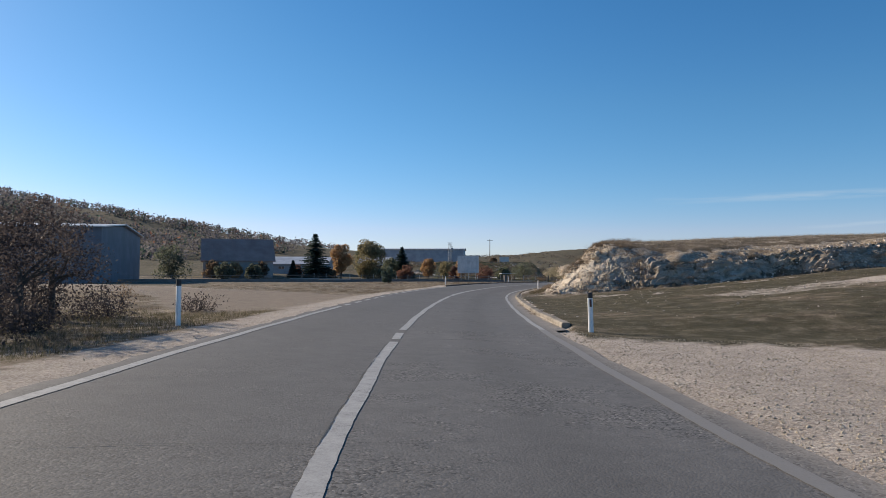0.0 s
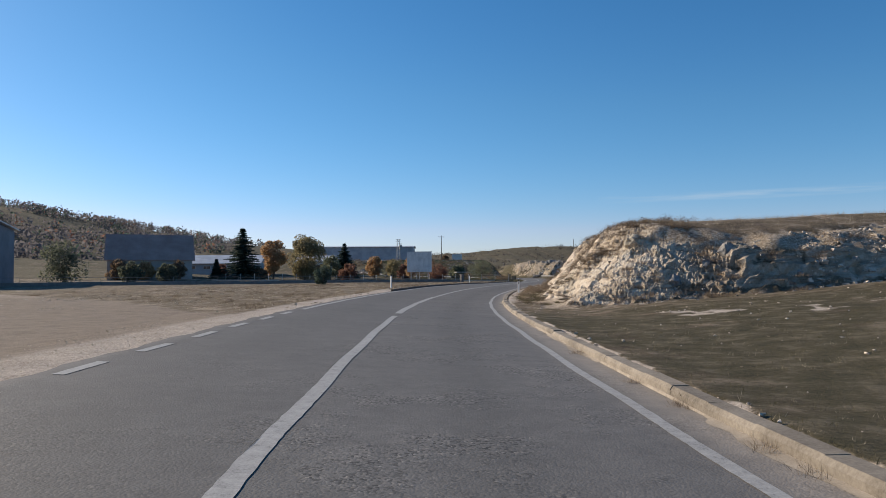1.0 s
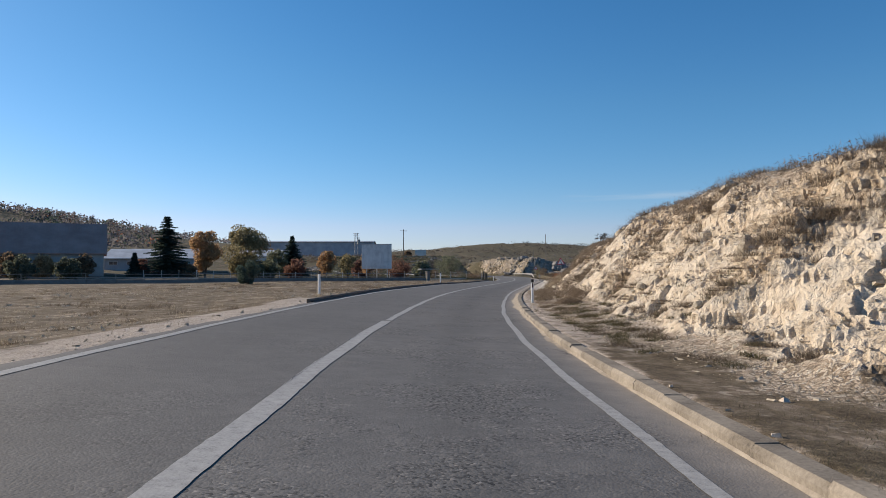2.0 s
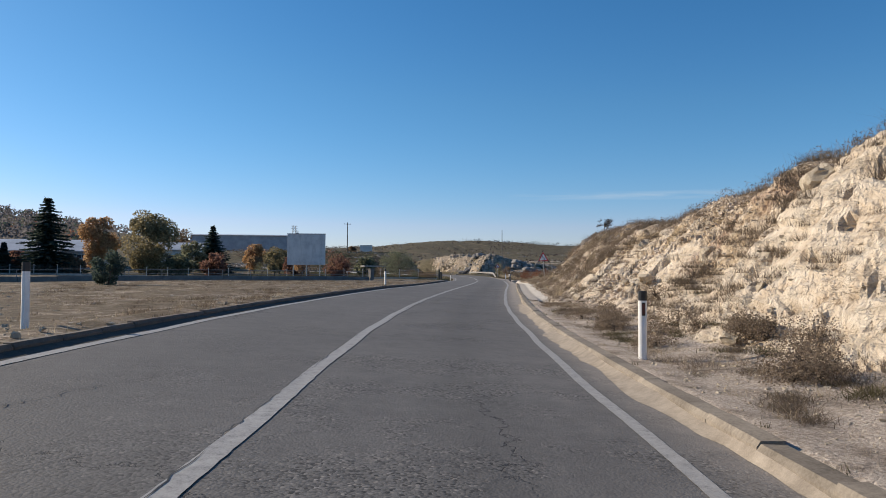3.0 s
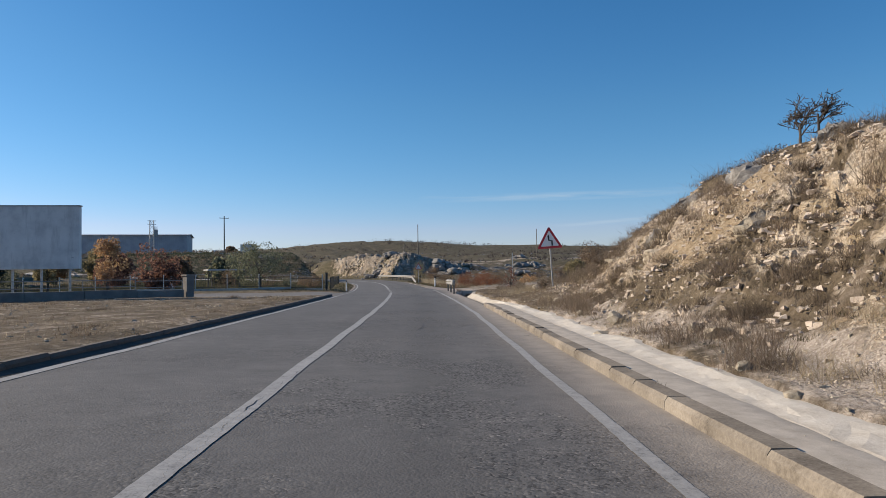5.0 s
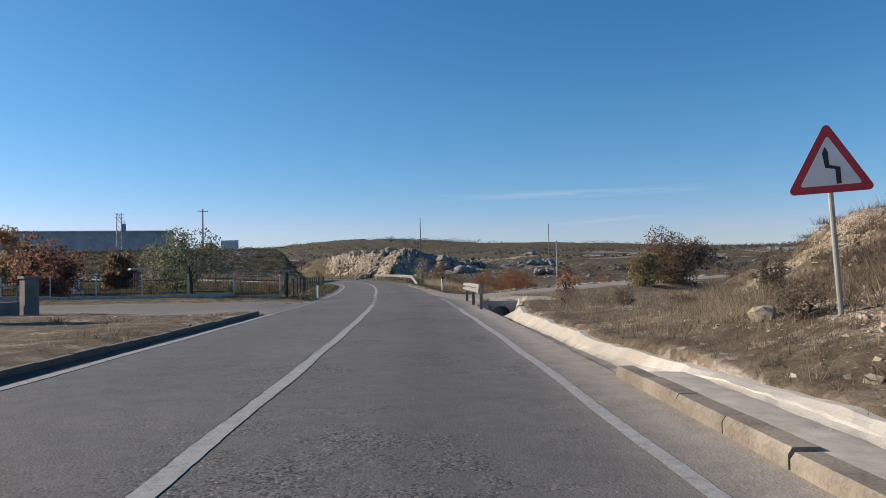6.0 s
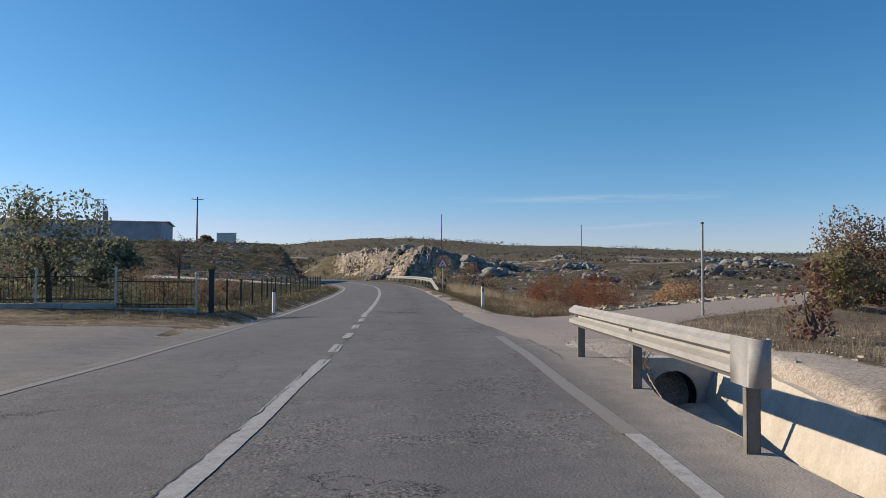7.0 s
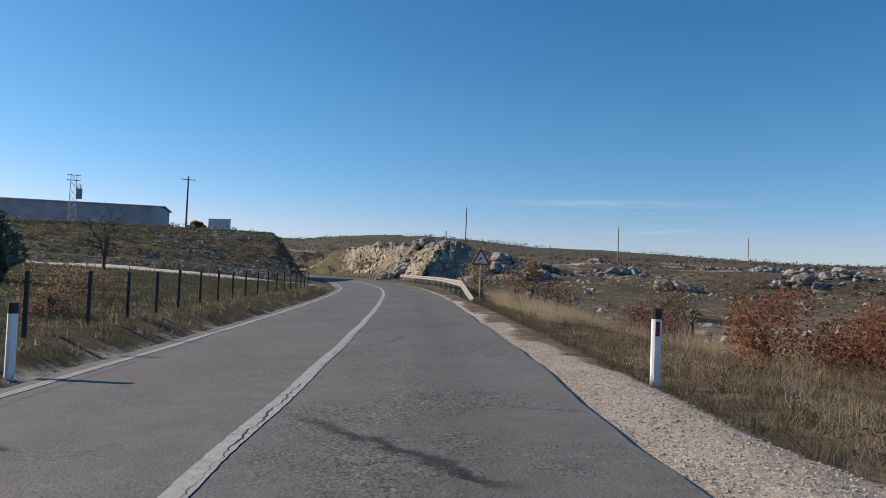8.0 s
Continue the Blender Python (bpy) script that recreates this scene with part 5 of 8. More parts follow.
def rail_profile():
    return [(0.0, 0.155), (-0.035, 0.125), (-0.08, 0.10), (-0.08, 0.050), (0.005, 0.018), (0.005, -0.018), (-0.08, -0.050), (-0.08, -0.10), (-0.035, -0.125), (0.0, -0.155)]


def build_rail(pts, label, posts, end_cap=True, drop=0.0):
    """A W-beam rail along points of (x, y, z of its middle)."""
    pts = [Vector(p) for p in pts]
    top = tagged(new("guard_rail"), label, "guard rail")
    prof = rail_profile()
    full = prof + [(x + 0.006, z) for x, z in prof[::-1]]
    rings = []
    bm = bmesh.new()
    for k, p in enumerate(pts):
        a, b = pts[max(k - 1, 0)], pts[min(k + 1, len(pts) - 1)]
        u = Vector((b.x - a.x, b.y - a.y, 0)).normalized()
        n = Vector((u.y, -u.x, 0))
        rings.append([bm.verts.new(p + n * x + Vector((0, 0, z))) for x, z in full])
    for r0, r1 in zip(rings[:-1], rings[1:]):
        for k in range(len(full)):
            bm.faces.new((r0[k], r0[(k + 1) % len(full)], r1[(k + 1) % len(full)], r1[k]))
    bm.faces.new(rings[0][::-1])
    bm.faces.new(rings[-1])
    part("beam", bm, RAIL_WHITE, top)
    for q in posts:
        k = min(max(q, 0), len(pts) - 1)
        i = int(k) if k < len(pts) - 1 else len(pts) - 2
        f = k - i
        p = pts[i].lerp(pts[i + 1], f)
        u = (pts[i + 1] - pts[i])
        yaw = math.degrees(math.atan2(-u.x, u.y))
        gz = ground_z(p.x, p.y)
        bm = bmesh.new()
        for x0, x1, y0, y1 in ((0.01, 0.11, -0.03, -0.022), (0.01, 0.018, -0.03, 0.03), (0.102, 0.11, -0.03, 0.03)):
            box(bm, x0, y0, min(gz, -0.05) - 0.4 - p.z, x1, y1, 0.1)
        bmesh.ops.transform(bm, matrix=pose(p.x, p.y, p.z, 0, 0, yaw), verts=bm.verts)
        part("post", bm, SHADED_STEEL, top)
        bm = bmesh.new()
        tube(bm, (-0.03, 0, 0), (0.0, 0, 0), 0.016, n=6)
        bmesh.ops.transform(bm, matrix=pose(p.x, p.y, p.z, 0, 0, yaw), verts=bm.verts)
        part("bolt", bm, STEEL, top)
    if end_cap:
        p, q = pts[0], pts[1]
        yaw = math.degrees(math.atan2(-(q.x - p.x), q.y - p.y))
        bm = bmesh.new()
        arc = [(-0.085, 0.26), (-0.085, 0.0)] + [(-0.005 + 0.08 * math.cos(a), -0.075 * math.sin(a)) for a in (math.pi - k * math.pi / 9 for k in range(0, 10))] + [(0.075, 0.05)]
        arc = arc + [(x * 0.96 + 0.001, y * 0.96 + 0.004) for x, y in arc[::-1]]
        lo = [bm.verts.new((x, y, -0.162)) for x, y in arc]
        hi = [bm.verts.new((x, y, 0.162)) for x, y in arc]
        n = len(arc)
        for k in range(n):
            bm.faces.new((lo[k], lo[(k + 1) % n], hi[(k + 1) % n], hi[k]))
        for k in range(n // 2 - 1):
            bm.faces.new((hi[k], hi[k + 1], hi[n - 2 - k], hi[n - 1 - k]))
            bm.faces.new((lo[k + 1], lo[k], lo[n - 1 - k], lo[n - 2 - k]))
        bmesh.ops.transform(bm, matrix=pose(p.x, p.y, p.z, 0, 0, yaw), verts=bm.verts)
        part("rounded_end", bm, RAIL_WHITE, top, "rounded grey end piece", True)
    return top


rail_a, rail_b = Vector((21.86, 120.4, 0.66)), Vector((23.2, 126.2, 0.63))
build_rail([rail_a.lerp(rail_b, k / 6) for k in range(7)], "short pale steel guard rail with a rounded end over the culvert", (0.25, 3.0, 5.8))
far_pts = []
for k in range(0, 44):
    t = 168.0 + k
    p = on_road(t, 3.8 + 0.55 * min(1, k / 20))
    far_pts.append((p.x, p.y, p.z + 0.62))
far_pts = [(on_road(165.6, 4.15).x, on_road(165.6, 4.15).y, 0.0), *far_pts]
build_rail(far_pts, "long pale steel guard rail round the bend, its end turned down", tuple(range(2, 45, 4)), False)


def cable(rows, label):
    """A thin black cord lying over the drain, along (t, d, lift)."""
    bm = bmesh.new()
    p = [on_road(t, d, z) for t, d, z in rows]
    q = [p[0].lerp(p[1], 0.0)]
    for a, b in zip(p[:-1], p[1:]):
        for k in range(1, 5):
            q.append(a.lerp(b, k / 4))
    for a, b in zip(q[:-1], q[1:]):
        tube(bm, a, b, 0.011, 0.011, 6, False)
    top = thing("cable", (0, 0, 0), 0, label, "cable")
    part("cord", bm, BLACK, top)


cable([(119.6, 3.86, 0.03), (119.3, 4.0, -0.12), (119.4, 4.2, -0.26), (119.7, 4.4, -0.16), (120.0, 4.62, 0.10)], "thin black cable lying across the drain")
cable([(118.9, 3.84, 0.03), (118.5, 4.0, -0.10), (118.6, 4.2, -0.24), (118.9, 4.38, -0.12), (119.2, 4.58, 0.12)], "thin black cable lying across the drain")


# ---- wear of the road surface ----
TAR = plain("tar_crack", (0.018, 0.018, 0.019), (0.035, 0.035, 0.036), 8.0, 0.7, 0, 0.3, 0.004, 60)


def crack(t0, t1, d0, d1, wander, width, seed, step=0.06):
    """A dark open crack wandering over the road."""
    r = np.random.default_rng(seed)
    n = int((t1 - t0) / step) if t1 > t0 else int(abs(d1 - d0) / step)
    n = max(n, 8)
    f = np.linspace(0, 1, n)
    k = f * max(abs(t1 - t0), abs(d1 - d0))
    ofs = 0.5 * wander * (vnoise(k * 0.9, k * 0 + seed, seed=seed) + 0.55 * vnoise(k * 4.1, k * 0 + seed, seed=seed + 1) + 0.55 * vnoise(k * 10.0, k * 0 + seed, seed=seed + 2) + 0.5 * vnoise(k * 21.0, k * 0 + seed, seed=seed + 4))
    w = 0.62 * width * np.clip(0.55 + 0.9 * vnoise(k * 2.3, k * 0 + 5, seed=seed + 3), 0.08, 1.5)
    along = abs(t1 - t0) >= abs(d1 - d0)
    vs = []
    for i in range(n):
        t = t0 + (t1 - t0) * f[i] + (0 if along else ofs[i])
        d = d0 + (d1 - d0) * f[i] + (ofs[i] if along else 0)
        for s in (-1, 1):
            vs.append(on_road(t + (0 if along else s * w[i]), d + (s * w[i] if along else 0), 0.009))
    fs = np.array([(2 * i, 2 * i + 1, 2 * i + 3, 2 * i + 2) for i in range(n - 1)])
    return vs, fs


def cracks(name, rows, label):
    vs, fs, base = [], [], 0
    for row in rows:
        v, f = crack(*row)
        vs += v
        fs.append(f + base)
        base += len(v)
    return tagged(new(name, mesh_of(name, np.array(vs), np.concatenate(fs), [TAR])), label, "road crack", kind="structure")


cracks("centre_crack", [(-16, -4, -0.12, -0.10, 0.02, 0.010, 8), (8, 24, -0.11, -0.11, 0.01, 0.006, 1), (30, 41, -0.16, -0.14, 0.03, 0.006, 2), (41, 57, -0.10, -0.09, 0.03, 0.010, 3), (60, 90, 0.03, 0.02, 0.05, 0.010, 4), (62, 84, -0.09, -0.05, 0.03, 0.006, 9),
                        (98, 126, -0.11, -0.09, 0.03, 0.011, 5), (126, 142, 0.0, 0.03, 0.05, 0.011, 6), (142, 170, 0.02, 0.0, 0.04, 0.007, 7)], "dark crack along the worn centre line")
cracks("cross_crack", [(-11.6, -11.2, -3.0, 0.0, 0.10, 0.007, 11), (-9.2, -7.8, -3.0, -1.9, 0.10, 0.007, 12), (41.0, 41.0, -0.5, 3.0, 0.03, 0.005, 13), (44.6, 48.4, -3.0, -2.2, 0.14, 0.008, 14), (49, 50.8, -1.9, -1.3, 0.14, 0.008, 15),
                       (57.5, 60.5, 1.55, 1.6, 0.08, 0.011, 16), (61.5, 64, 1.55, 1.62, 0.05, 0.006, 17), (75.5, 77.0, 1.5, 1.7, 0.06, 0.007, 18), (96.5, 98.4, 1.45, 1.55, 0.08, 0.011, 19), (101, 101.8, 1.45, 1.5, 0.04, 0.006, 20), (102, 103.2, -3.0, -2.4, 0.1, 0.008, 21),
                       (108, 122, 3.92, 3.84, 0.02, 0.005, 22), (126.2, 133, 3.45, 3.4, 0.10, 0.010, 23), (123, 137, -3.45, -3.4, 0.03, 0.010, 24)], "dark cracks in the worn asphalt")


# ---- poles ----
def build_pole(x, y, top_z, r, label, arms=()):
    z = ground_z(x, y)
    top = thing("utility_pole", (x, y, z), 0, label, "pole")
    h = top_z - z
    bm = bmesh.new()
    tube(bm, (0, 0, -0.5), (0, 0, h), r, r * 0.65, 10)
    part("shaft", bm, WOOD_POLE, top)
    for w, dz, yaw in arms:
        bm = bmesh.new()
        box(bm, -w / 2, -0.05, h - dz - 0.06, w / 2, 0.05, h - dz + 0.06, 0.01)
        bmesh.ops.transform(bm, matrix=pose(0, 0, 0, 0, 0, yaw), verts=bm.verts)
        part("crossarm", bm, WOOD_POLE, top)
        for k in (-0.45, 0, 0.45):
            bm = bmesh.new()
            tube(bm, (k * w, 0, h - dz + 0.06), (k * w, 0, h - dz + 0.28), 0.05, 0.03, 8)
            bmesh.ops.transform(bm, matrix=pose(0, 0, 0, 0, 0, yaw), verts=bm.verts)
            part("insulator", bm, STEEL, top)
    return top


build_pole(6.9, 254.5, 15.2, 0.17, "tall dark utility pole with a crossarm on the hillside", ((2.2, 0.5, 20),))
build_pole(57.0, 268.0, 14.4, 0.14, "tall thin wooden utility pole on the grassland")
build_pole(109.5, 308.0, 15.9, 0.15, "tall thin wooden utility pole on the grassland")
build_pole(165.0, 330.0, 16.5, 0.15, "tall thin wooden utility pole on the grassland")
build_pole(48.0, 246.0, 8.2, 0.12, "short wooden pole behind the rocks")


def build_marker(x, y, top_z):
    z = ground_z(x, y)
    top = thing("marker_pole", (x, y, z), 0, "slender pale steel marker pole beside the side road", "pole")
    bm = bmesh.new()
    tube(bm, (0, 0, -0.3), (0, 0, top_z - z), 0.035, 0.035, 10)
    part("shaft", bm, STEEL, top)
    bm = bmesh.new()
    tube(bm, (0, 0, top_z - z), (0, 0, top_z - z + 0.05), 0.05, 0.04, 10)
    part("cap", bm, IRON, top)


build_marker(31.3, 134.8, 2.78)


def build_lattice(x, y, top_z):
    z = ground_z(x, y)
    top = thing("lattice_tower", (x, y, z), 15, "slim steel lattice pylon carrying a transformer", "pylon")
    h = top_z - z
    w0, w1 = 0.50, 0.38
    corners = ((-1, -1), (1, -1), (1, 1), (-1, 1))
    for cx, cy in corners:
        bm = bmesh.new()
        tube(bm, (cx * w0, cy * w0, -0.3), (cx * w1, cy * w1, h), 0.05, 0.045, 6)
        part("leg", bm, STEEL, top)
    steps = 7
    for k in range(steps):
        a, b = k / steps, (k + 1) / steps
        wa, wb = w0 + (w1 - w0) * a, w0 + (w1 - w0) * b
        for i in range(4):
            c, e = corners[i], corners[(i + 1) % 4]
            if k % 2:
                c, e = e, c
            bm = bmesh.new()
            tube(bm, (c[0] * wa, c[1] * wa, h * a), (e[0] * wb, e[1] * wb, h * b), 0.03, 0.03, 5)
            part("brace", bm, STEEL, top)
    bm = bmesh.new()
    box(bm, 0.45, -0.4, h * 0.52, 1.2, 0.4, h * 0.72, 0.05)
    part("transformer", bm, SIGN_BACK, top, "grey transformer tank")
    for k in range(4):
        bm = bmesh.new()
        tube(bm, (0.55 + k * 0.18, 0, h * 0.72), (0.55 + k * 0.18, 0, h * 0.82), 0.05, 0.03, 6)
        part("insulator", bm, STEEL, top)
    for dz in (0.15, 0.9):
        bm = bmesh.new()
        box(bm, -0.9, -0.05, h - dz - 0.05, 0.9, 0.05, h - dz + 0.05)
        part("crossarm", bm, STEEL, top)
    return top


build_lattice(-8.1, 247.3, 13.6)


def build_board(name, x0, y0, x1, y1, z0, z1, depth, mat, label, category):
    a, b = Vector((x0, y0, 0)), Vector((x1, y1, 0))
    w = (b - a).length
    yaw = math.degrees(math.atan2(y1 - y0, x1 - x0))
    gz = ground_z((x0 + x1) / 2, (y0 + y1) / 2)
    top = thing(name, (x0, y0, gz), yaw, label, category)
    bm = bmesh.new()
    box(bm, 0, 0, z0 - gz, w, depth, z1 - gz, 0.02)
    part("panel", bm, mat, top)
    for k in (0.15, 0.5, 0.85):
        bm = bmesh.new()
        tube(bm, (w * k, depth + 0.08, -0.4), (w * k, depth + 0.08, z1 - gz - 0.2), 0.07, 0.07, 8)
        part("post", bm, STEEL, top)
    bm = bmesh.new()
    box(bm, -0.04, -0.03, z1 - gz, w + 0.04, depth + 0.03, z1 - gz + 0.07, 0.01)
    part("top_trim", bm, STEEL, top)
    return top


def make_stained():
    """White sheet with grey blotches, torn dark patches and runs of dirt."""
    m, nt, b = material("stained_board")
    v = coords(nt)
    run = nt.nodes.new("ShaderNodeMapping")
    run.inputs["Scale"].default_value = (1.6, 1.6, 0.25)
    nt.links.new(v, run.inputs["Vector"])
    drips, blot, torn = noise_of(nt, run.outputs[0], 1.4, 6.0, 0.7), noise_of(nt, v, 0.8, 5.0, 0.65), noise_of(nt, v, 1.5, 4.0, 0.7)
    col = ramp(nt, blot, [(0.32, (0.42, 0.43, 0.44)), (0.5, (0.58, 0.585, 0.58)), (0.68, (0.66, 0.66, 0.65))])
    col = mix(nt, maths(nt, "MULTIPLY", span(nt, drips, 0.50, 0.64), 0.4), col, (0.34, 0.345, 0.35))
    col = mix(nt, maths(nt, "MULTIPLY", span(nt, torn, 0.655, 0.69), 0.75), col, (0.16, 0.165, 0.17))
    nt.links.new(col, b.inputs["Base Color"])
    b.inputs["Roughness"].default_value = 0.7
    bump(nt, b, blot, 0.2, 0.02)
    return m


build_board("billboard", -2.68, 124.8, 1.5, 124.25, 1.75, 5.2, 0.35, make_stained(), "large blank white billboard panel standing behind the low wall", "billboard")
build_board("information_board", 10.5, 252.7, 14.0, 251.1, 6.0, 8.4, 0.08, WALL_WHITE, "white information board on posts on the hillside", "board")


# ---- buildings ----
def build_hall(at, yaw, length, width, eaves, ridge, wall, roof, label, windows=0, doors=0, category="building", base=0.0):
    """A hall with its long side along x, its front at y = 0, and a pitched roof."""
    x, y = at
    z = base
    top = thing("hall", (x, y, z), yaw, label, category)
    bm = bmesh.new()
    prof = [(0, -3.0), (width, -3.0), (width, eaves), (width / 2, ridge - 0.15), (0, eaves)]
    a = [bm.verts.new((0, p, q)) for p, q in prof]
    b = [bm.verts.new((length, p, q)) for p, q in prof]
    bm.faces.new(a[::-1])
    bm.faces.new(b)
    for k in range(5):
        bm.faces.new((a[k], a[(k + 1) % 5], b[(k + 1) % 5], b[k]))
    part("wall", bm, wall, top)
    for s in (0, 1):
        bm = bmesh.new()
        slope = (ridge - eaves) / (width / 2)
        y0, y1 = (-0.5, width / 2) if s == 0 else (width + 0.5, width / 2)
        z0, z1 = eaves - 0.5 * slope, ridge
        v = [bm.verts.new(c) for c in ((-0.5, y0, z0), (length + 0.5, y0, z0), (length + 0.5, y1, z1), (-0.5, y1, z1))]
        w = [bm.verts.new((c.co.x, c.co.y, c.co.z + 0.16)) for c in v]
        bm.faces.new(v)
        bm.faces.new(w[::-1])
        for k in range(4):
            bm.faces.new((v[k], w[k], w[(k + 1) % 4], v[(k + 1) % 4]))
        part("roof", bm, roof, top)
    for k in range(windows):
        cx = length * (k + 0.5) / windows
        bm = bmesh.new()
        box(bm, cx - 0.9, -0.06, eaves * 0.55, cx + 0.9, 0.02, eaves * 0.80)
        win = part("window", bm, FENCE_WHITE, top)
        bm = bmesh.new()
        box(bm, cx - 0.8, -0.075, eaves * 0.57, cx - 0.04, -0.055, eaves * 0.78)
        part("pane", bm, GLASS_DARK, win)
        bm = bmesh.new()
        box(bm, cx + 0.04, -0.075, eaves * 0.57, cx + 0.8, -0.055, eaves * 0.78)
        part("pane", bm, GLASS_DARK, win)
    for k in range(doors):
        cx = length * (k + 0.5) / doors
        bm = bmesh.new()
        box(bm, cx - 1.8, -0.08, 0.4, cx + 1.8, 0.02, min(4.2, eaves * 0.7))
        part("door", bm, GLASS_DARK, top)
    return top


build_hall((-83.1, 71.7), 14.6, 33.0, 26.0, 7.6, 8.7, SHEET_BLUE, ROOF_PALE, "large blue-grey sheet-metal industrial hall with a pale roof", 0, 0, base=0.3)
build_hall((-59.4, 138.6), 21, 15.2, 12.0, 4.2, 9.0, BARN_WALL, ROOF_RED, "grey barn with a tall dark brown-grey roof", 2, 0, base=0.5)
build_hall((-58.0, 178.0), 3, 18.0, 12.0, 3.2, 5.2, WALL_GREY, ROOF_PALE, "low grey workshop with a pale sheet roof", 5, 0, base=1.2)
build_hall((-44.0, 289.0), -2, 40.5, 16.0, 5.4, 6.0, SHEET_HILL, ROOF_PALE, "long low blue-grey hall on the hill", 0, 0, base=7.1)
build_hall((-33.0, 192.0), 0, 9.0, 8.0, 3.6, 5.0, WALL_WHITE, ROOF_PALE, "small white house with a pale roof among trees", 2, 1, base=1.5)


# ---- far mountains ----
def build_mountain(azimuth, width, height, dist, seed, colour):
    """A distant ridge: its middle's bearing from +y, in degrees clockwise, its width in degrees."""
    m, nt, b = material("hazed_mountain")
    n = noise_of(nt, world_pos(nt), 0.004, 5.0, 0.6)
    # the haze of distance is put into the base colour
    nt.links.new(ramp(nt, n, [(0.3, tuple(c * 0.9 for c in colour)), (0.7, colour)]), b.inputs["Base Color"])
    b.inputs["Roughness"].default_value = 1.0
    b.inputs["Specular IOR Level"].default_value = 0.0
    cols, rows = 120, 14
    f = np.linspace(-1, 1, cols)
    prof = np.clip(1 - np.abs(f) ** 1.5, 0, 1) * (0.72 + 0.5 * fbm(f * 3 + seed, f * 0 + seed, octaves=5, seed=seed))
    az = np.radians(azimuth + f * width / 2)
    vs = []
    for r in range(rows):
        q = r / (rows - 1)
        dd = dist - 500 + 500 * q
        h = -70 + (height + 70) * prof * q ** 1.1 + 8 * fbm(f * 14 + seed, f * 0 + r * 0.7, octaves=3, seed=seed + 1) * q
        vs.append(np.stack([np.sin(az) * dd, np.cos(az) * dd, h], 1))
    v = np.concatenate(vs)
    i = (np.arange(rows - 1)[:, None] * cols + np.arange(cols - 1)[None, :]).ravel()
    fc = np.stack([i, i + 1, i + cols + 1, i + cols], 1)
    return tagged(new("backdrop_mountain", mesh_of("mountain", v, fc, [m], True)), "distant mountain ridge tinted pale blue for haze", "mountain", kind="structure")


def build_cirrus(az0, az1, elevation, thick, seed):
    """A wisp of thin high cloud, far off, between two bearings."""
    m = bpy.data.materials.new("cirrus")
    m.use_nodes = True
    nt = m.node_tree
    nt.nodes.clear()
    v = world_pos(nt)
    stretch = nt.nodes.new("ShaderNodeMapping")
    stretch.inputs["Scale"].default_value = (0.0012, 0.0012, 0.02)
    nt.links.new(v, stretch.inputs["Vector"])
    veil = maths(nt, "MULTIPLY", span(nt, noise_of(nt, stretch.outputs[0], 1.6, 5.0, 0.6), 0.35, 0.7), attr(nt, "veil"))
    glow = node(nt, "ShaderNodeEmission", Strength=0.62)
    glow.inputs["Color"].default_value = (0.62, 0.78, 0.95, 1)
    clear_sky = nt.nodes.new("ShaderNodeBsdfTransparent")
    both = nt.nodes.new("ShaderNodeMixShader")
    nt.links.new(maths(nt, "MULTIPLY", veil, 0.5), both.inputs[0])
    nt.links.new(clear_sky.outputs[0], both.inputs[1])
    nt.links.new(glow.outputs[0], both.inputs[2])
    out = nt.nodes.new("ShaderNodeOutputMaterial")
    nt.links.new(both.outputs[0], out.inputs[0])
    cols, rows, dist = 60, 9, 4300.0
    f = np.linspace(0, 1, cols)
    az = np.radians(az0 + (az1 - az0) * f)
    vs, veils = [], []
    for r in range(rows):
        q = r / (rows - 1) * 2 - 1
        el = np.radians(elevation + 0.5 * thick * q + 0.25 * f + 0.08 * np.sin(5 * f + seed))
        vs.append(np.stack([np.sin(az) * dist, np.cos(az) * dist, np.tan(el) * dist], 1))
        veils.append((1 - q * q) * np.sin(math.pi * np.clip(f, 0, 1)) ** 0.6)
    i = (np.arange(rows - 1)[:, None] * cols + np.arange(cols - 1)[None, :]).ravel()
    me = mesh_of("cirrus", np.concatenate(vs), np.stack([i, i + 1, i + cols + 1, i + cols], 1), [m], True)
    me.attributes.new("veil", "FLOAT", "POINT").data.foreach_set("value", np.concatenate(veils).astype(np.float32))
    return tagged(new("backdrop_cloud", me), "faint white wisp of high thin cloud", "cloud", kind="structure")


build_cirrus(14.0, 36.0, 5.75, 0.75, 1)
build_cirrus(24.0, 33.0, 3.6, 0.35, 4)
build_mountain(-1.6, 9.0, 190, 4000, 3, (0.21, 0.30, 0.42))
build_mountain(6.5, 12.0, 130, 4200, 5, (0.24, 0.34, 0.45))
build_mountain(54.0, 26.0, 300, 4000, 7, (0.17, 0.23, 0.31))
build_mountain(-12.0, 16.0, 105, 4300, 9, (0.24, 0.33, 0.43))


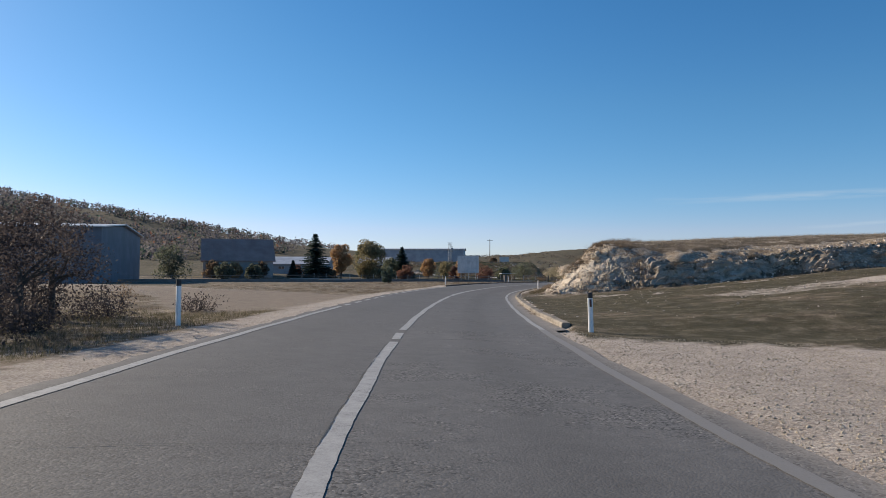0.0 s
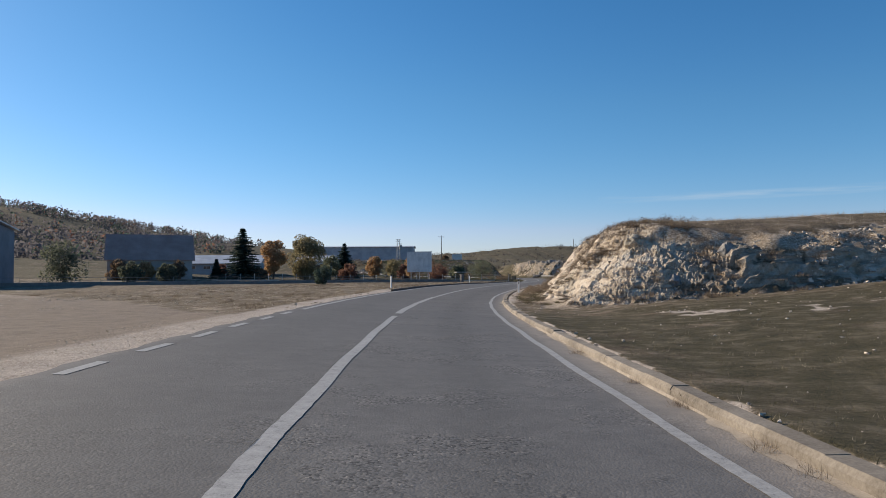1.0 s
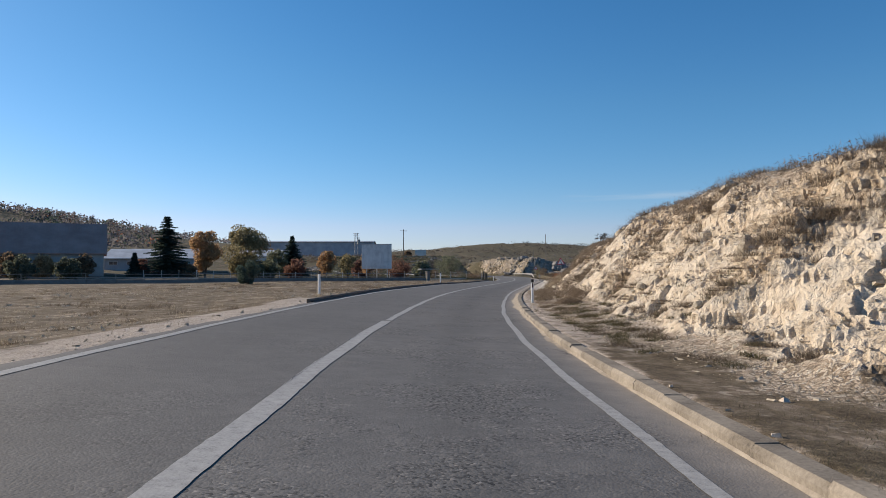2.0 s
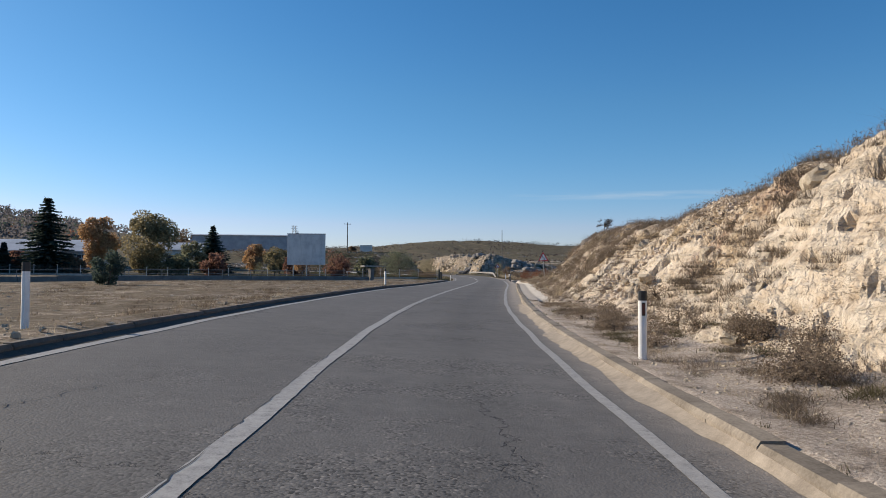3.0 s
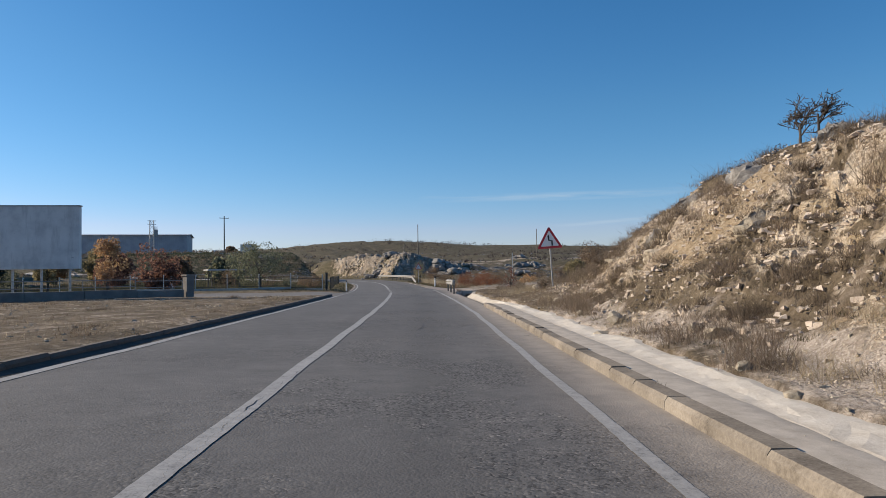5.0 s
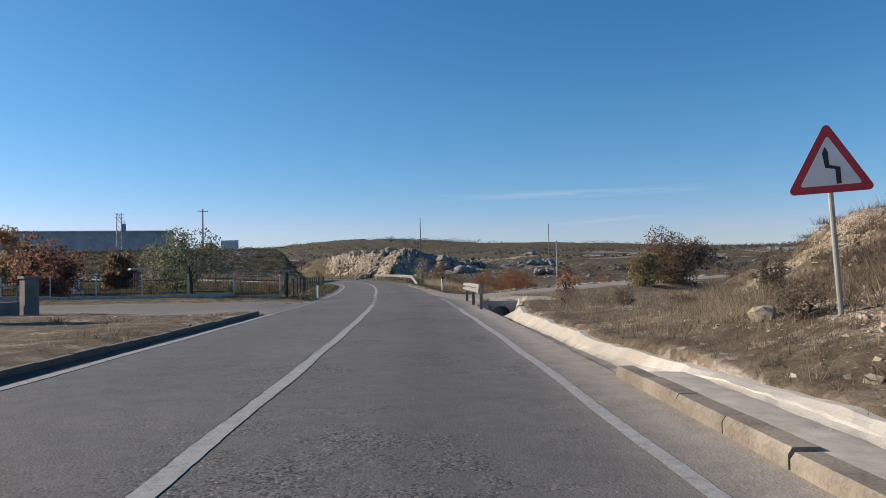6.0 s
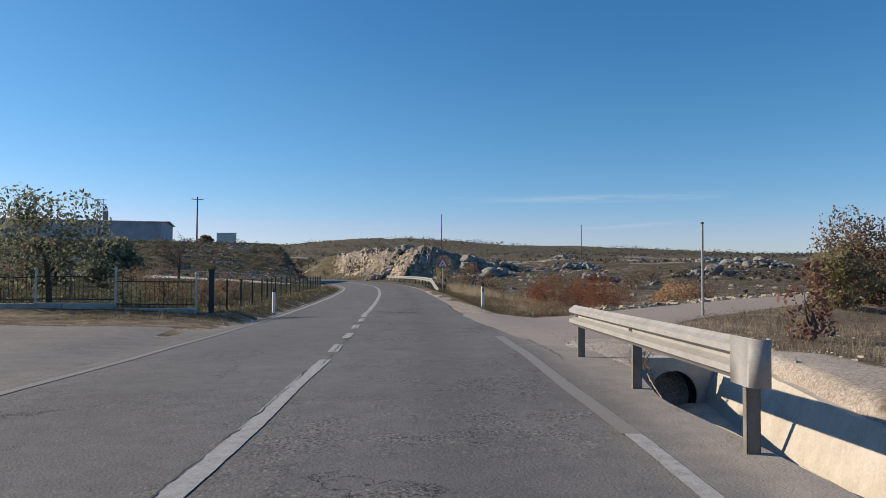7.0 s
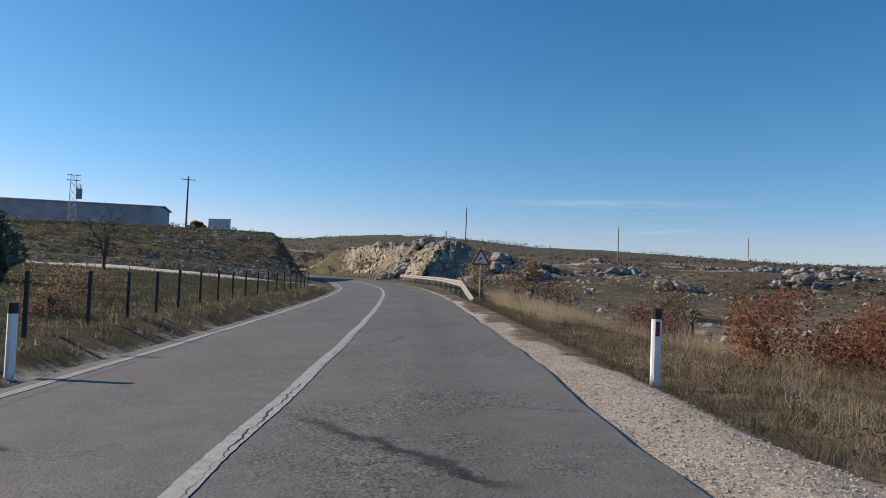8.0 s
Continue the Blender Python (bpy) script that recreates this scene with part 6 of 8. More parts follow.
# ---- trees and shrubs ----
def leaf_cloud(rng, centres, count, size, flat=0.5):
    """Many small leaves round centres of (x, y, z, r); returns vertices and faces."""
    c = np.array(centres, dtype=float)
    idx = rng.integers(0, len(c), count)
    u = rng.normal(size=(count, 3))
    u /= np.linalg.norm(u, axis=1)[:, None]
    rad = c[idx, 3] * rng.uniform(0.25, 1.0, count) ** 0.45
    p = c[idx, :3] + u * rad[:, None]
    a = rng.normal(size=(count, 3))
    a /= np.linalg.norm(a, axis=1)[:, None]
    b = np.cross(a, rng.normal(size=(count, 3)))
    b /= np.linalg.norm(b, axis=1)[:, None]
    s = size * rng.uniform(0.6, 1.4, count)[:, None]
    v = np.stack([p - a * s, p + b * s * flat, p + a * s, p - b * s * flat], 1).reshape(-1, 3)
    f = np.arange(count * 4).reshape(-1, 4)
    return v, f


def branch_mesh(bm, rng, a, b, r0, r1, level, tips, spread):
    a, b = Vector(a), Vector(b)
    mid = a.lerp(b, 0.5) + Vector(rng.normal(0, (b - a).length * 0.06, 3))
    tube(bm, a, mid, r0, (r0 + r1) / 2, 6 if level else 8, False)
    tube(bm, mid, b, (r0 + r1) / 2, r1, 6 if level else 8, False)
    tips.append((b, level))
    if level >= 3:
        return
    ln = (b - a).length
    for k in range(int(rng.integers(3, 6))):
        f = rng.uniform(0.35, 1.0)
        p = a.lerp(b, f)
        d = (b - a).normalized() + Vector(rng.normal(0, spread, 3))
        d.z = abs(d.z) * 0.7 + 0.15
        q = p + d.normalized() * ln * rng.uniform(0.4, 0.62)
        branch_mesh(bm, rng, p, q, r1 * 0.75, r1 * 0.3, level + 1, tips, spread)


def build_tree(name, x, y, height, width, leaf, label, seed, leaves=2600, size=0.16, trunk=0.25, clump=0.2, category="tree", bare=False):
    rng = np.random.default_rng(seed)
    top = thing(name, (x, y, ground_z(x, y) - 0.05), 0, label, category)
    bm = bmesh.new()
    tips = []
    branch_mesh(bm, rng, (0, 0, 0), (rng.normal(0, 0.1), rng.normal(0, 0.1), height * (0.45 if not bare else 0.55)), (height * 0.022 + 0.04) * (0.5 if bare else 1), (height * 0.012 + 0.015) * (0.5 if bare else 1), 0 if bare else 1, tips, 0.75)
    part("trunk", bm, BARK, top)
    if leaves:
        cs = []
        n = 26
        for k in range(n):
            h = rng.uniform(trunk, 1.0)
            prof = math.sin(math.pi * min(1, max(0.08, (h - trunk) / (1.05 - trunk)))) ** 0.6
            a = rng.uniform(0, 2 * math.pi)
            r = width / 2 * prof * rng.uniform(0.25, 0.85)
            cs.append((r * math.cos(a), r * math.sin(a), height * h * 0.93, width * clump * rng.uniform(0.6, 1.15)))
        v, f = leaf_cloud(rng, cs, leaves, size)
        place("crown", mesh_of("crown", v, f, [leaf]), top)
    return top


def twigs(bm, rng, a, b, r, level, height_of):
    """A branch and the ever thinner twigs that leave it."""
    tube(bm, a, b, r, r * 0.6, 5 if level else 7, False)
    if level >= 4:
        return
    ln = (b - a).length
    for k in range(int(rng.integers(4, 6)) if level < 3 else 3):
        p = a.lerp(b, rng.uniform(0.45 if level == 0 else 0.25, 1.0))
        d = (b - a).normalized() + Vector(rng.normal(0, 0.62, 3))
        d.z = d.z * 0.8 + 0.12
        twigs(bm, rng, p, p + d.normalized() * ln * rng.uniform(0.5, 0.78), max(r * 0.5, 0.004 + 0.0016 * height_of), level + 1, height_of)


def build_bare(name, x, y, height, label, seed):
    rng = np.random.default_rng(seed)
    top = thing(name, (x, y, ground_z(x, y) - 0.05), 0, label, "tree")
    bm = bmesh.new()
    twigs(bm, rng, Vector((0, 0, 0)), Vector((rng.normal(0, 0.06), rng.normal(0, 0.06), height * 0.4)), height * 0.018 + 0.008, 0, height)
    part("trunk", bm, BARK, top, "trunk with bare twigs")
    return top


def build_spruce(x, y, height, width, label, seed, low=0.06):
    rng = np.random.default_rng(seed)
    top = thing("spruce", (x, y, ground_z(x, y) - 0.05), 0, label, "tree")
    bm = bmesh.new()
    tube(bm, (0, 0, 0), (0, 0, height * 0.97), height * 0.018, 0.02, 8)
    part("trunk", bm, BARK, top)
    vs = []
    h = low
    while h < 0.985:
        reach = width / 2 * (1 - h) ** 0.85 * rng.uniform(0.8, 1.12)
        n = int(9 + 9 * (1 - h))
        for k in range(n):
            a = 2 * math.pi * (k + rng.uniform(0, 0.8)) / n
            L = reach * rng.uniform(0.55, 1.15)
            m = max(5, int(L / 0.16))
            for j in range(m):
                f = (j + 0.5) / m
                c = np.array([math.cos(a) * L * f, math.sin(a) * L * f, height * h - 0.28 * L * f + 0.12 * L * f * f])
                for q in range(5):
                    dirv = np.array([math.cos(a + rng.normal(0, 0.9)), math.sin(a + rng.normal(0, 0.9)), rng.normal(-0.25, 0.3)])
                    s = (0.22 + 0.2 * (1 - f)) * (0.6 + 0.06 * height)
                    e = c + dirv * s
                    w = np.array([-dirv[1], dirv[0], rng.normal(0, 0.4)]) * 0.17
                    vs += [c - w, e, c + w]
        h += 0.028 + 0.02 * rng.random()
    v = np.array(vs)
    place("needles", mesh_of("needles", v, np.arange(len(v)).reshape(-1, 3), [NEEDLE]), top)
    return top


build_spruce(-36.7, 149.2, 11.0, 10.5, "tall dark green spruce beside the halls", 1)
build_spruce(-19.0, 177.0, 8.6, 8.6, "dark green conifer among the trees", 2)
build_tree("young_pine", -13.1, 96.0, 2.3, 2.5, NEEDLE, "small dark pine standing alone in the field", 3, 5200, 0.075, 0.06, 0.17)
build_spruce(-41.5, 147.5, 4.2, 3.0, "young dark conifer beside the barn", 4)
build_tree("autumn_tree", -31.4, 153.5, 8.2, 5.6, LEAF_ORANGE, "orange-leaved autumn birch beside the spruce", 11, 8500, 0.19)
build_tree("autumn_tree", -25.5, 158.0, 9.0, 8.4, LEAF_YELLOW, "broad yellow-green autumn willow", 12, 13000, 0.2, 0.12)
build_tree("autumn_tree", -12.0, 180.0, 5.5, 4.5, LEAF_ORANGE, "small orange autumn tree", 13, 4200, 0.2)
build_tree("autumn_tree", -7.5, 182.0, 5.0, 4.0, LEAF_YELLOW, "small yellow autumn tree", 14, 4000, 0.2)
build_tree("apple_tree", 11.7, 142.8, 3.9, 5.6, LEAF_GREEN, "sparse green apple tree behind the iron fence", 15, 4200, 0.08, 0.22, 0.16)
build_tree("russet_bush", 3.2, 147.4, 3.9, 4.4, LEAF_RED, "russet-leaved bush behind the iron fence", 16, 3600, 0.13, 0.05)
build_tree("autumn_tree", -2.5, 158.0, 5.0, 3.6, LEAF_ORANGE, "small orange tree behind the fence", 17, 2400, 0.14)
build_tree("autumn_tree", -6.0, 150.0, 4.4, 3.2, LEAF_YELLOW, "small yellow tree behind the fence", 18, 2200, 0.14)
build_tree("hedge_bush", 41.4, 138.8, 2.9, 6.0, LEAF_BROWN, "large brown and green hedge bush beside the side road", 19, 12000, 0.07, 0.02, 0.18, "bush")
build_tree("hedge_bush", 37.8, 136.4, 1.9, 2.6, LEAF_YELLOW, "yellow-green bush beside the side road", 20, 2600, 0.09, 0.02, 0.2, "bush")
build_bare("bare_tree", 11.8, 180.0, 6.4, "bare leafless tree on the bank", 21)
build_bare("bare_shrub", 33.6, 241.0, 3.4, "bare grey shrub on top of the knoll", 24)
build_bare("bare_shrub", 35.4, 242.5, 3.0, "bare grey shrub on top of the knoll", 25)
build_bare("bare_shrub", 29.8, 246.0, 2.6, "bare grey shrub beside the knoll", 26)
build_bare("bare_tree", 26.6, 268.0, 5.0, "dark bare tree beyond the bend", 27)
build_bare("bare_tree", 28.4, 271.0, 4.4, "dark bare tree beyond the bend", 28)
build_bare("bare_tree", 22.3, 93.8, 1.5, "small bare tree on the rocks", 22)
build_bare("bare_tree", 22.9, 95.0, 1.7, "small bare tree on the rocks", 23)


# ---- walls and fences on the far side of the side road ----
def poly_points(pts, step):
    pts = np.array(pts, float)
    u = np.concatenate([[0], np.cumsum(np.linalg.norm(np.diff(pts, axis=0), axis=1))])
    n = max(2, int(round(u[-1] / step)) + 1)
    uu = np.linspace(0, u[-1], n)
    return np.stack([np.interp(uu, u, pts[:, 0]), np.interp(uu, u, pts[:, 1])], 1)


def low_wall(pts, height, thick, label, rail):
    top = tagged(new("boundary_wall"), label, "wall", kind="structure")
    p = poly_points(pts, 3.0)
    for a, b in zip(p[:-1], p[1:]):
        L = float(np.hypot(*(b - a)))
        yaw = math.degrees(math.atan2(b[1] - a[1], b[0] - a[0]))
        z = min(ground_z(*a), ground_z(*b))
        m = pose(a[0], a[1], z, 0, 0, yaw)
        bm = bmesh.new()
        box(bm, 0.01, -thick / 2, -0.3, L - 0.01, thick / 2, height, 0.015)
        bmesh.ops.transform(bm, matrix=m, verts=bm.verts)
        part("wall_panel", bm, CONCRETE_DARK, top)
        if rail:
            bm = bmesh.new()
            tube(bm, (0.05, 0, height - 0.02), (0.05, 0, height + rail), 0.03, 0.03, 8)
            bmesh.ops.transform(bm, matrix=m, verts=bm.verts)
            part("rail_post", bm, RAIL_DULL, top)
            for k in (0.3, 0.95):
                bm = bmesh.new()
                tube(bm, (0.05, 0, height + rail * k), (L + 0.05, 0, height + rail * k), 0.022, 0.022, 6)
                bmesh.ops.transform(bm, matrix=m, verts=bm.verts)
                part("rail", bm, RAIL_DULL, top)
    return top


CONCRETE_DARK = plain("weathered_concrete", (0.12, 0.11, 0.104), (0.22, 0.205, 0.19), 1.5, 0.92, 0, 0.4, 0.02, 30)
RAIL_DULL = plain("dull_painted_tube", (0.14, 0.14, 0.14), (0.26, 0.26, 0.255), 5.0, 0.7, 0, 0.2, 0.004, 50)
low_wall(SOUTH_WALL, 0.5, 0.25, "low weathered concrete boundary wall with a dull grey tube railing", 0.6)
pier = thing("gate_pier", (6.9, 128.4, ground_z(6.9, 128.4)), 35, "weathered concrete gate pier at the wall's end", "pier", kind="structure")
part("shaft", box(bmesh.new(), -0.25, -0.25, -0.3, 0.25, 0.25, 1.35, 0.02), CONCRETE_DARK, pier)
part("cap", box(bmesh.new(), -0.31, -0.31, 1.35, 0.31, 0.31, 1.45, 0.02), CONCRETE_DARK, pier)

NORTH = [(16.6, 140.2), (12.0, 141.6), (3.0, 144.2), (-16.0, 144.6), (-40.0, 139.0)]


def iron_fence(pts):
    top = tagged(new("iron_fence"), "dark iron bar fence with pale round posts on a low kerb", "fence")
    p = poly_points(pts, 2.6)
    for a, b in zip(p[:-1], p[1:]):
        L = float(np.hypot(*(b - a)))
        yaw = math.degrees(math.atan2(b[1] - a[1], b[0] - a[0]))
        z = min(ground_z(*a), ground_z(*b)) + 0.02
        m = pose(a[0], a[1], z, 0, 0, yaw)
        bm = bmesh.new()
        box(bm, 0.0, -0.1, -0.4, L, 0.1, 0.16, 0.015)
        bmesh.ops.transform(bm, matrix=m, verts=bm.verts)
        part("kerb_block", bm, CONCRETE, top)
        bm = bmesh.new()
        tube(bm, (0, 0, 0.1), (0, 0, 1.22), 0.035, 0.035, 8)
        bmesh.ops.create_uvsphere(bm, u_segments=8, v_segments=6, radius=0.06, matrix=Matrix.Translation((0, 0, 1.26)))
        bmesh.ops.transform(bm, matrix=m, verts=bm.verts)
        part("post", bm, FENCE_WHITE, top)
        for k in (0.28, 1.0):
            bm = bmesh.new()
            box(bm, 0.03, -0.015, k - 0.02, L - 0.03, 0.015, k + 0.02)
            bmesh.ops.transform(bm, matrix=m, verts=bm.verts)
            part("rail", bm, IRON, top)
        for j in range(1, int(L / 0.15)):
            bm = bmesh.new()
            tube(bm, (j * 0.15, 0, 0.22), (j * 0.15, 0, 1.1), 0.009, 0.009, 4)
            bmesh.ops.transform(bm, matrix=m, verts=bm.verts)
            part("bar", bm, IRON, top)
    return top


iron_fence(NORTH)


def mesh_fence():
    top = tagged(new("wire_fence"), "dark square posts with wire mesh along the road verge", "fence")
    ts = np.arange(141.0, 186, 2.3)
    prev = None
    for t in ts:
        p = on_road(float(t), float(np.interp(t, [141, 148, 155, 163, 186], [-4.9, -5.05, -5.6, -5.7, -5.2])))
        z = ground_z(p.x, p.y)
        bm = bmesh.new()
        box(bm, p.x - 0.032, p.y - 0.032, z - 0.3, p.x + 0.032, p.y + 0.032, z + 1.08, 0.006)
        part("post", bm, IRON, top)
        q = Vector((p.x, p.y, z))
        if prev is not None:
            bm = bmesh.new()
            for k in range(7):
                h = Vector((0, 0, 0.07 + 0.155 * k))
                tube(bm, prev + h, q + h, 0.004, 0.004, 3, False)
            n = 14
            for k in range(1, n):
                a = prev.lerp(q, k / n)
                tube(bm, a + Vector((0, 0, 0.05)), a + Vector((0, 0, 1.0)), 0.003, 0.003, 3, False)
            part("mesh_panel", bm, IRON, top)
        prev = q
    return top


mesh_fence()


def path_railing(pts):
    top = tagged(new("path_railing"), "low pale tube railing along the concrete path", "railing")
    p = poly_points(pts, 2.4)
    for a, b in zip(p[:-1], p[1:]):
        za, zb = ground_z(*a), ground_z(*b)
        part("post", tube(bmesh.new(), (a[0], a[1], za - 0.2), (a[0], a[1], za + 0.95), 0.035, 0.035, 6), STEEL, top)
        part("rail", tube(bmesh.new(), (a[0], a[1], za + 0.9), (b[0], b[1], zb + 0.9), 0.025, 0.025, 5), STEEL, top)
    return top


path_railing([(21.0, 192.0), (11.4, 196.2), (0.4, 202.2), (-12.0, 207.2)])
corner = thing("fence_corner_post", (17.0, 140.9, ground_z(17.0, 140.9)), 20, "thick dark iron corner post of the fence", "post")
part("shaft", box(bmesh.new(), -0.09, -0.09, -0.3, 0.09, 0.09, 1.4, 0.01), IRON, corner)
part("cap", box(bmesh.new(), -0.11, -0.11, 1.4, 0.11, 0.11, 1.45, 0.01), IRON, corner)


def garden_pillar(x, y):
    z = ground_z(x, y)
    top = thing("stone_pedestal", (x, y, z), 15, "small white stone pedestal in the garden", "pedestal")
    part("base", box(bmesh.new(), -0.5, -0.5, -0.2, 0.5, 0.5, 0.35, 0.03), WALL_WHITE, top)
    part("shaft", box(bmesh.new(), -0.32, -0.32, 0.35, 0.32, 0.32, 1.4, 0.03), WALL_WHITE, top)
    part("cap", box(bmesh.new(), -0.42, -0.42, 1.4, 0.42, 0.42, 1.55, 0.03), WALL_WHITE, top)


garden_pillar(3.6, 152.2)


def shed(x, y, yaw):
    z = ground_z(x, y)
    top = thing("garden_shelter", (x, y, z), yaw, "low open shelter with a pale flat roof", "shelter")
    for px in (-1.3, 1.3):
        for py in (-0.9, 0.9):
            part("post", tube(bmesh.new(), (px, py, -0.2), (px, py, 1.75), 0.05, 0.05, 8), WOOD_POLE, top)
    part("roof", box(bmesh.new(), -1.7, -1.3, 1.75, 1.7, 1.3, 1.88, 0.02), ROOF_PALE, top)


shed(8.6, 153.0, 12)


# ---- rocks ----
def rock_mesh(seed, material_, flat=0.7, sub=2):
    """A broken stone: a ball cut by many planes, with a little grain."""
    rng = np.random.default_rng(seed)
    bm = bmesh.new()
    bmesh.ops.create_icosphere(bm, subdivisions=sub, radius=1.0)
    v = np.array([p.co for p in bm.verts])
    for k in range(11):
        n = rng.normal(size=3)
        n /= np.linalg.norm(n)
        h = rng.uniform(0.45, 0.85)
        over = np.maximum(v @ n - h, 0)
        v = v - over[:, None] * n[None, :]
    v *= np.array([1.0, rng.uniform(0.65, 1.0), flat * rng.uniform(0.7, 1.1)])
    v += 0.05 * rng.normal(size=v.shape)
    for p, c in zip(bm.verts, v):
        p.co = c
    me = bpy.data.meshes.new("stone")
    bm.to_mesh(me)
    bm.free()
    me.materials.append(material_)
    return me


def stone_arrays(sub=1, seeds=8):
    out = []
    for k in range(seeds):
        me = rock_mesh(500 + k, ROCK, 0.75, sub)
        v = np.array([p.co for p in me.vertices])
        f = np.array([list(p.vertices) for p in me.polygons])
        out.append((v, f))
        bpy.data.meshes.remove(me)
    return out


SMALL = stone_arrays(1)
PEBBLE = [(np.array([(1, 0, 0), (-1, 0, 0), (0, 1, 0), (0, -1, 0), (0, 0, .7), (0, 0, -.7)], float) * s, np.array([(0, 2, 4), (2, 1, 4), (1, 3, 4), (3, 0, 4), (2, 0, 5), (1, 2, 5), (3, 1, 5), (0, 3, 5)]))
          for s in ((1, .8, 1), (1, .6, .8), (.8, 1, .9))]


def chip_arrays():
    out = []
    for k in range(6):
        r = np.random.default_rng(800 + k)
        c = 0.8 * np.array([(x, y, z) for x in (-1, 1) for y in (-1, 1) for z in (-1, 1)], float) * np.array([1.0, 0.75, 0.5]) + r.normal(0, 0.24, (8, 3))
        out.append((c, np.array([(0, 1, 3), (0, 3, 2), (4, 7, 5), (4, 6, 7), (0, 4, 5), (0, 5, 1), (2, 3, 7), (2, 7, 6), (0, 2, 6), (0, 6, 4), (1, 5, 7), (1, 7, 3)])))
    return out


CHIP = chip_arrays()
ROCK_PINK = plain("pink_limestone", (0.40, 0.32, 0.25), (0.68, 0.585, 0.49), 3.0, 0.92, 0, 0.8, 0.05, 25)
ROCK_OCHRE = plain("ochre_limestone", (0.30, 0.23, 0.14), (0.54, 0.45, 0.31), 3.0, 0.92, 0, 0.8, 0.05, 25)


def scatter_mesh(shapes, places, sizes, seed):
    """One mesh of many stones: places (n, 3), sizes (n,)."""
    rng = np.random.default_rng(seed)
    vs, fs, base = [], [], 0
    for p, s in zip(places, sizes):
        v, f = shapes[int(rng.integers(0, len(shapes)))]
        a, b, c = rng.uniform(0, 6.283, 3)
        b *= 0.25
        ca, sa, cb, sb = math.cos(a), math.sin(a), math.cos(b), math.sin(b)
        R = np.array([[ca, -sa, 0], [sa, ca, 0], [0, 0, 1]]) @ np.array([[1, 0, 0], [0, cb, -sb], [0, sb, cb]])
        w = (v * s * np.array([1, rng.uniform(0.7, 1.1), rng.uniform(0.6, 1.0)])) @ R.T + p
        vs.append(w)
        fs.append(f + base)
        base += len(v)
    return np.concatenate(vs), np.concatenate(fs)


def sample(rng, n, t0, t1, d0, d1, keep=None):
    """Random places by the road's line: x, y, z, d, t of those that keep() accepts."""
    t = rng.uniform(t0, t1, n)
    d = rng.uniform(d0, d1, n)
    k = (t + 80) * 4
    x = np.interp(k, np.arange(len(LINE)), LINE[:, 0]) + np.interp(k, np.arange(len(LINE)), NRM[:, 0]) * d
    y = np.interp(k, np.arange(len(LINE)), LINE[:, 1]) + np.interp(k, np.arange(len(LINE)), NRM[:, 1]) * d
    g = ground_parts(x, y)
    if keep is not None:
        m = keep(x, y, d, t, g)
        x, y, d, t = x[m], y[m], d[m], t[m]
        g = [a[m] for a in g]
    return x, y, g[0], d, t, g


def stuff(name, v, f, mat, label, category):
    return tagged(new(name, mesh_of(name, v, f, [mat])), label, category, kind="stuff")


rng = np.random.default_rng(40)
# pebbles on the gravel beside the road
for n, t0, t1, d0, d1, s0, s1 in ((9000, -14, 3, 3.25, 8.5, 0.008, 0.024), (11000, 134, 152, 2.9, 4.7, 0.006, 0.017), (2600, 36, 78, 4.1, 6.8, 0.010, 0.035), (1500, -12, 40, -6.0, -3.3, 0.008, 0.022), (1500, 76, 106, 4.1, 4.8, 0.006, 0.016), (4200, 125.5, 140, 3.9, 9.0, 0.006, 0.02)):
    x, y, z, d, t, g = sample(rng, n, t0, t1, d0, d1, lambda x, y, d, t, g: (g[2] > 0.3) | ((t > 125.5) & (t < 134) & (rng.random(len(x)) < 0.5)))
    v, f = scatter_mesh(PEBBLE, np.stack([x, y, z + 0.004 + 0.016 * ((t > 125) & (t < 133.9))], 1), rng.uniform(s0, s1, len(x)) * rng.uniform(0.5, 1.3, len(x)), 1)
    stuff("gravel", v, f, ROCK, "loose pale limestone gravel beside the road", "gravel")
# broken stones below and on the cutting
x, y, z, d, t, g = sample(rng, 5000, 31, 118, 4.6, 10, lambda x, y, d, t, g: (g[6] > -1.9) & (g[6] < 3.6))
size = 0.014 + 0.06 * rng.random(len(x)) ** 5
v, f = scatter_mesh(CHIP, np.stack([x, y, z - 0.3 * size], 1), size, 2)
stuff("rubble", v, f, ROCK, "broken pale limestone rubble below the rock cutting", "stones")
x, y, z, d, t, g = sample(rng, 2600, 20, 36, 8, 40, lambda x, y, d, t, g: (g[6] > -1.0) & (g[6] < 3.0))
v, f = scatter_mesh(CHIP, np.stack([x, y, z - 0.02], 1), 0.03 + 0.11 * rng.random(len(x)) ** 3, 3)
stuff("rubble", v, f, ROCK_GREY, "grey limestone rubble on the front of the mound", "stones")
x, y, z, d, t, g = sample(rng, 5200, 22, 40, 15, 40, lambda x, y, d, t, g: (g[6] > -0.4) & (g[6] < 3.4))
v, f = scatter_mesh(CHIP, np.stack([x, y, z + 0.02], 1), 0.03 + 0.13 * rng.random(len(x)) ** 3, 20)
stuff("rubble", v, f, ROCK_PINK, "brown-pink broken stones on the front of the mound", "stones")
x, y, z, d, t, g = sample(rng, 2600, 3, 32, 3.85, 20, lambda x, y, d, t, g: (g[2] > 0.3) | (rng.random(len(x)) < 0.10))
v, f = scatter_mesh(CHIP, np.stack([x, y, z + 0.012], 1), 0.010 + 0.035 * rng.random(len(x)) ** 3, 21)
stuff("verge_stones", v, f, ROCK_PINK, "small white stones lying on the grass verge", "stones")
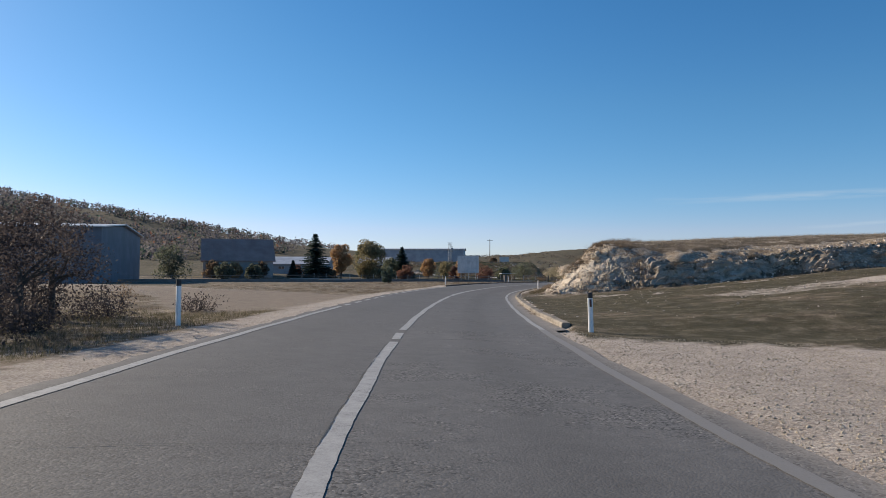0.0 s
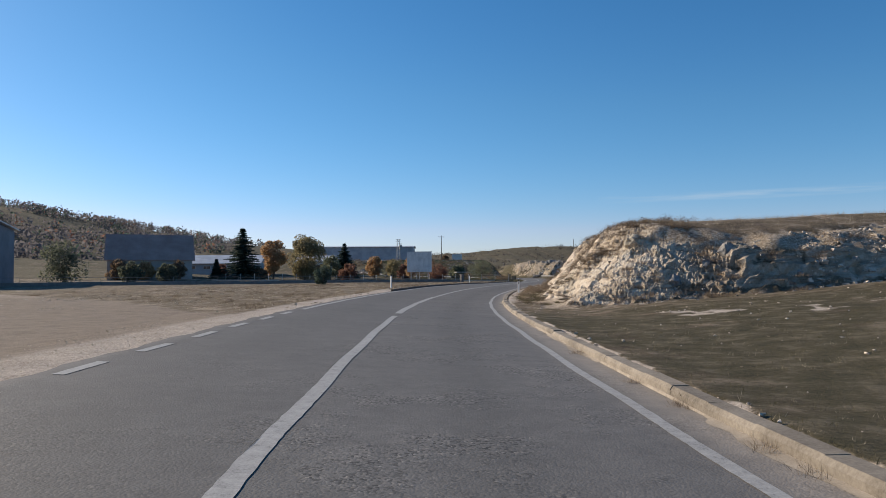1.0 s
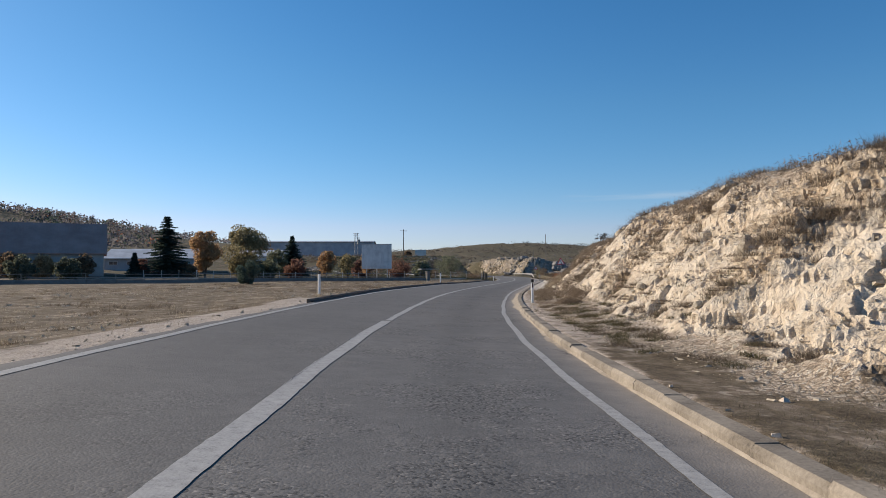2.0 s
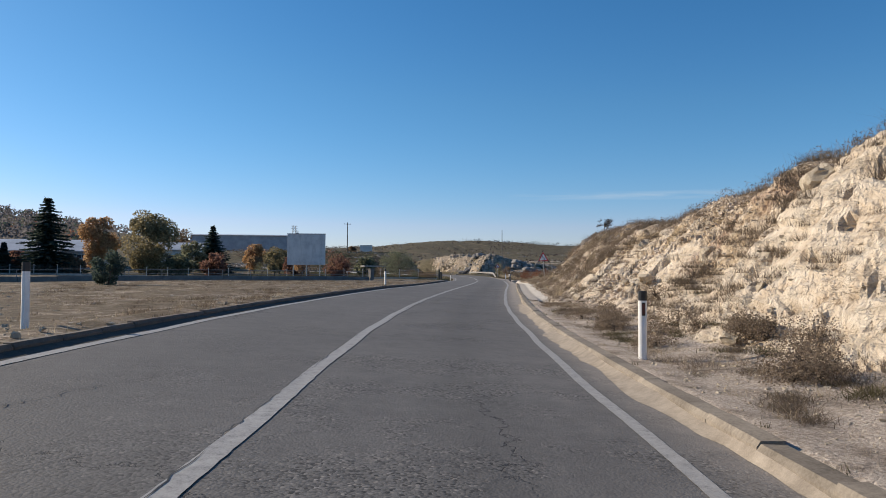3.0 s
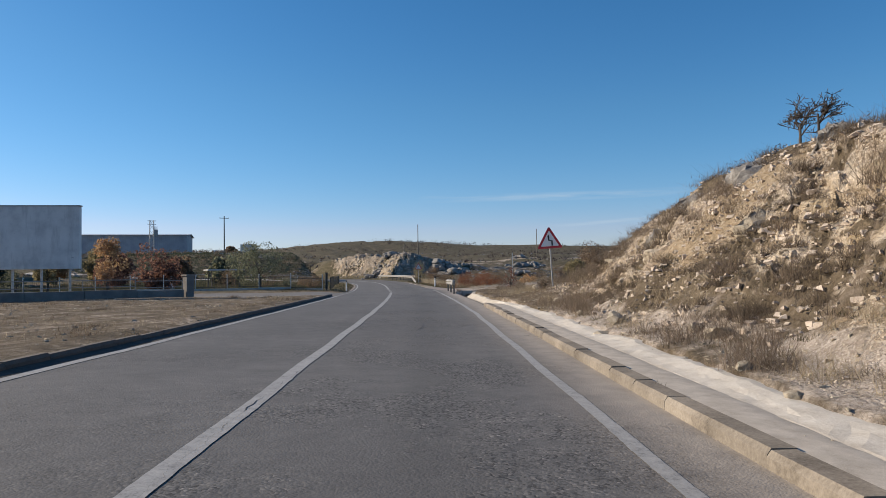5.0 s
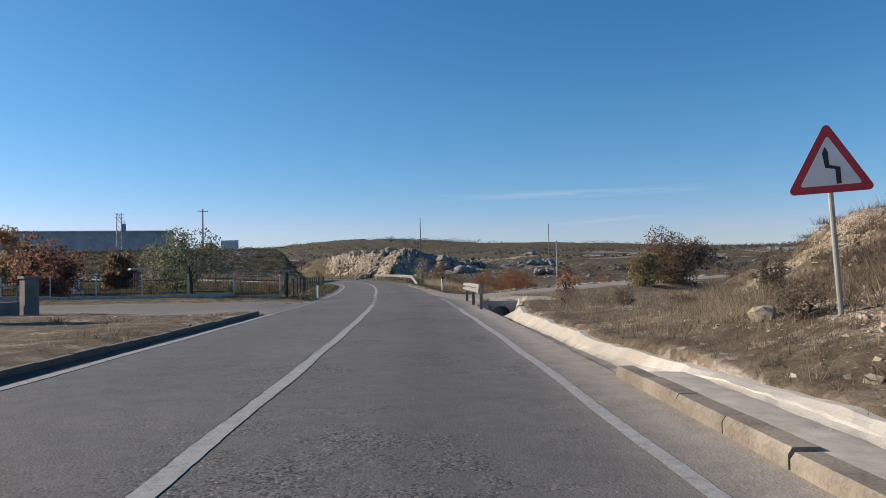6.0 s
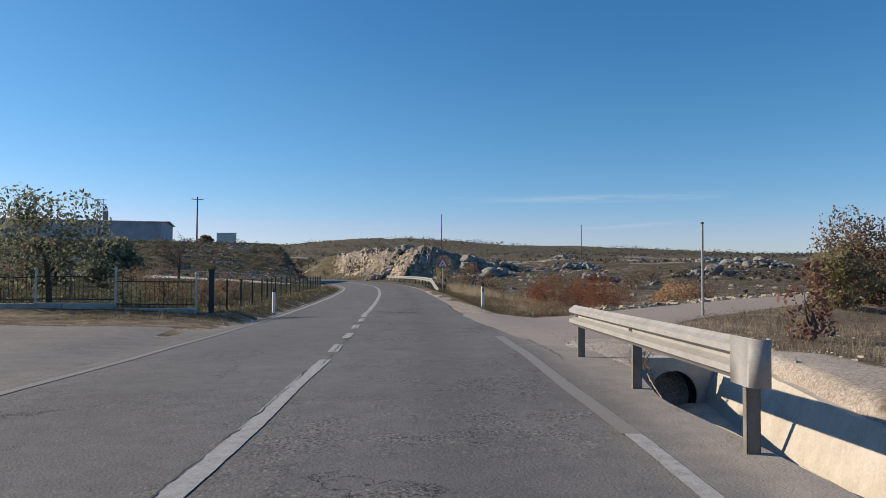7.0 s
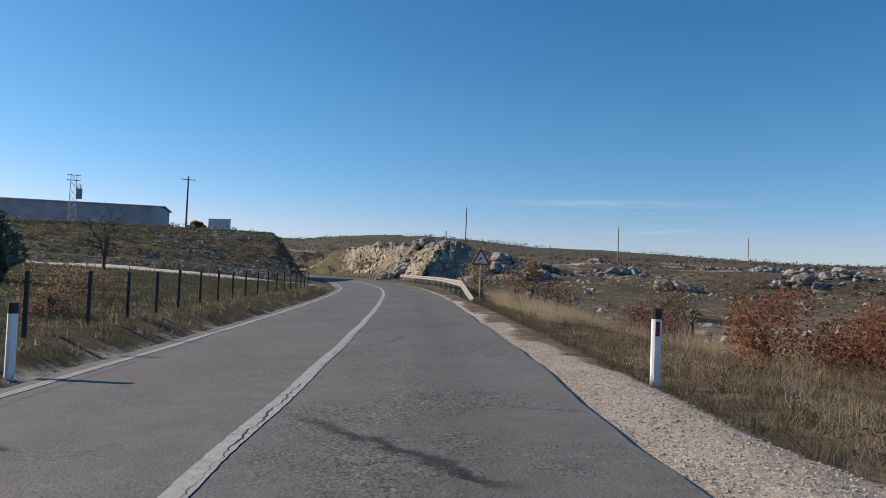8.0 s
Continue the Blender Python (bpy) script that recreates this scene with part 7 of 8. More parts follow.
x, y, z, d, t, g = sample(rng, 4200, 104, 130, 4.8, 22, lambda x, y, d, t, g: (dist_line(x, y, SIDE_R) > 3) & (d > lip(t) + 0.2))
v, f = scatter_mesh(CHIP, np.stack([x, y, z - 0.01], 1), 0.012 + 0.05 * rng.random(len(x)) ** 3, 4)
stuff("rubble", v, f, ROCK, "pale stones lying in the dry grass", "stones")
x, y, z, d, t, g = sample(rng, 9000, 31, 112, 4.8, 10.5, lambda x, y, d, t, g: (g[6] > -1.5) & (g[6] < 4.2))
v, f = scatter_mesh(CHIP, np.stack([x, y, z], 1), 0.010 + 0.045 * rng.random(len(x)) ** 4, 14)
stuff("scree", v, f, ROCK, "small broken limestone chips over the cutting", "stones")
x, y, z, d, t, g = sample(rng, 9000, 62, 108, 5.6, 10.5, lambda x, y, d, t, g: (g[6] > -0.8) & (g[6] < 4.4) & (fbm(x * 0.5, y * 0.5, octaves=3, seed=319) > -0.05))
v, f = scatter_mesh(CHIP, np.stack([x, y, z + 0.02], 1), 0.018 + 0.075 * rng.random(len(x)) ** 3, 19)
stuff("scree", v, f, ROCK_PINK, "pinkish pale limestone scree over the slope", "stones")
x, y, z, d, t, g = sample(rng, 5200, 102, 116, 6.6, 12.5, lambda x, y, d, t, g: (g[6] > -0.9) & (fbm(x * 0.5, y * 0.5, octaves=2, seed=318) > -0.12))
v, f = scatter_mesh(CHIP, np.stack([x, y, z], 1), 0.018 + 0.06 * rng.random(len(x)) ** 3, 15)
stuff("scree", v, f, ROCK_OCHRE, "ochre limestone scree around the warning sign", "stones")
u = 0.14 + 0.86 * rng.random(900)
x = 25.5 + 26 * u + rng.normal(0, 0.5, 900)
y = 136.6 + 12.6 * u + 0.9 * rng.random(900)
v, f = scatter_mesh(CHIP, np.stack([x, y, ground_parts(x, y)[0]], 1), 0.03 + 0.16 * rng.random(900) ** 3, 16)
stuff("rubble", v, f, ROCK, "pale limestone rubble along the side road", "stones")
# larger stones, one by one
STONES = [rock_mesh(k, ROCK, 0.72) for k in range(6)]
x, y, z, d, t, g = sample(rng, 220, 34, 108, 4.8, 7.6, lambda x, y, d, t, g: (g[6] > -1.6) & (g[6] < 1.2))
for k in range(min(46, len(x))):
    s = 0.12 + 0.20 * rng.random() ** 2
    ob = new("stone", STONES[k % 6])
    ob.matrix_basis = pose(x[k], y[k], z[k] + 0.2 * s, rng.uniform(-12, 12), rng.uniform(-12, 12), rng.uniform(0, 360)) @ Matrix.Scale(s, 4)
    tagged(ob, "pale broken limestone lying below the rock cutting", "stone", "stones below the cutting")
# boulders standing out of the cutting and its crest
BOULDERS = [rock_mesh(60 + k, ROCK, 0.8, 3) for k in range(5)] + [rock_mesh(70 + k, ROCK_GREY, 0.8, 3) for k in range(5)]
spots = [(19.0, 32.8, 0.5, 5), (12.1, 31.4, 0.5, 6), (13.0, 31.1, 0.35, 7), (11.2, 31.3, 0.4, 8), (9.8, 31.2, 0.4, 6), (21.5, 31.2, 0.4, 7),
         (27.5, 31.2, 0.5, 9), (18.6, 83.2, 0.5, 5), (19.4, 86.0, 0.6, 6), (20.4, 89.0, 0.7, 7), (20.9, 92.0, 0.6, 8), (21.4, 95.0, 0.8, 9), (22.2, 98.0, 0.7, 5), (22.5, 100.5, 0.6, 6), (20.4, 97.4, 0.4, 0),
         (19.5, 92.6, 0.45, 1), (16.4, 77.4, 0.5, 2), (17.6, 82.2, 0.4, 3), (14.6, 70.2, 0.5, 4), (11.9, 60.4, 0.5, 0), (11.6, 56.0, 0.45, 1), (10.0, 49.0, 0.5, 2), (10.7, 44.0, 0.45, 3), (8.3, 38.6, 0.5, 4), (9.0, 33.6, 0.5, 1), (22.4, 103.0, 0.45, 2), (16.9, 79.6, 0.35, 3)]
for x, y, s, k in spots:
    ob = new("boulder", BOULDERS[k])
    ob.matrix_basis = pose(x, y, ground_z(x, y) - 0.25 * s, rng.uniform(-15, 15), rng.uniform(-15, 15), rng.uniform(0, 360)) @ Matrix.Scale(s, 4)
    tagged(ob, "pale limestone boulder standing out of the cutting" if k < 5 else "grey weathered limestone boulder on the mound", "boulder", "boulders of the mound")


OUTCROP_STONES = [rock_mesh(90 + k, ROCK_GREY, 0.8, 2) for k in range(6)]


def outcrop(x, y, w, dpt, n, seed, label):
    """A limestone outcrop on the hillside: a heap of boulders."""
    r = np.random.default_rng(seed)
    px = x + r.normal(0, w * 0.32, n)
    py = y + r.normal(0, dpt * 0.32, n)
    s = 0.38 + 1.15 * r.random(n) ** 2.5
    q = np.hypot((px - x) / w, (py - y) / dpt)
    s = s * (1.25 - np.clip(q, 0, 0.9))
    z = ground_parts(px, py)[0] + 0.1 * s + np.clip(0.5 - q, 0, 1) * 1.2
    top = thing("rock_outcrop", (x, y, ground_z(x, y)), 0, label, "rocks", "outcrops on the hillside")
    for k in range(n):
        ob = place("boulder", OUTCROP_STONES[k % 6], top)
        ob.matrix_basis = pose(px[k] - x, py[k] - y, z[k] - top.location.z, r.uniform(-15, 15), r.uniform(-15, 15), r.uniform(0, 360)) @ Matrix.Diagonal((s[k], s[k] * r.uniform(0.7, 1.1), s[k] * r.uniform(0.6, 1.0), 1))
    return top


for k, (x, y, w, dp, n) in enumerate(((82, 249, 8, 5, 46), (125, 268, 14, 7, 90), (119, 249, 12, 6, 60), (108, 229, 10, 5, 50), (82, 206, 8, 4, 40), (74, 239, 7, 4, 30), (49, 216, 6, 4, 26), (60, 233, 6, 4, 26), (172, 246, 12, 7, 46), (100, 300, 8, 5, 30), (47, 202, 5, 4, 26), (58, 226, 7, 4, 28), (125, 300, 9, 5, 30), (190, 300, 14, 7, 40), (54, 188, 4, 3, 14), (40.0, 226, 5, 3, 34), (36.2, 224, 3, 3, 20), (45, 223, 5, 3, 26))):
    outcrop(x, y, w, dp, n, 200 + k, "grey limestone outcrop of heaped boulders on the grassland")
# stones over the far hillside, the knoll and the bank
x = rng.uniform(20, 330, 7000)
y = rng.uniform(165, 470, 7000)
d, t = road_frame(x, y)
m = (d > 9) & (fbm(x * 0.03, y * 0.05, octaves=3, seed=300) > 0.02)
x, y = x[m], y[m]
v, f = scatter_mesh(SMALL, np.stack([x, y, ground_parts(x, y)[0]], 1), 0.12 + 0.55 * rng.random(len(x)) ** 3, 5)
stuff("hillside_stones", v, f, ROCK_GREY, "grey limestone scattered over the dry hillside", "stones")
x, y, z, d, t, g = sample(rng, 2600, 146, 226, 9, 70, lambda x, y, d, t, g: (dist_line(x, y, SIDE_R) > 4) & (fbm(x * 0.08, y * 0.08, octaves=3, seed=302) > 0.0))
v, f = scatter_mesh(CHIP, np.stack([x, y, z], 1), 0.05 + 0.3 * rng.random(len(x)) ** 3, 17)
stuff("hillside_stones", v, f, ROCK_GREY, "grey stones lying in the hollow and on the near hillside", "stones")
x = rng.uniform(24, 58, 1500)
y = rng.uniform(205, 252, 1500)
g = ground_parts(x, y)
m = (g[7] > -0.2) & (g[7] < 9)
v, f = scatter_mesh(SMALL, np.stack([x[m], y[m], g[0][m] - 0.15], 1), 0.12 + 0.6 * rng.random(m.sum()) ** 3, 6)
stuff("knoll_rocks", v, f, ROCK_GREY, "grey and ochre rocks of the knoll outside the bend", "rocks")
x = rng.uniform(-24, 24, 6000)
y = 203 + 37 * rng.random(6000) ** 1.6
d, t = road_frame(x, y)
m = (d < -6) & (fbm(x * 0.08, y * 0.08, octaves=3, seed=301) > -0.04 + 0.015 * np.clip(y - 214, 0, 20))
v, f = scatter_mesh(CHIP, np.stack([x[m], y[m], ground_parts(x[m], y[m])[0]], 1), 0.08 + 0.32 * rng.random(m.sum()) ** 3, 7)
stuff("bank_rubble", v, f, ROCK_GREY, "grey rubble on the bank beside the bend", "stones")


# ---- grass and scrub ----
def blades(rng, x, y, z, per, h0, h1, spread, width, lean=0.5):
    """Tufts of bent blades; returns vertices and triangles."""
    n = len(x) * per
    bx = np.repeat(x, per) + rng.normal(0, 1, n) * np.repeat(spread * rng.uniform(0.5, 1.2, len(x)), per)
    by = np.repeat(y, per) + rng.normal(0, 1, n) * np.repeat(spread * rng.uniform(0.5, 1.2, len(x)), per)
    bz = np.repeat(z, per) - 0.02
    h = np.repeat(rng.uniform(h0, h1, len(x)), per) * rng.uniform(0.5, 1.15, n)
    a = rng.uniform(0, 2 * math.pi, n)
    l = np.abs(rng.normal(0, lean, n)) * h
    wa = rng.uniform(0, 2 * math.pi, n)
    wx, wy = np.cos(wa) * width * rng.uniform(0.6, 1.4, n), np.sin(wa) * width * rng.uniform(0.6, 1.4, n)
    tx, ty = bx + np.cos(a) * l, by + np.sin(a) * l
    v = np.stack([np.stack([bx - wx, by - wy, bz], 1), np.stack([bx + wx, by + wy, bz], 1), np.stack([tx, ty, bz + h], 1)], 1).reshape(-1, 3)
    f = np.arange(n * 3).reshape(-1, 3)
    return v, f


def field(name, n, region, per, h, spread, width, mat, label, keep=None, lean=0.5, seed=1):
    r = np.random.default_rng(seed)
    x, y, z, d, t, g = sample(r, n, *region, keep)
    v, f = blades(r, x, y, z, per, h[0], h[1], spread, width, lean)
    return stuff(name, v, f, mat, label, "grass")


def clear(x, y, d, t, g):
    return (g[2] < 0.4) & (dist_line(x, y, SIDE_R) > 2.3) & (dist_line(x, y, SIDE_L) > 4.6)


def patchy(lo, scale=0.3, seed=310):
    return lambda x, y, d, t, g: clear(x, y, d, t, g) & (fbm(x * scale, y * scale, octaves=3, seed=seed) > lo)


field("verge_grass", 23000, (-7, 31, 4.0, 24), 6, (0.02, 0.07), 0.06, 0.0045, GRASS_GREEN, "short olive autumn grass on the verge", patchy(-0.16, 0.5, 316), 0.9, seed=1)
field("verge_grass", 6000, (-7, 31, 3.95, 24), 7, (0.02, 0.06), 0.09, 0.005, SCRUB_DARK, "withered brown grass in patches on the verge", patchy(-0.06, 0.45, 317), 1.3, seed=43)
field("verge_grass", 3500, (-7, 31, 4.1, 24), 5, (0.03, 0.08), 0.07, 0.003, STRAW, "dry straw-coloured grass on the verge", patchy(0.0), seed=2)
field("scrub_tufts", 1500, (33, 112, 4.4, 8.0), 90, (0.03, 0.14), 0.14, 0.004, SCRUB, "dry brown scrub tufts below the cutting", lambda x, y, d, t, g: (fbm(x * 0.6, y * 0.6, octaves=2, seed=311) > 0.06) & (d > 4.4 + 0.8 * (t > 76)), 2.2, seed=3)
field("cushions", 110, (33, 72, 4.5, 7.0), 300, (0.05, 0.16), 0.16, 0.004, SCRUB_DARK, "low dark scrub cushions below the cutting", None, 2.2, seed=35)
field("cushions", 60, (33, 60, 4.4, 6.4), 300, (0.04, 0.12), 0.14, 0.005, GRASS_GREEN, "low olive cushions below the cutting", None, 2.0, seed=36)
field("scrub_tufts", 900, (36, 112, 4.4, 7.5), 26, (0.05, 0.2), 0.10, 0.0026, STRAW, "pale dry grass tufts below the cutting", lambda x, y, d, t, g: (fbm(x * 0.4, y * 0.4, octaves=2, seed=312) > 0.02) & (d > 4.4 + 0.8 * (t > 76)), 0.9, seed=4)
field("scrub_tufts", 420, (36, 112, 4.4, 7.5), 40, (0.05, 0.16), 0.12, 0.005, GRASS_GREEN, "olive weeds below the cutting", lambda x, y, d, t, g: (fbm(x * 0.3, y * 0.3, octaves=2, seed=313) > 0.05) & (d > 4.4 + 0.8 * (t > 76)), 0.7, seed=5)
field("crest_grass", 7500, (29, 110, 7.5, 34), 7, (0.10, 0.28), 0.09, 0.0035, STRAW, "dry grass along the crest of the mound", lambda x, y, d, t, g: (g[6] > 2.7) & (g[1] < 0.35), 0.5, seed=6)
field("crest_grass", 6000, (29, 110, 7.5, 34), 7, (0.10, 0.26), 0.10, 0.004, SCRUB, "brown scrub along the crest of the mound", lambda x, y, d, t, g: (g[6] > 2.4) & (g[1] < 0.5), 0.6, seed=7)
field("slope_scrub", 2600, (31, 120, 6.2, 12), 120, (0.08, 0.30), 0.17, 0.0045, SCRUB_DARK, "brown scrub cushions on the rock slope", lambda x, y, d, t, g: (g[6] > 0.2) & (g[6] < 4.5) & (fbm(x * 0.5, y * 0.5, octaves=3, seed=314) > 0.12 - 0.12 * (t > 72)), 1.2, seed=8)
field("verge_grass", 5200, (-16, 8, -13, -4.5), 7, (0.05, 0.18), 0.08, 0.005, GRASS_GREEN, "dark olive grass beside the gravel track", lambda x, y, d, t, g: dist_line(x, y, np.array([(-6, 12), (-12, 24)])) > 6.5, 0.6, seed=31)
field("front_scrub", 420, (28, 37, 8.5, 40), 90, (0.08, 0.28), 0.22, 0.006, SCRUB, "brown scrub and weeds on the front of the mound", lambda x, y, d, t, g: (g[6] > -0.6) & (g[6] < 3.0), 0.9, seed=40)
field("crest_scrub", 1000, (30, 108, 9.2, 13.5), 70, (0.08, 0.24), 0.26, 0.004, SCRUB, "fluffy dry scrub along the crest of the cutting", lambda x, y, d, t, g: (g[6] > 3.0) & (g[6] < 6.0) & (t < 84), 0.9, seed=30)
field("slope_brush", 560, (70, 112, 5.3, 10.0), 110, (0.16, 0.5), 0.24, 0.0045, SCRUB, "dry brown brush over the lower slope", lambda x, y, d, t, g: (d > lip(t) + 0.3) & (fbm(x * 0.45, y * 0.45, octaves=3, seed=325) > -0.02), 1.0, seed=41)
field("slope_brush", 280, (70, 112, 5.3, 9.0), 60, (0.2, 0.65), 0.16, 0.003, STRAW, "pale dry stalks over the lower slope", lambda x, y, d, t, g: (d > lip(t) + 0.3) & (fbm(x * 0.45, y * 0.45, octaves=3, seed=326) > 0.0), 0.8, seed=42)
field("field_grass", 8000, (-24, 120, -30, -3.6), 6, (0.05, 0.17), 0.08, 0.004, STRAW, "dry straw grass over the field", patchy(-0.12), seed=9)
field("field_grass", 17000, (-24, 120, -30, -3.6), 6, (0.04, 0.15), 0.09, 0.006, SCRUB, "brown withered weeds over the field", patchy(-0.05, 0.25, 315), seed=10)
field("meadow_grass", 13500, (104, 139, 4.6, 30), 7, (0.06, 0.24), 0.08, 0.005, SCRUB, "brown dry grass above the drain", lambda x, y, d, t, g: clear(x, y, d, t, g) & (d > lip(t) + 0.15), 0.6, seed=11)
field("meadow_grass", 9000, (104, 139, 5.0, 30), 6, (0.06, 0.3), 0.07, 0.004, STRAW, "pale dry grass above the drain", patchy(-0.05), 0.6, seed=12)
field("tall_grass", 3800, (146, 172, 4.9, 8.5), 13, (0.3, 0.78), 0.12, 0.0028, STRAW, "tall pale dry grass beside the road", lambda x, y, d, t, g: clear(x, y, d, t, g) & (d > 4.6 + 0.5 * np.sin(t)) & (fbm(x * 0.4, y * 0.4, octaves=2, seed=320) > -0.06), 0.4, seed=13)
field("tall_grass", 3600, (135, 172, 4.3, 14), 14, (0.06, 0.26), 0.18, 0.0036, SCRUB, "brown withered grass beside the road", clear, 1.1, seed=14)
field("tall_grass", 1100, (136, 150, 4.8, 10), 13, (0.15, 0.42), 0.12, 0.0026, STRAW, "pale dry grass clumps beside the gravel", lambda x, y, d, t, g: clear(x, y, d, t, g) & (fbm(x * 0.9, y * 0.9, octaves=2, seed=323) > 0.02), 0.9, seed=33)
field("stems", 500, (138, 160, 5.2, 12), 8, (0.15, 0.5), 0.08, 0.004, LEAF_RUST, "thin rust-red weeds in the dry grass", patchy(0.08, 0.5, 324), 0.5, seed=34)
field("verge_weeds", 4600, (133, 176, 3.9, 6.6), 10, (0.05, 0.2), 0.08, 0.006, GRASS_GREEN, "olive green weeds at the edge of the gravel", clear, 0.8, seed=15)
field("field_cushions", 1500, (-10, 120, -30, -3.7), 60, (0.04, 0.20), 0.2, 0.008, SCRUB_DARK, "dark withered scrub over the field", patchy(-0.02, 0.3, 330), 1.3, seed=37)
x, y, z, d, t, g = sample(np.random.default_rng(640), 9000, 26, 121, -26, -3.45, lambda x, y, d, t, g: (dist_line(x, y, SIDE_L) > 5) & ((fbm(x * 0.35, y * 0.35, octaves=3, seed=641) > 0.13) | (d > -3.9)))
v, f = scatter_mesh(CHIP, np.stack([x, y, z + 0.005], 1), 0.012 + 0.055 * np.random.default_rng(642).random(len(x)) ** 3, 18)
stuff("field_stones", v, f, ROCK, "pale limestone chips lying in patches over the field", "stones")
field("meadow_cushions", 520, (104, 128, 5.0, 20), 85, (0.04, 0.18), 0.18, 0.005, SCRUB, "brown scrub cushions above the drain", clear, 1.0, seed=38)
field("hillside_cushions", 1700, (148, 232, 10, 80), 60, (0.12, 0.4), 0.35, 0.016, SCRUB_DARK, "dark scrub cushions over the hillside", patchy(0.0, 0.09, 331), 1.0, seed=39)
field("left_verge", 7000, (136, 182, -8.5, -3.5), 8, (0.04, 0.16), 0.09, 0.006, GRASS_GREEN, "olive green grass below the wire fence", clear, 0.7, seed=16)
field("left_verge", 420, (136, 190, -7.0, -3.5), 8, (0.08, 0.28), 0.07, 0.005, STRAW, "dry grass below the wire fence", clear, 0.6, seed=17)
field("garden_grass", 5200, (140, 200, -40, -6), 8, (0.12, 0.4), 0.2, 0.012, GRASS_GREEN, "olive grass in the fenced garden", clear, 0.7, seed=18)
field("hillside_grass", 7000, (150, 230, 10, 90), 10, (0.10, 0.35), 0.3, 0.014, SCRUB, "brown dry grass over the hillside", patchy(-0.1, 0.06), 0.8, seed=19)
TURF = make_leaf("dark_turf", (0.036, 0.046, 0.032), (0.095, 0.112, 0.075), 0.85)
field("bank_turf", 10000, (196, 262, -48, -6.2), 8, (0.06, 0.24), 0.28, 0.055, TURF, "dark olive turf over the bank", clear, 0.9, seed=44)
field("garden_turf", 8000, (140, 200, -34, -5.6), 8, (0.08, 0.24), 0.2, 0.018, TURF, "dark olive lawn of the fenced garden", clear, 0.8, seed=45)
for w, n in ((10.5, 9), (8.7, 8), (8.0, 10), (12.2, 4), (15.5, 4)):
    field("kerb_weeds", n, (w - 0.18, w + 0.18, 3.66, 3.84), 60, (0.05, 0.19), 0.06, 0.0035, SCRUB if w != 8.0 else SCRUB_DARK, "clump of dry weeds growing at the foot of the kerb", None, 0.7, seed=int(w * 10))
field("kerb_weeds", 34, (3, 30, 3.74, 3.95), 60, (0.04, 0.14), 0.07, 0.004, SCRUB, "dry weeds growing at the kerb", None, 0.7, seed=20)
field("kerb_weeds", 46, (34, 104, 3.8, 4.1), 14, (0.04, 0.10), 0.04, 0.005, GRASS_GREEN, "small weeds in the kerb's joint", None, 0.8, seed=21)
field("rail_weeds", 60, (120, 126.5, 4.0, 4.9), 26, (0.08, 0.3), 0.07, 0.005, SCRUB, "dry weeds under the guard rail", lambda x, y, d, t, g: t > 123.6, 0.7, seed=22)


def crest_brush():
    """The soft brown brush that hangs over the crest of the cutting."""
    r = np.random.default_rng(630)
    x, y, z, d, t, g = sample(r, 3200, 29, 108, 8.2, 14.5, lambda x, y, d, t, g: (g[6] > 2.9) & (g[6] < 6.5) & (fbm(x * 0.35, y * 0.35, octaves=3, seed=631) > -0.16 + 0.22 * (t > 66)))
    for k, (mat, label) in enumerate(((SCRUB, "soft brown brush along the crest of the cutting"), (SCRUB_DARK, "dark dry brush along the crest of the cutting"))):
        m = (r.random(len(x)) < 0.55) if k == 0 else (r.random(len(x)) < 0.35)
        cs = np.stack([x[m], y[m], z[m] + 0.08, r.uniform(0.12, 0.34, m.sum())], 1)
        v, f = leaf_cloud(r, cs, int(m.sum()) * 42, 0.045, 0.16)
        stuff("crest_brush", v, f, mat, label, "scrub")


crest_brush()


# ---- bushes ----
def bush(x, y, h, w, mat, label, seed, leaves=1500, size=0.06, category="bush"):
    return build_tree("bush", x, y, h, w, mat, label, seed, leaves, size, 0.02, 0.2, category)


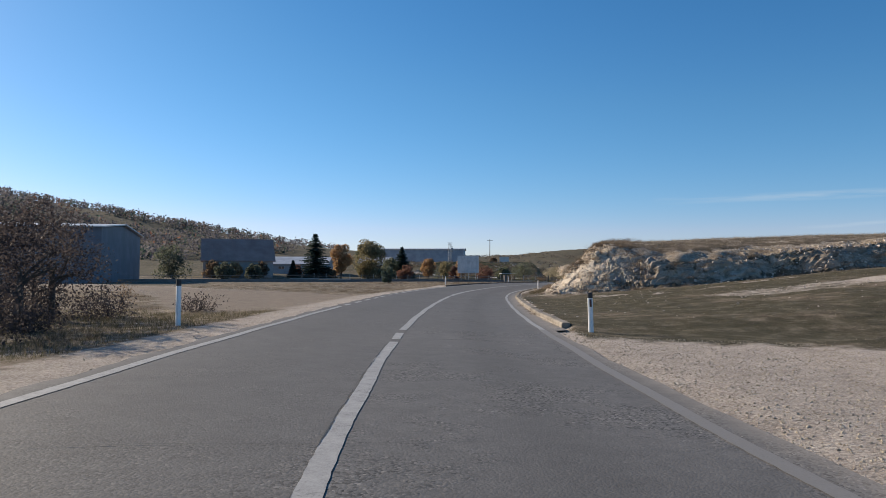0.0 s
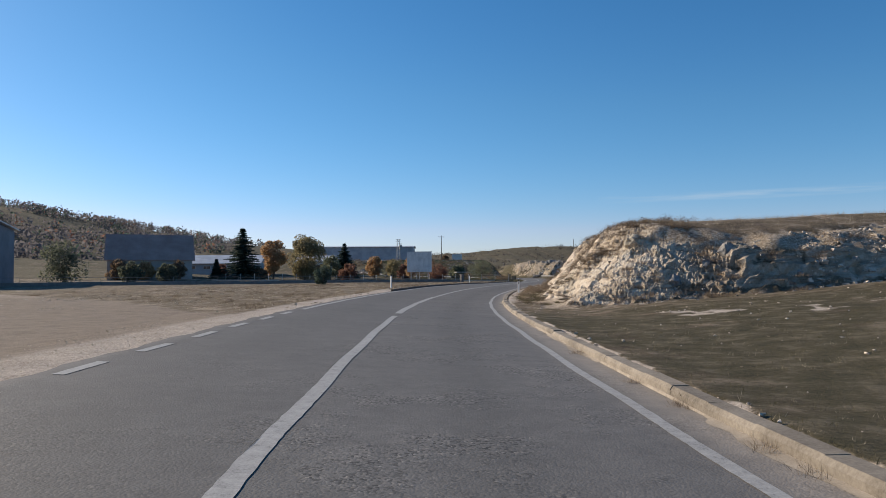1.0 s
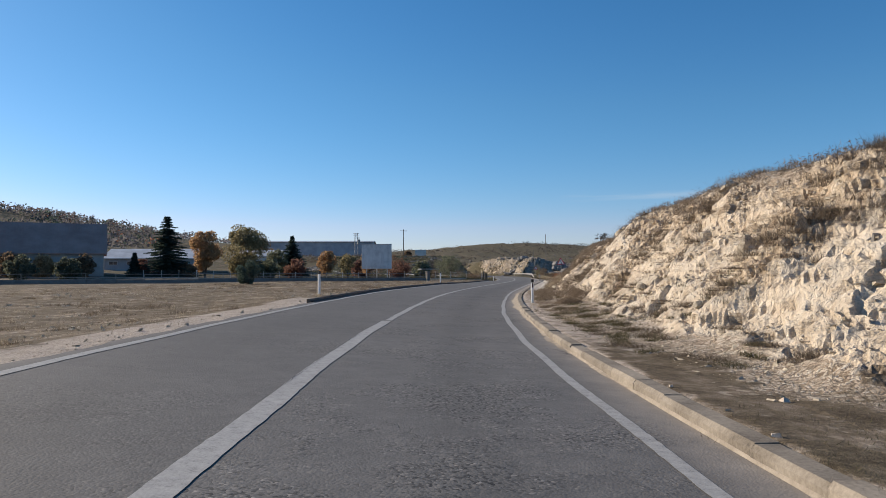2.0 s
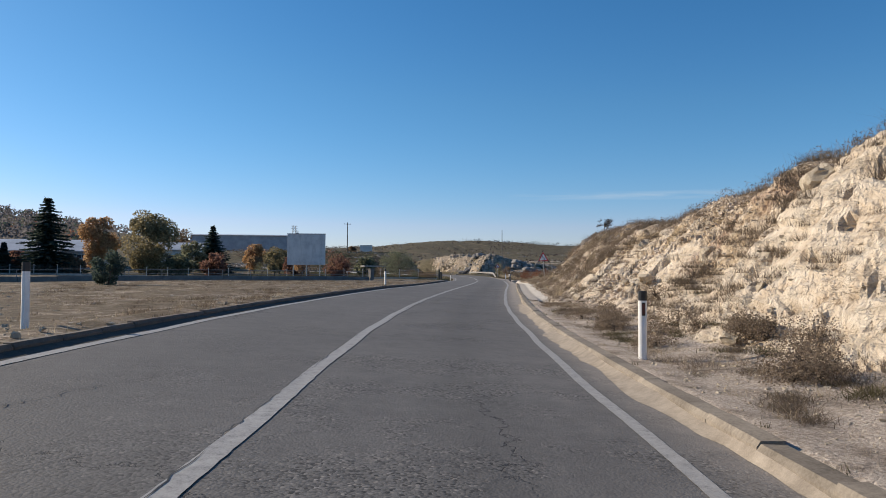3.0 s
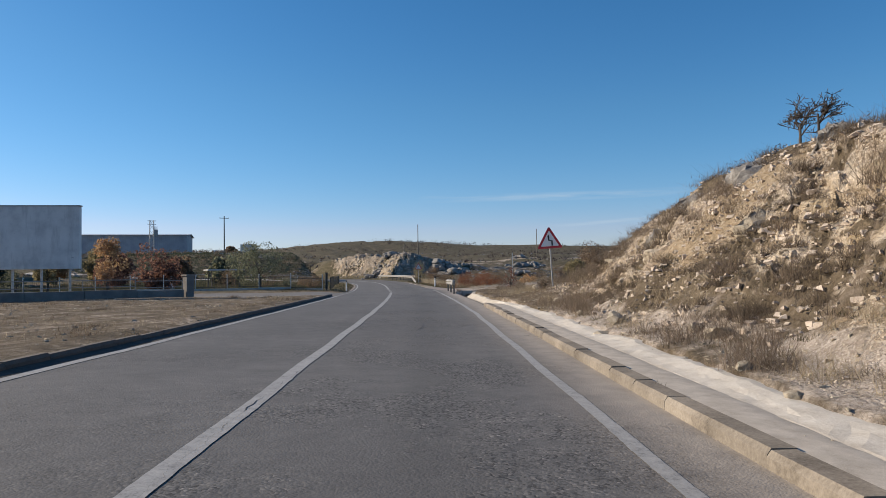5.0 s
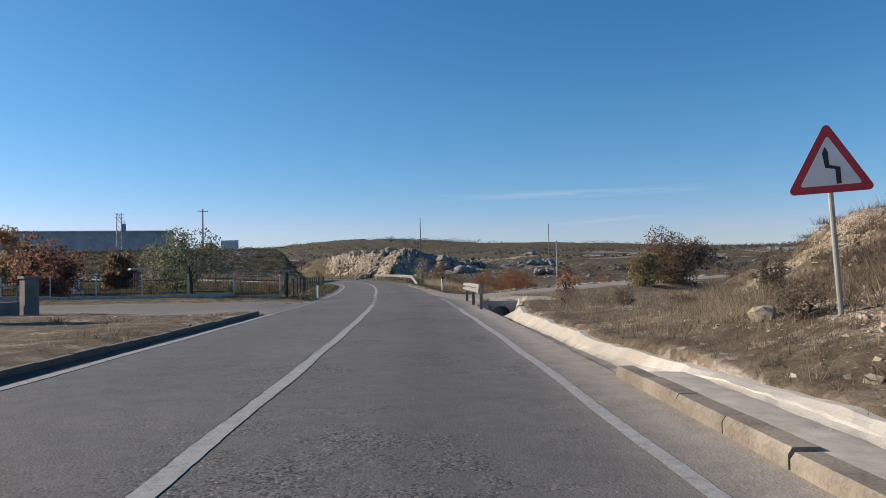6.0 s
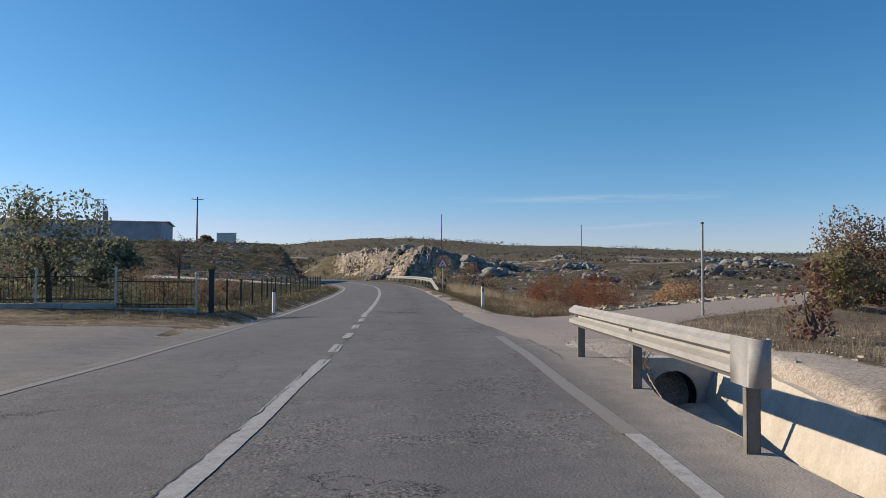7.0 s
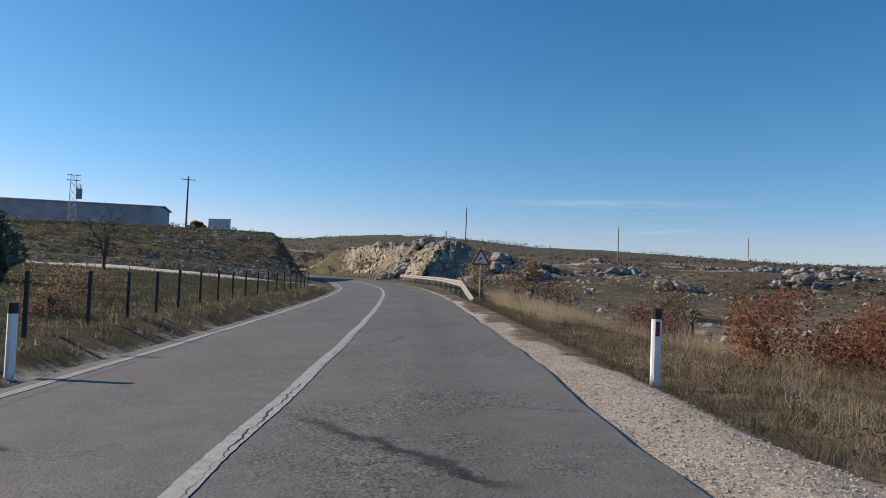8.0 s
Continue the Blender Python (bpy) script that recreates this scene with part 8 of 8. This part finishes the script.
for k, (x, y, h, w, mat, leaves, label) in enumerate((
        (31.4, 143.6, 1.0, 2.6, LEAF_RUST, 3600, "rust-red leaved bush in tall dry grass"), (31.6, 141.7, 1.25, 2.6, LEAF_RUST, 4200, "rust-red leaved bush in tall dry grass"), (33.6, 145.6, 0.9, 2.6, LEAF_RUST, 5000, "rust-red leaved bush in tall dry grass"), (34.6, 156.9, 1.4, 3.2, LEAF_RED, 2600, "russet-leaved bush in tall dry grass"),
        (36.4, 158.4, 1.2, 2.4, LEAF_RED, 1400, "low russet bush in tall dry grass"), (34.4, 164.0, 1.9, 2.6, LEAF_BROWN, 2000, "brown bush beside the warning sign"),
        (31.9, 161.0, 2.0, 2.2, LEAF_BROWN, 1800, "brown bush beside the warning sign"), (32.6, 170.5, 2.6, 2.6, LEAF_YELLOW, 1900, "yellow-green bush behind the guard rail"),
        (42.0, 168.0, 2.0, 4.0, LEAF_BROWN, 2200, "brown bush in the hollow"), (48.0, 160.0, 1.6, 3.4, LEAF_RED, 1800, "russet bush in the hollow"),
        (27.9, 126.7, 1.45, 1.1, LEAF_RED, 420, "sparse russet bush above the culvert"), (60.0, 186.0, 1.6, 3.6, LEAF_BROWN, 1200, "dark bush on the hillside"),
        (30.4, 144.6, 1.25, 2.2, LEAF_RUST, 3600, "rust-red leaved bush in tall dry grass"), (37.2, 145.6, 1.3, 2.4, LEAF_ORANGE, 1700, "orange-brown bush in tall dry grass"), (52.0, 176.0, 1.4, 3.0, LEAF_BROWN, 1200, "brown bush on the hillside"))):
    bush(x, y, h, w, mat, label, 400 + k, leaves, 0.03 if mat == LEAF_RUST else 0.06)
build_tree("sapling", 34.4, 153.8, 3.0, 1.9, LEAF_BROWN, "thin nearly bare sapling in tall grass", 430, 260, 0.05, 0.3, 0.2)
build_bare("sapling", 23.6, 109.0, 1.1, "thin bare sapling on the slope", 431)
build_bare("sapling", 25.2, 111.6, 1.2, "thin bare sapling on the slope", 432)
for k, (x, y, h, w, mat, label) in enumerate((
        (14.0, 143.5, 1.3, 2.4, LEAF_GREEN, "green bush behind the iron fence"), (9.0, 146.5, 1.6, 3.0, LEAF_BROWN, "brown bush behind the iron fence"),
        (-1.0, 148.5, 2.2, 3.4, LEAF_RED, "russet bush behind the iron fence"), (-7.5, 146.5, 2.0, 3.0, LEAF_GREEN, "green bush behind the iron fence"),
        (16.2, 146.8, 1.2, 2.2, LEAF_BROWN, "withered brown bush behind the wire fence"), (17.4, 151.0, 1.0, 2.0, LEAF_BROWN, "brown withered bush behind the wire fence"),
        (14.4, 149.6, 1.5, 2.4, LEAF_BROWN, "brown-leaved bush behind the wire fence"), (16.6, 157.5, 0.9, 2.0, LEAF_BROWN, "low brown bush behind the wire fence"),
        (12.6, 155.0, 1.4, 2.6, LEAF_BROWN, "brown bush in the fenced garden"))):
    bush(x, y, h, w, mat, label, 450 + k, 2200, 0.035)
# thicket beside the track at the start
for k, (x, y, h, w) in enumerate(((-9.6, -1.2, 2.9, 3.0), (-10.8, 2.0, 3.2, 3.4), (-13.0, 4.8, 3.0, 3.6), (-9.2, -3.6, 2.4, 3.0), (-12.0, 0.2, 3.3, 3.6))):
    bush(x, y, h, w, LEAF_DARK, "dark twiggy brown thicket beside the gravel track", 470 + k, 5200, 0.042)
r = random.Random(77)
for k in range(16):
    p = on_road(51.5 + k * 0.75 + r.uniform(-0.5, 0.5), 5.2 + r.uniform(-0.4, 1.3))
    bush(p.x, p.y, r.uniform(0.25, 0.5), r.uniform(0.7, 1.3), SCRUB, "dry brown twiggy bush at the foot of the cutting", 700 + k, 2200, 0.016)
for k in range(14):
    p = on_road(100 + k * 1.6 + r.uniform(-0.6, 0.6), 6.0 + r.uniform(0, 2.4))
    bush(p.x, p.y, r.uniform(0.25, 0.5), r.uniform(0.6, 1.2), SCRUB, "low dry brown bush in the grass above the drain", 720 + k, 1600, 0.018)
bush(-10.6, 4.6, 0.6, 3.0, LEAF_DARK, "low dark scrub beside the gravel track", 476, 1800, 0.04)
bush(-9.0, 7.5, 0.4, 2.0, LEAF_DARK, "low dark scrub beside the gravel track", 477, 900, 0.04)
bush(-13.8, 12.0, 1.0, 1.3, LEAF_BROWN, "small bare bush beside the gravel track", 480, 260, 0.04)
# the row of trees and hedges in front of the halls
for k, (x, y, h, w, mat, label) in enumerate((
        (-58.9, 121.5, 6.6, 8.5, LEAF_DKGREEN, "broad dark green tree beside the industrial hall"), (-52.0, 131.0, 3.4, 4.6, LEAF_DKGREEN, "dark green shrubs in front of the barn"), (-46.5, 134.0, 3.0, 4.0, LEAF_DKGREEN, "dark green shrubs in front of the barn"), (-57.0, 138.0, 3.6, 4.6, LEAF_BROWN, "brown hedge in front of the barn"),
        (-52.5, 139.0, 3.2, 4.2, LEAF_ORANGE, "orange-brown hedge in front of the barn"), (-47.0, 140.0, 3.4, 4.2, LEAF_BROWN, "brown hedge in front of the barn"),
        (-41.5, 152.0, 2.6, 4.0, LEAF_RED, "russet hedge beside the spruce"), (-33.5, 149.0, 2.4, 3.6, LEAF_BROWN, "brown hedge beside the spruce"),
        (-21.5, 160.0, 3.0, 5.0, LEAF_GREEN, "dark green shrubs among the trees"), (-17.0, 165.0, 3.6, 4.6, LEAF_RED, "russet shrubs among the trees"),
        (-22.0, 172.0, 5.6, 5.0, LEAF_GREEN, "dark green tree among the halls"), (-4.0, 172.0, 3.8, 4.6, LEAF_RED, "russet shrubs beside the billboard"),
        (3.0, 174.0, 3.4, 4.6, LEAF_BROWN, "brown shrubs beside the billboard"), (8.6, 170.0, 3.0, 4.4, LEAF_GREEN, "green shrubs behind the garden"),
        (-30.0, 205.0, 8.0, 7.0, LEAF_BROWN, "brown tree behind the halls"), (-36.0, 215.0, 8.0, 7.0, LEAF_GREEN, "dark tree behind the halls"),
        (8.2, 257.0, 2.2, 3.4, LEAF_BROWN, "brown bush on top of the bank"),
        (21.0, 268.0, 3.0, 5.0, LEAF_RED, "red autumn bush beyond the bend"))):
    build_tree("hedge_tree", x, y, h, w, mat, label, 500 + k, 2700, 0.22, 0.06, 0.19)


def far_woods():
    """Woodland over the hill behind the halls."""
    r = np.random.default_rng(600)
    x = r.uniform(-560, -110, 16000)
    y = r.uniform(130, 640, 16000)
    g = ground_parts(x, y)[0]
    m = (g > 5) & (fbm(x * 0.02, y * 0.02, octaves=3, seed=601) > -0.22)
    x, y, z = x[m][:6500], y[m][:6500], g[m][:6500]
    cs = np.stack([x, y, z + 2.0, r.uniform(2.4, 4.2, len(x))], 1)
    for k, (mat, share, label) in enumerate(((LEAF_FAR, 0.7, "brown leafless woodland on the far hill"), (NEEDLE, 0.16, "dark green woodland on the far hill"), (LEAF_RED, 0.05, "russet woodland on the far hill"))):
        pick = r.random(len(cs)) < share
        v, f = leaf_cloud(r, cs[pick], int(pick.sum() * 15), 0.85)
        stuff("far_woods", v, f, mat, label, "woods")


far_woods()


def far_scrub():
    r = np.random.default_rng(610)
    x = r.uniform(-60, 420, 16000)
    y = 165 + 400 * r.random(16000) ** 1.3
    d, t = road_frame(x, y)
    m = ((d > 12) | (y > 262)) & (fbm(x * 0.025, y * 0.04, octaves=3, seed=611) > 0.05)
    x, y = x[m][:4200], y[m][:4200]
    z = ground_parts(x, y)[0]
    cs = np.stack([x, y, z + 0.1, r.uniform(0.25, 1.0, len(x)) * (1 + 0.9 * smooth(300, 420, y))], 1)
    v, f = leaf_cloud(r, cs, len(x) * 10, 0.31)
    stuff("far_scrub", v, f, LEAF_DARK, "dark low scrub over the far grassland", "scrub")


far_scrub()


def verge_weeds():
    """Leafy weeds standing in the dry grass beside the gravel."""
    r = np.random.default_rng(650)
    x, y, z, d, t, g = sample(r, 900, 135, 168, 4.5, 11, lambda x, y, d, t, g: clear(x, y, d, t, g) & (fbm(x * 0.6, y * 0.6, octaves=2, seed=651) > -0.05))
    for k, (mat, label) in enumerate(((GRASS_GREEN, "low olive leafy weeds in the dry grass"), (LEAF_BROWN, "brown leafy weeds in the dry grass"), (LEAF_RUST, "rust-red leafy weeds in the dry grass"))):
        m = np.arange(len(x)) % 5 == k if k == 2 else np.arange(len(x)) % 2 == k
        cs = np.stack([x[m], y[m], z[m] + 0.1, r.uniform(0.1, 0.3, m.sum())], 1)
        v, f = leaf_cloud(r, cs, int(m.sum()) * 42, 0.024, 0.3)
        stuff("leafy_weeds", v, f, mat, label, "weeds")


verge_weeds()


def bank_scrub():
    r = np.random.default_rng(620)
    x, y = r.uniform(-26, 24, 700), 200 + 42 * r.random(700)
    d, t = road_frame(x, y)
    m = (d < -6.5) & (fbm(x * 0.1, y * 0.1, octaves=2, seed=621) > -0.05)
    x, y = x[m][:330], y[m][:330]
    cs = np.stack([x, y, ground_parts(x, y)[0] + 0.1, r.uniform(0.25, 0.8, len(x))], 1)
    v, f = leaf_cloud(r, cs, len(x) * 70, 0.1)
    stuff("bank_scrub", v, f, SCRUB_DARK, "dark low scrub over the bank", "scrub")


bank_scrub()
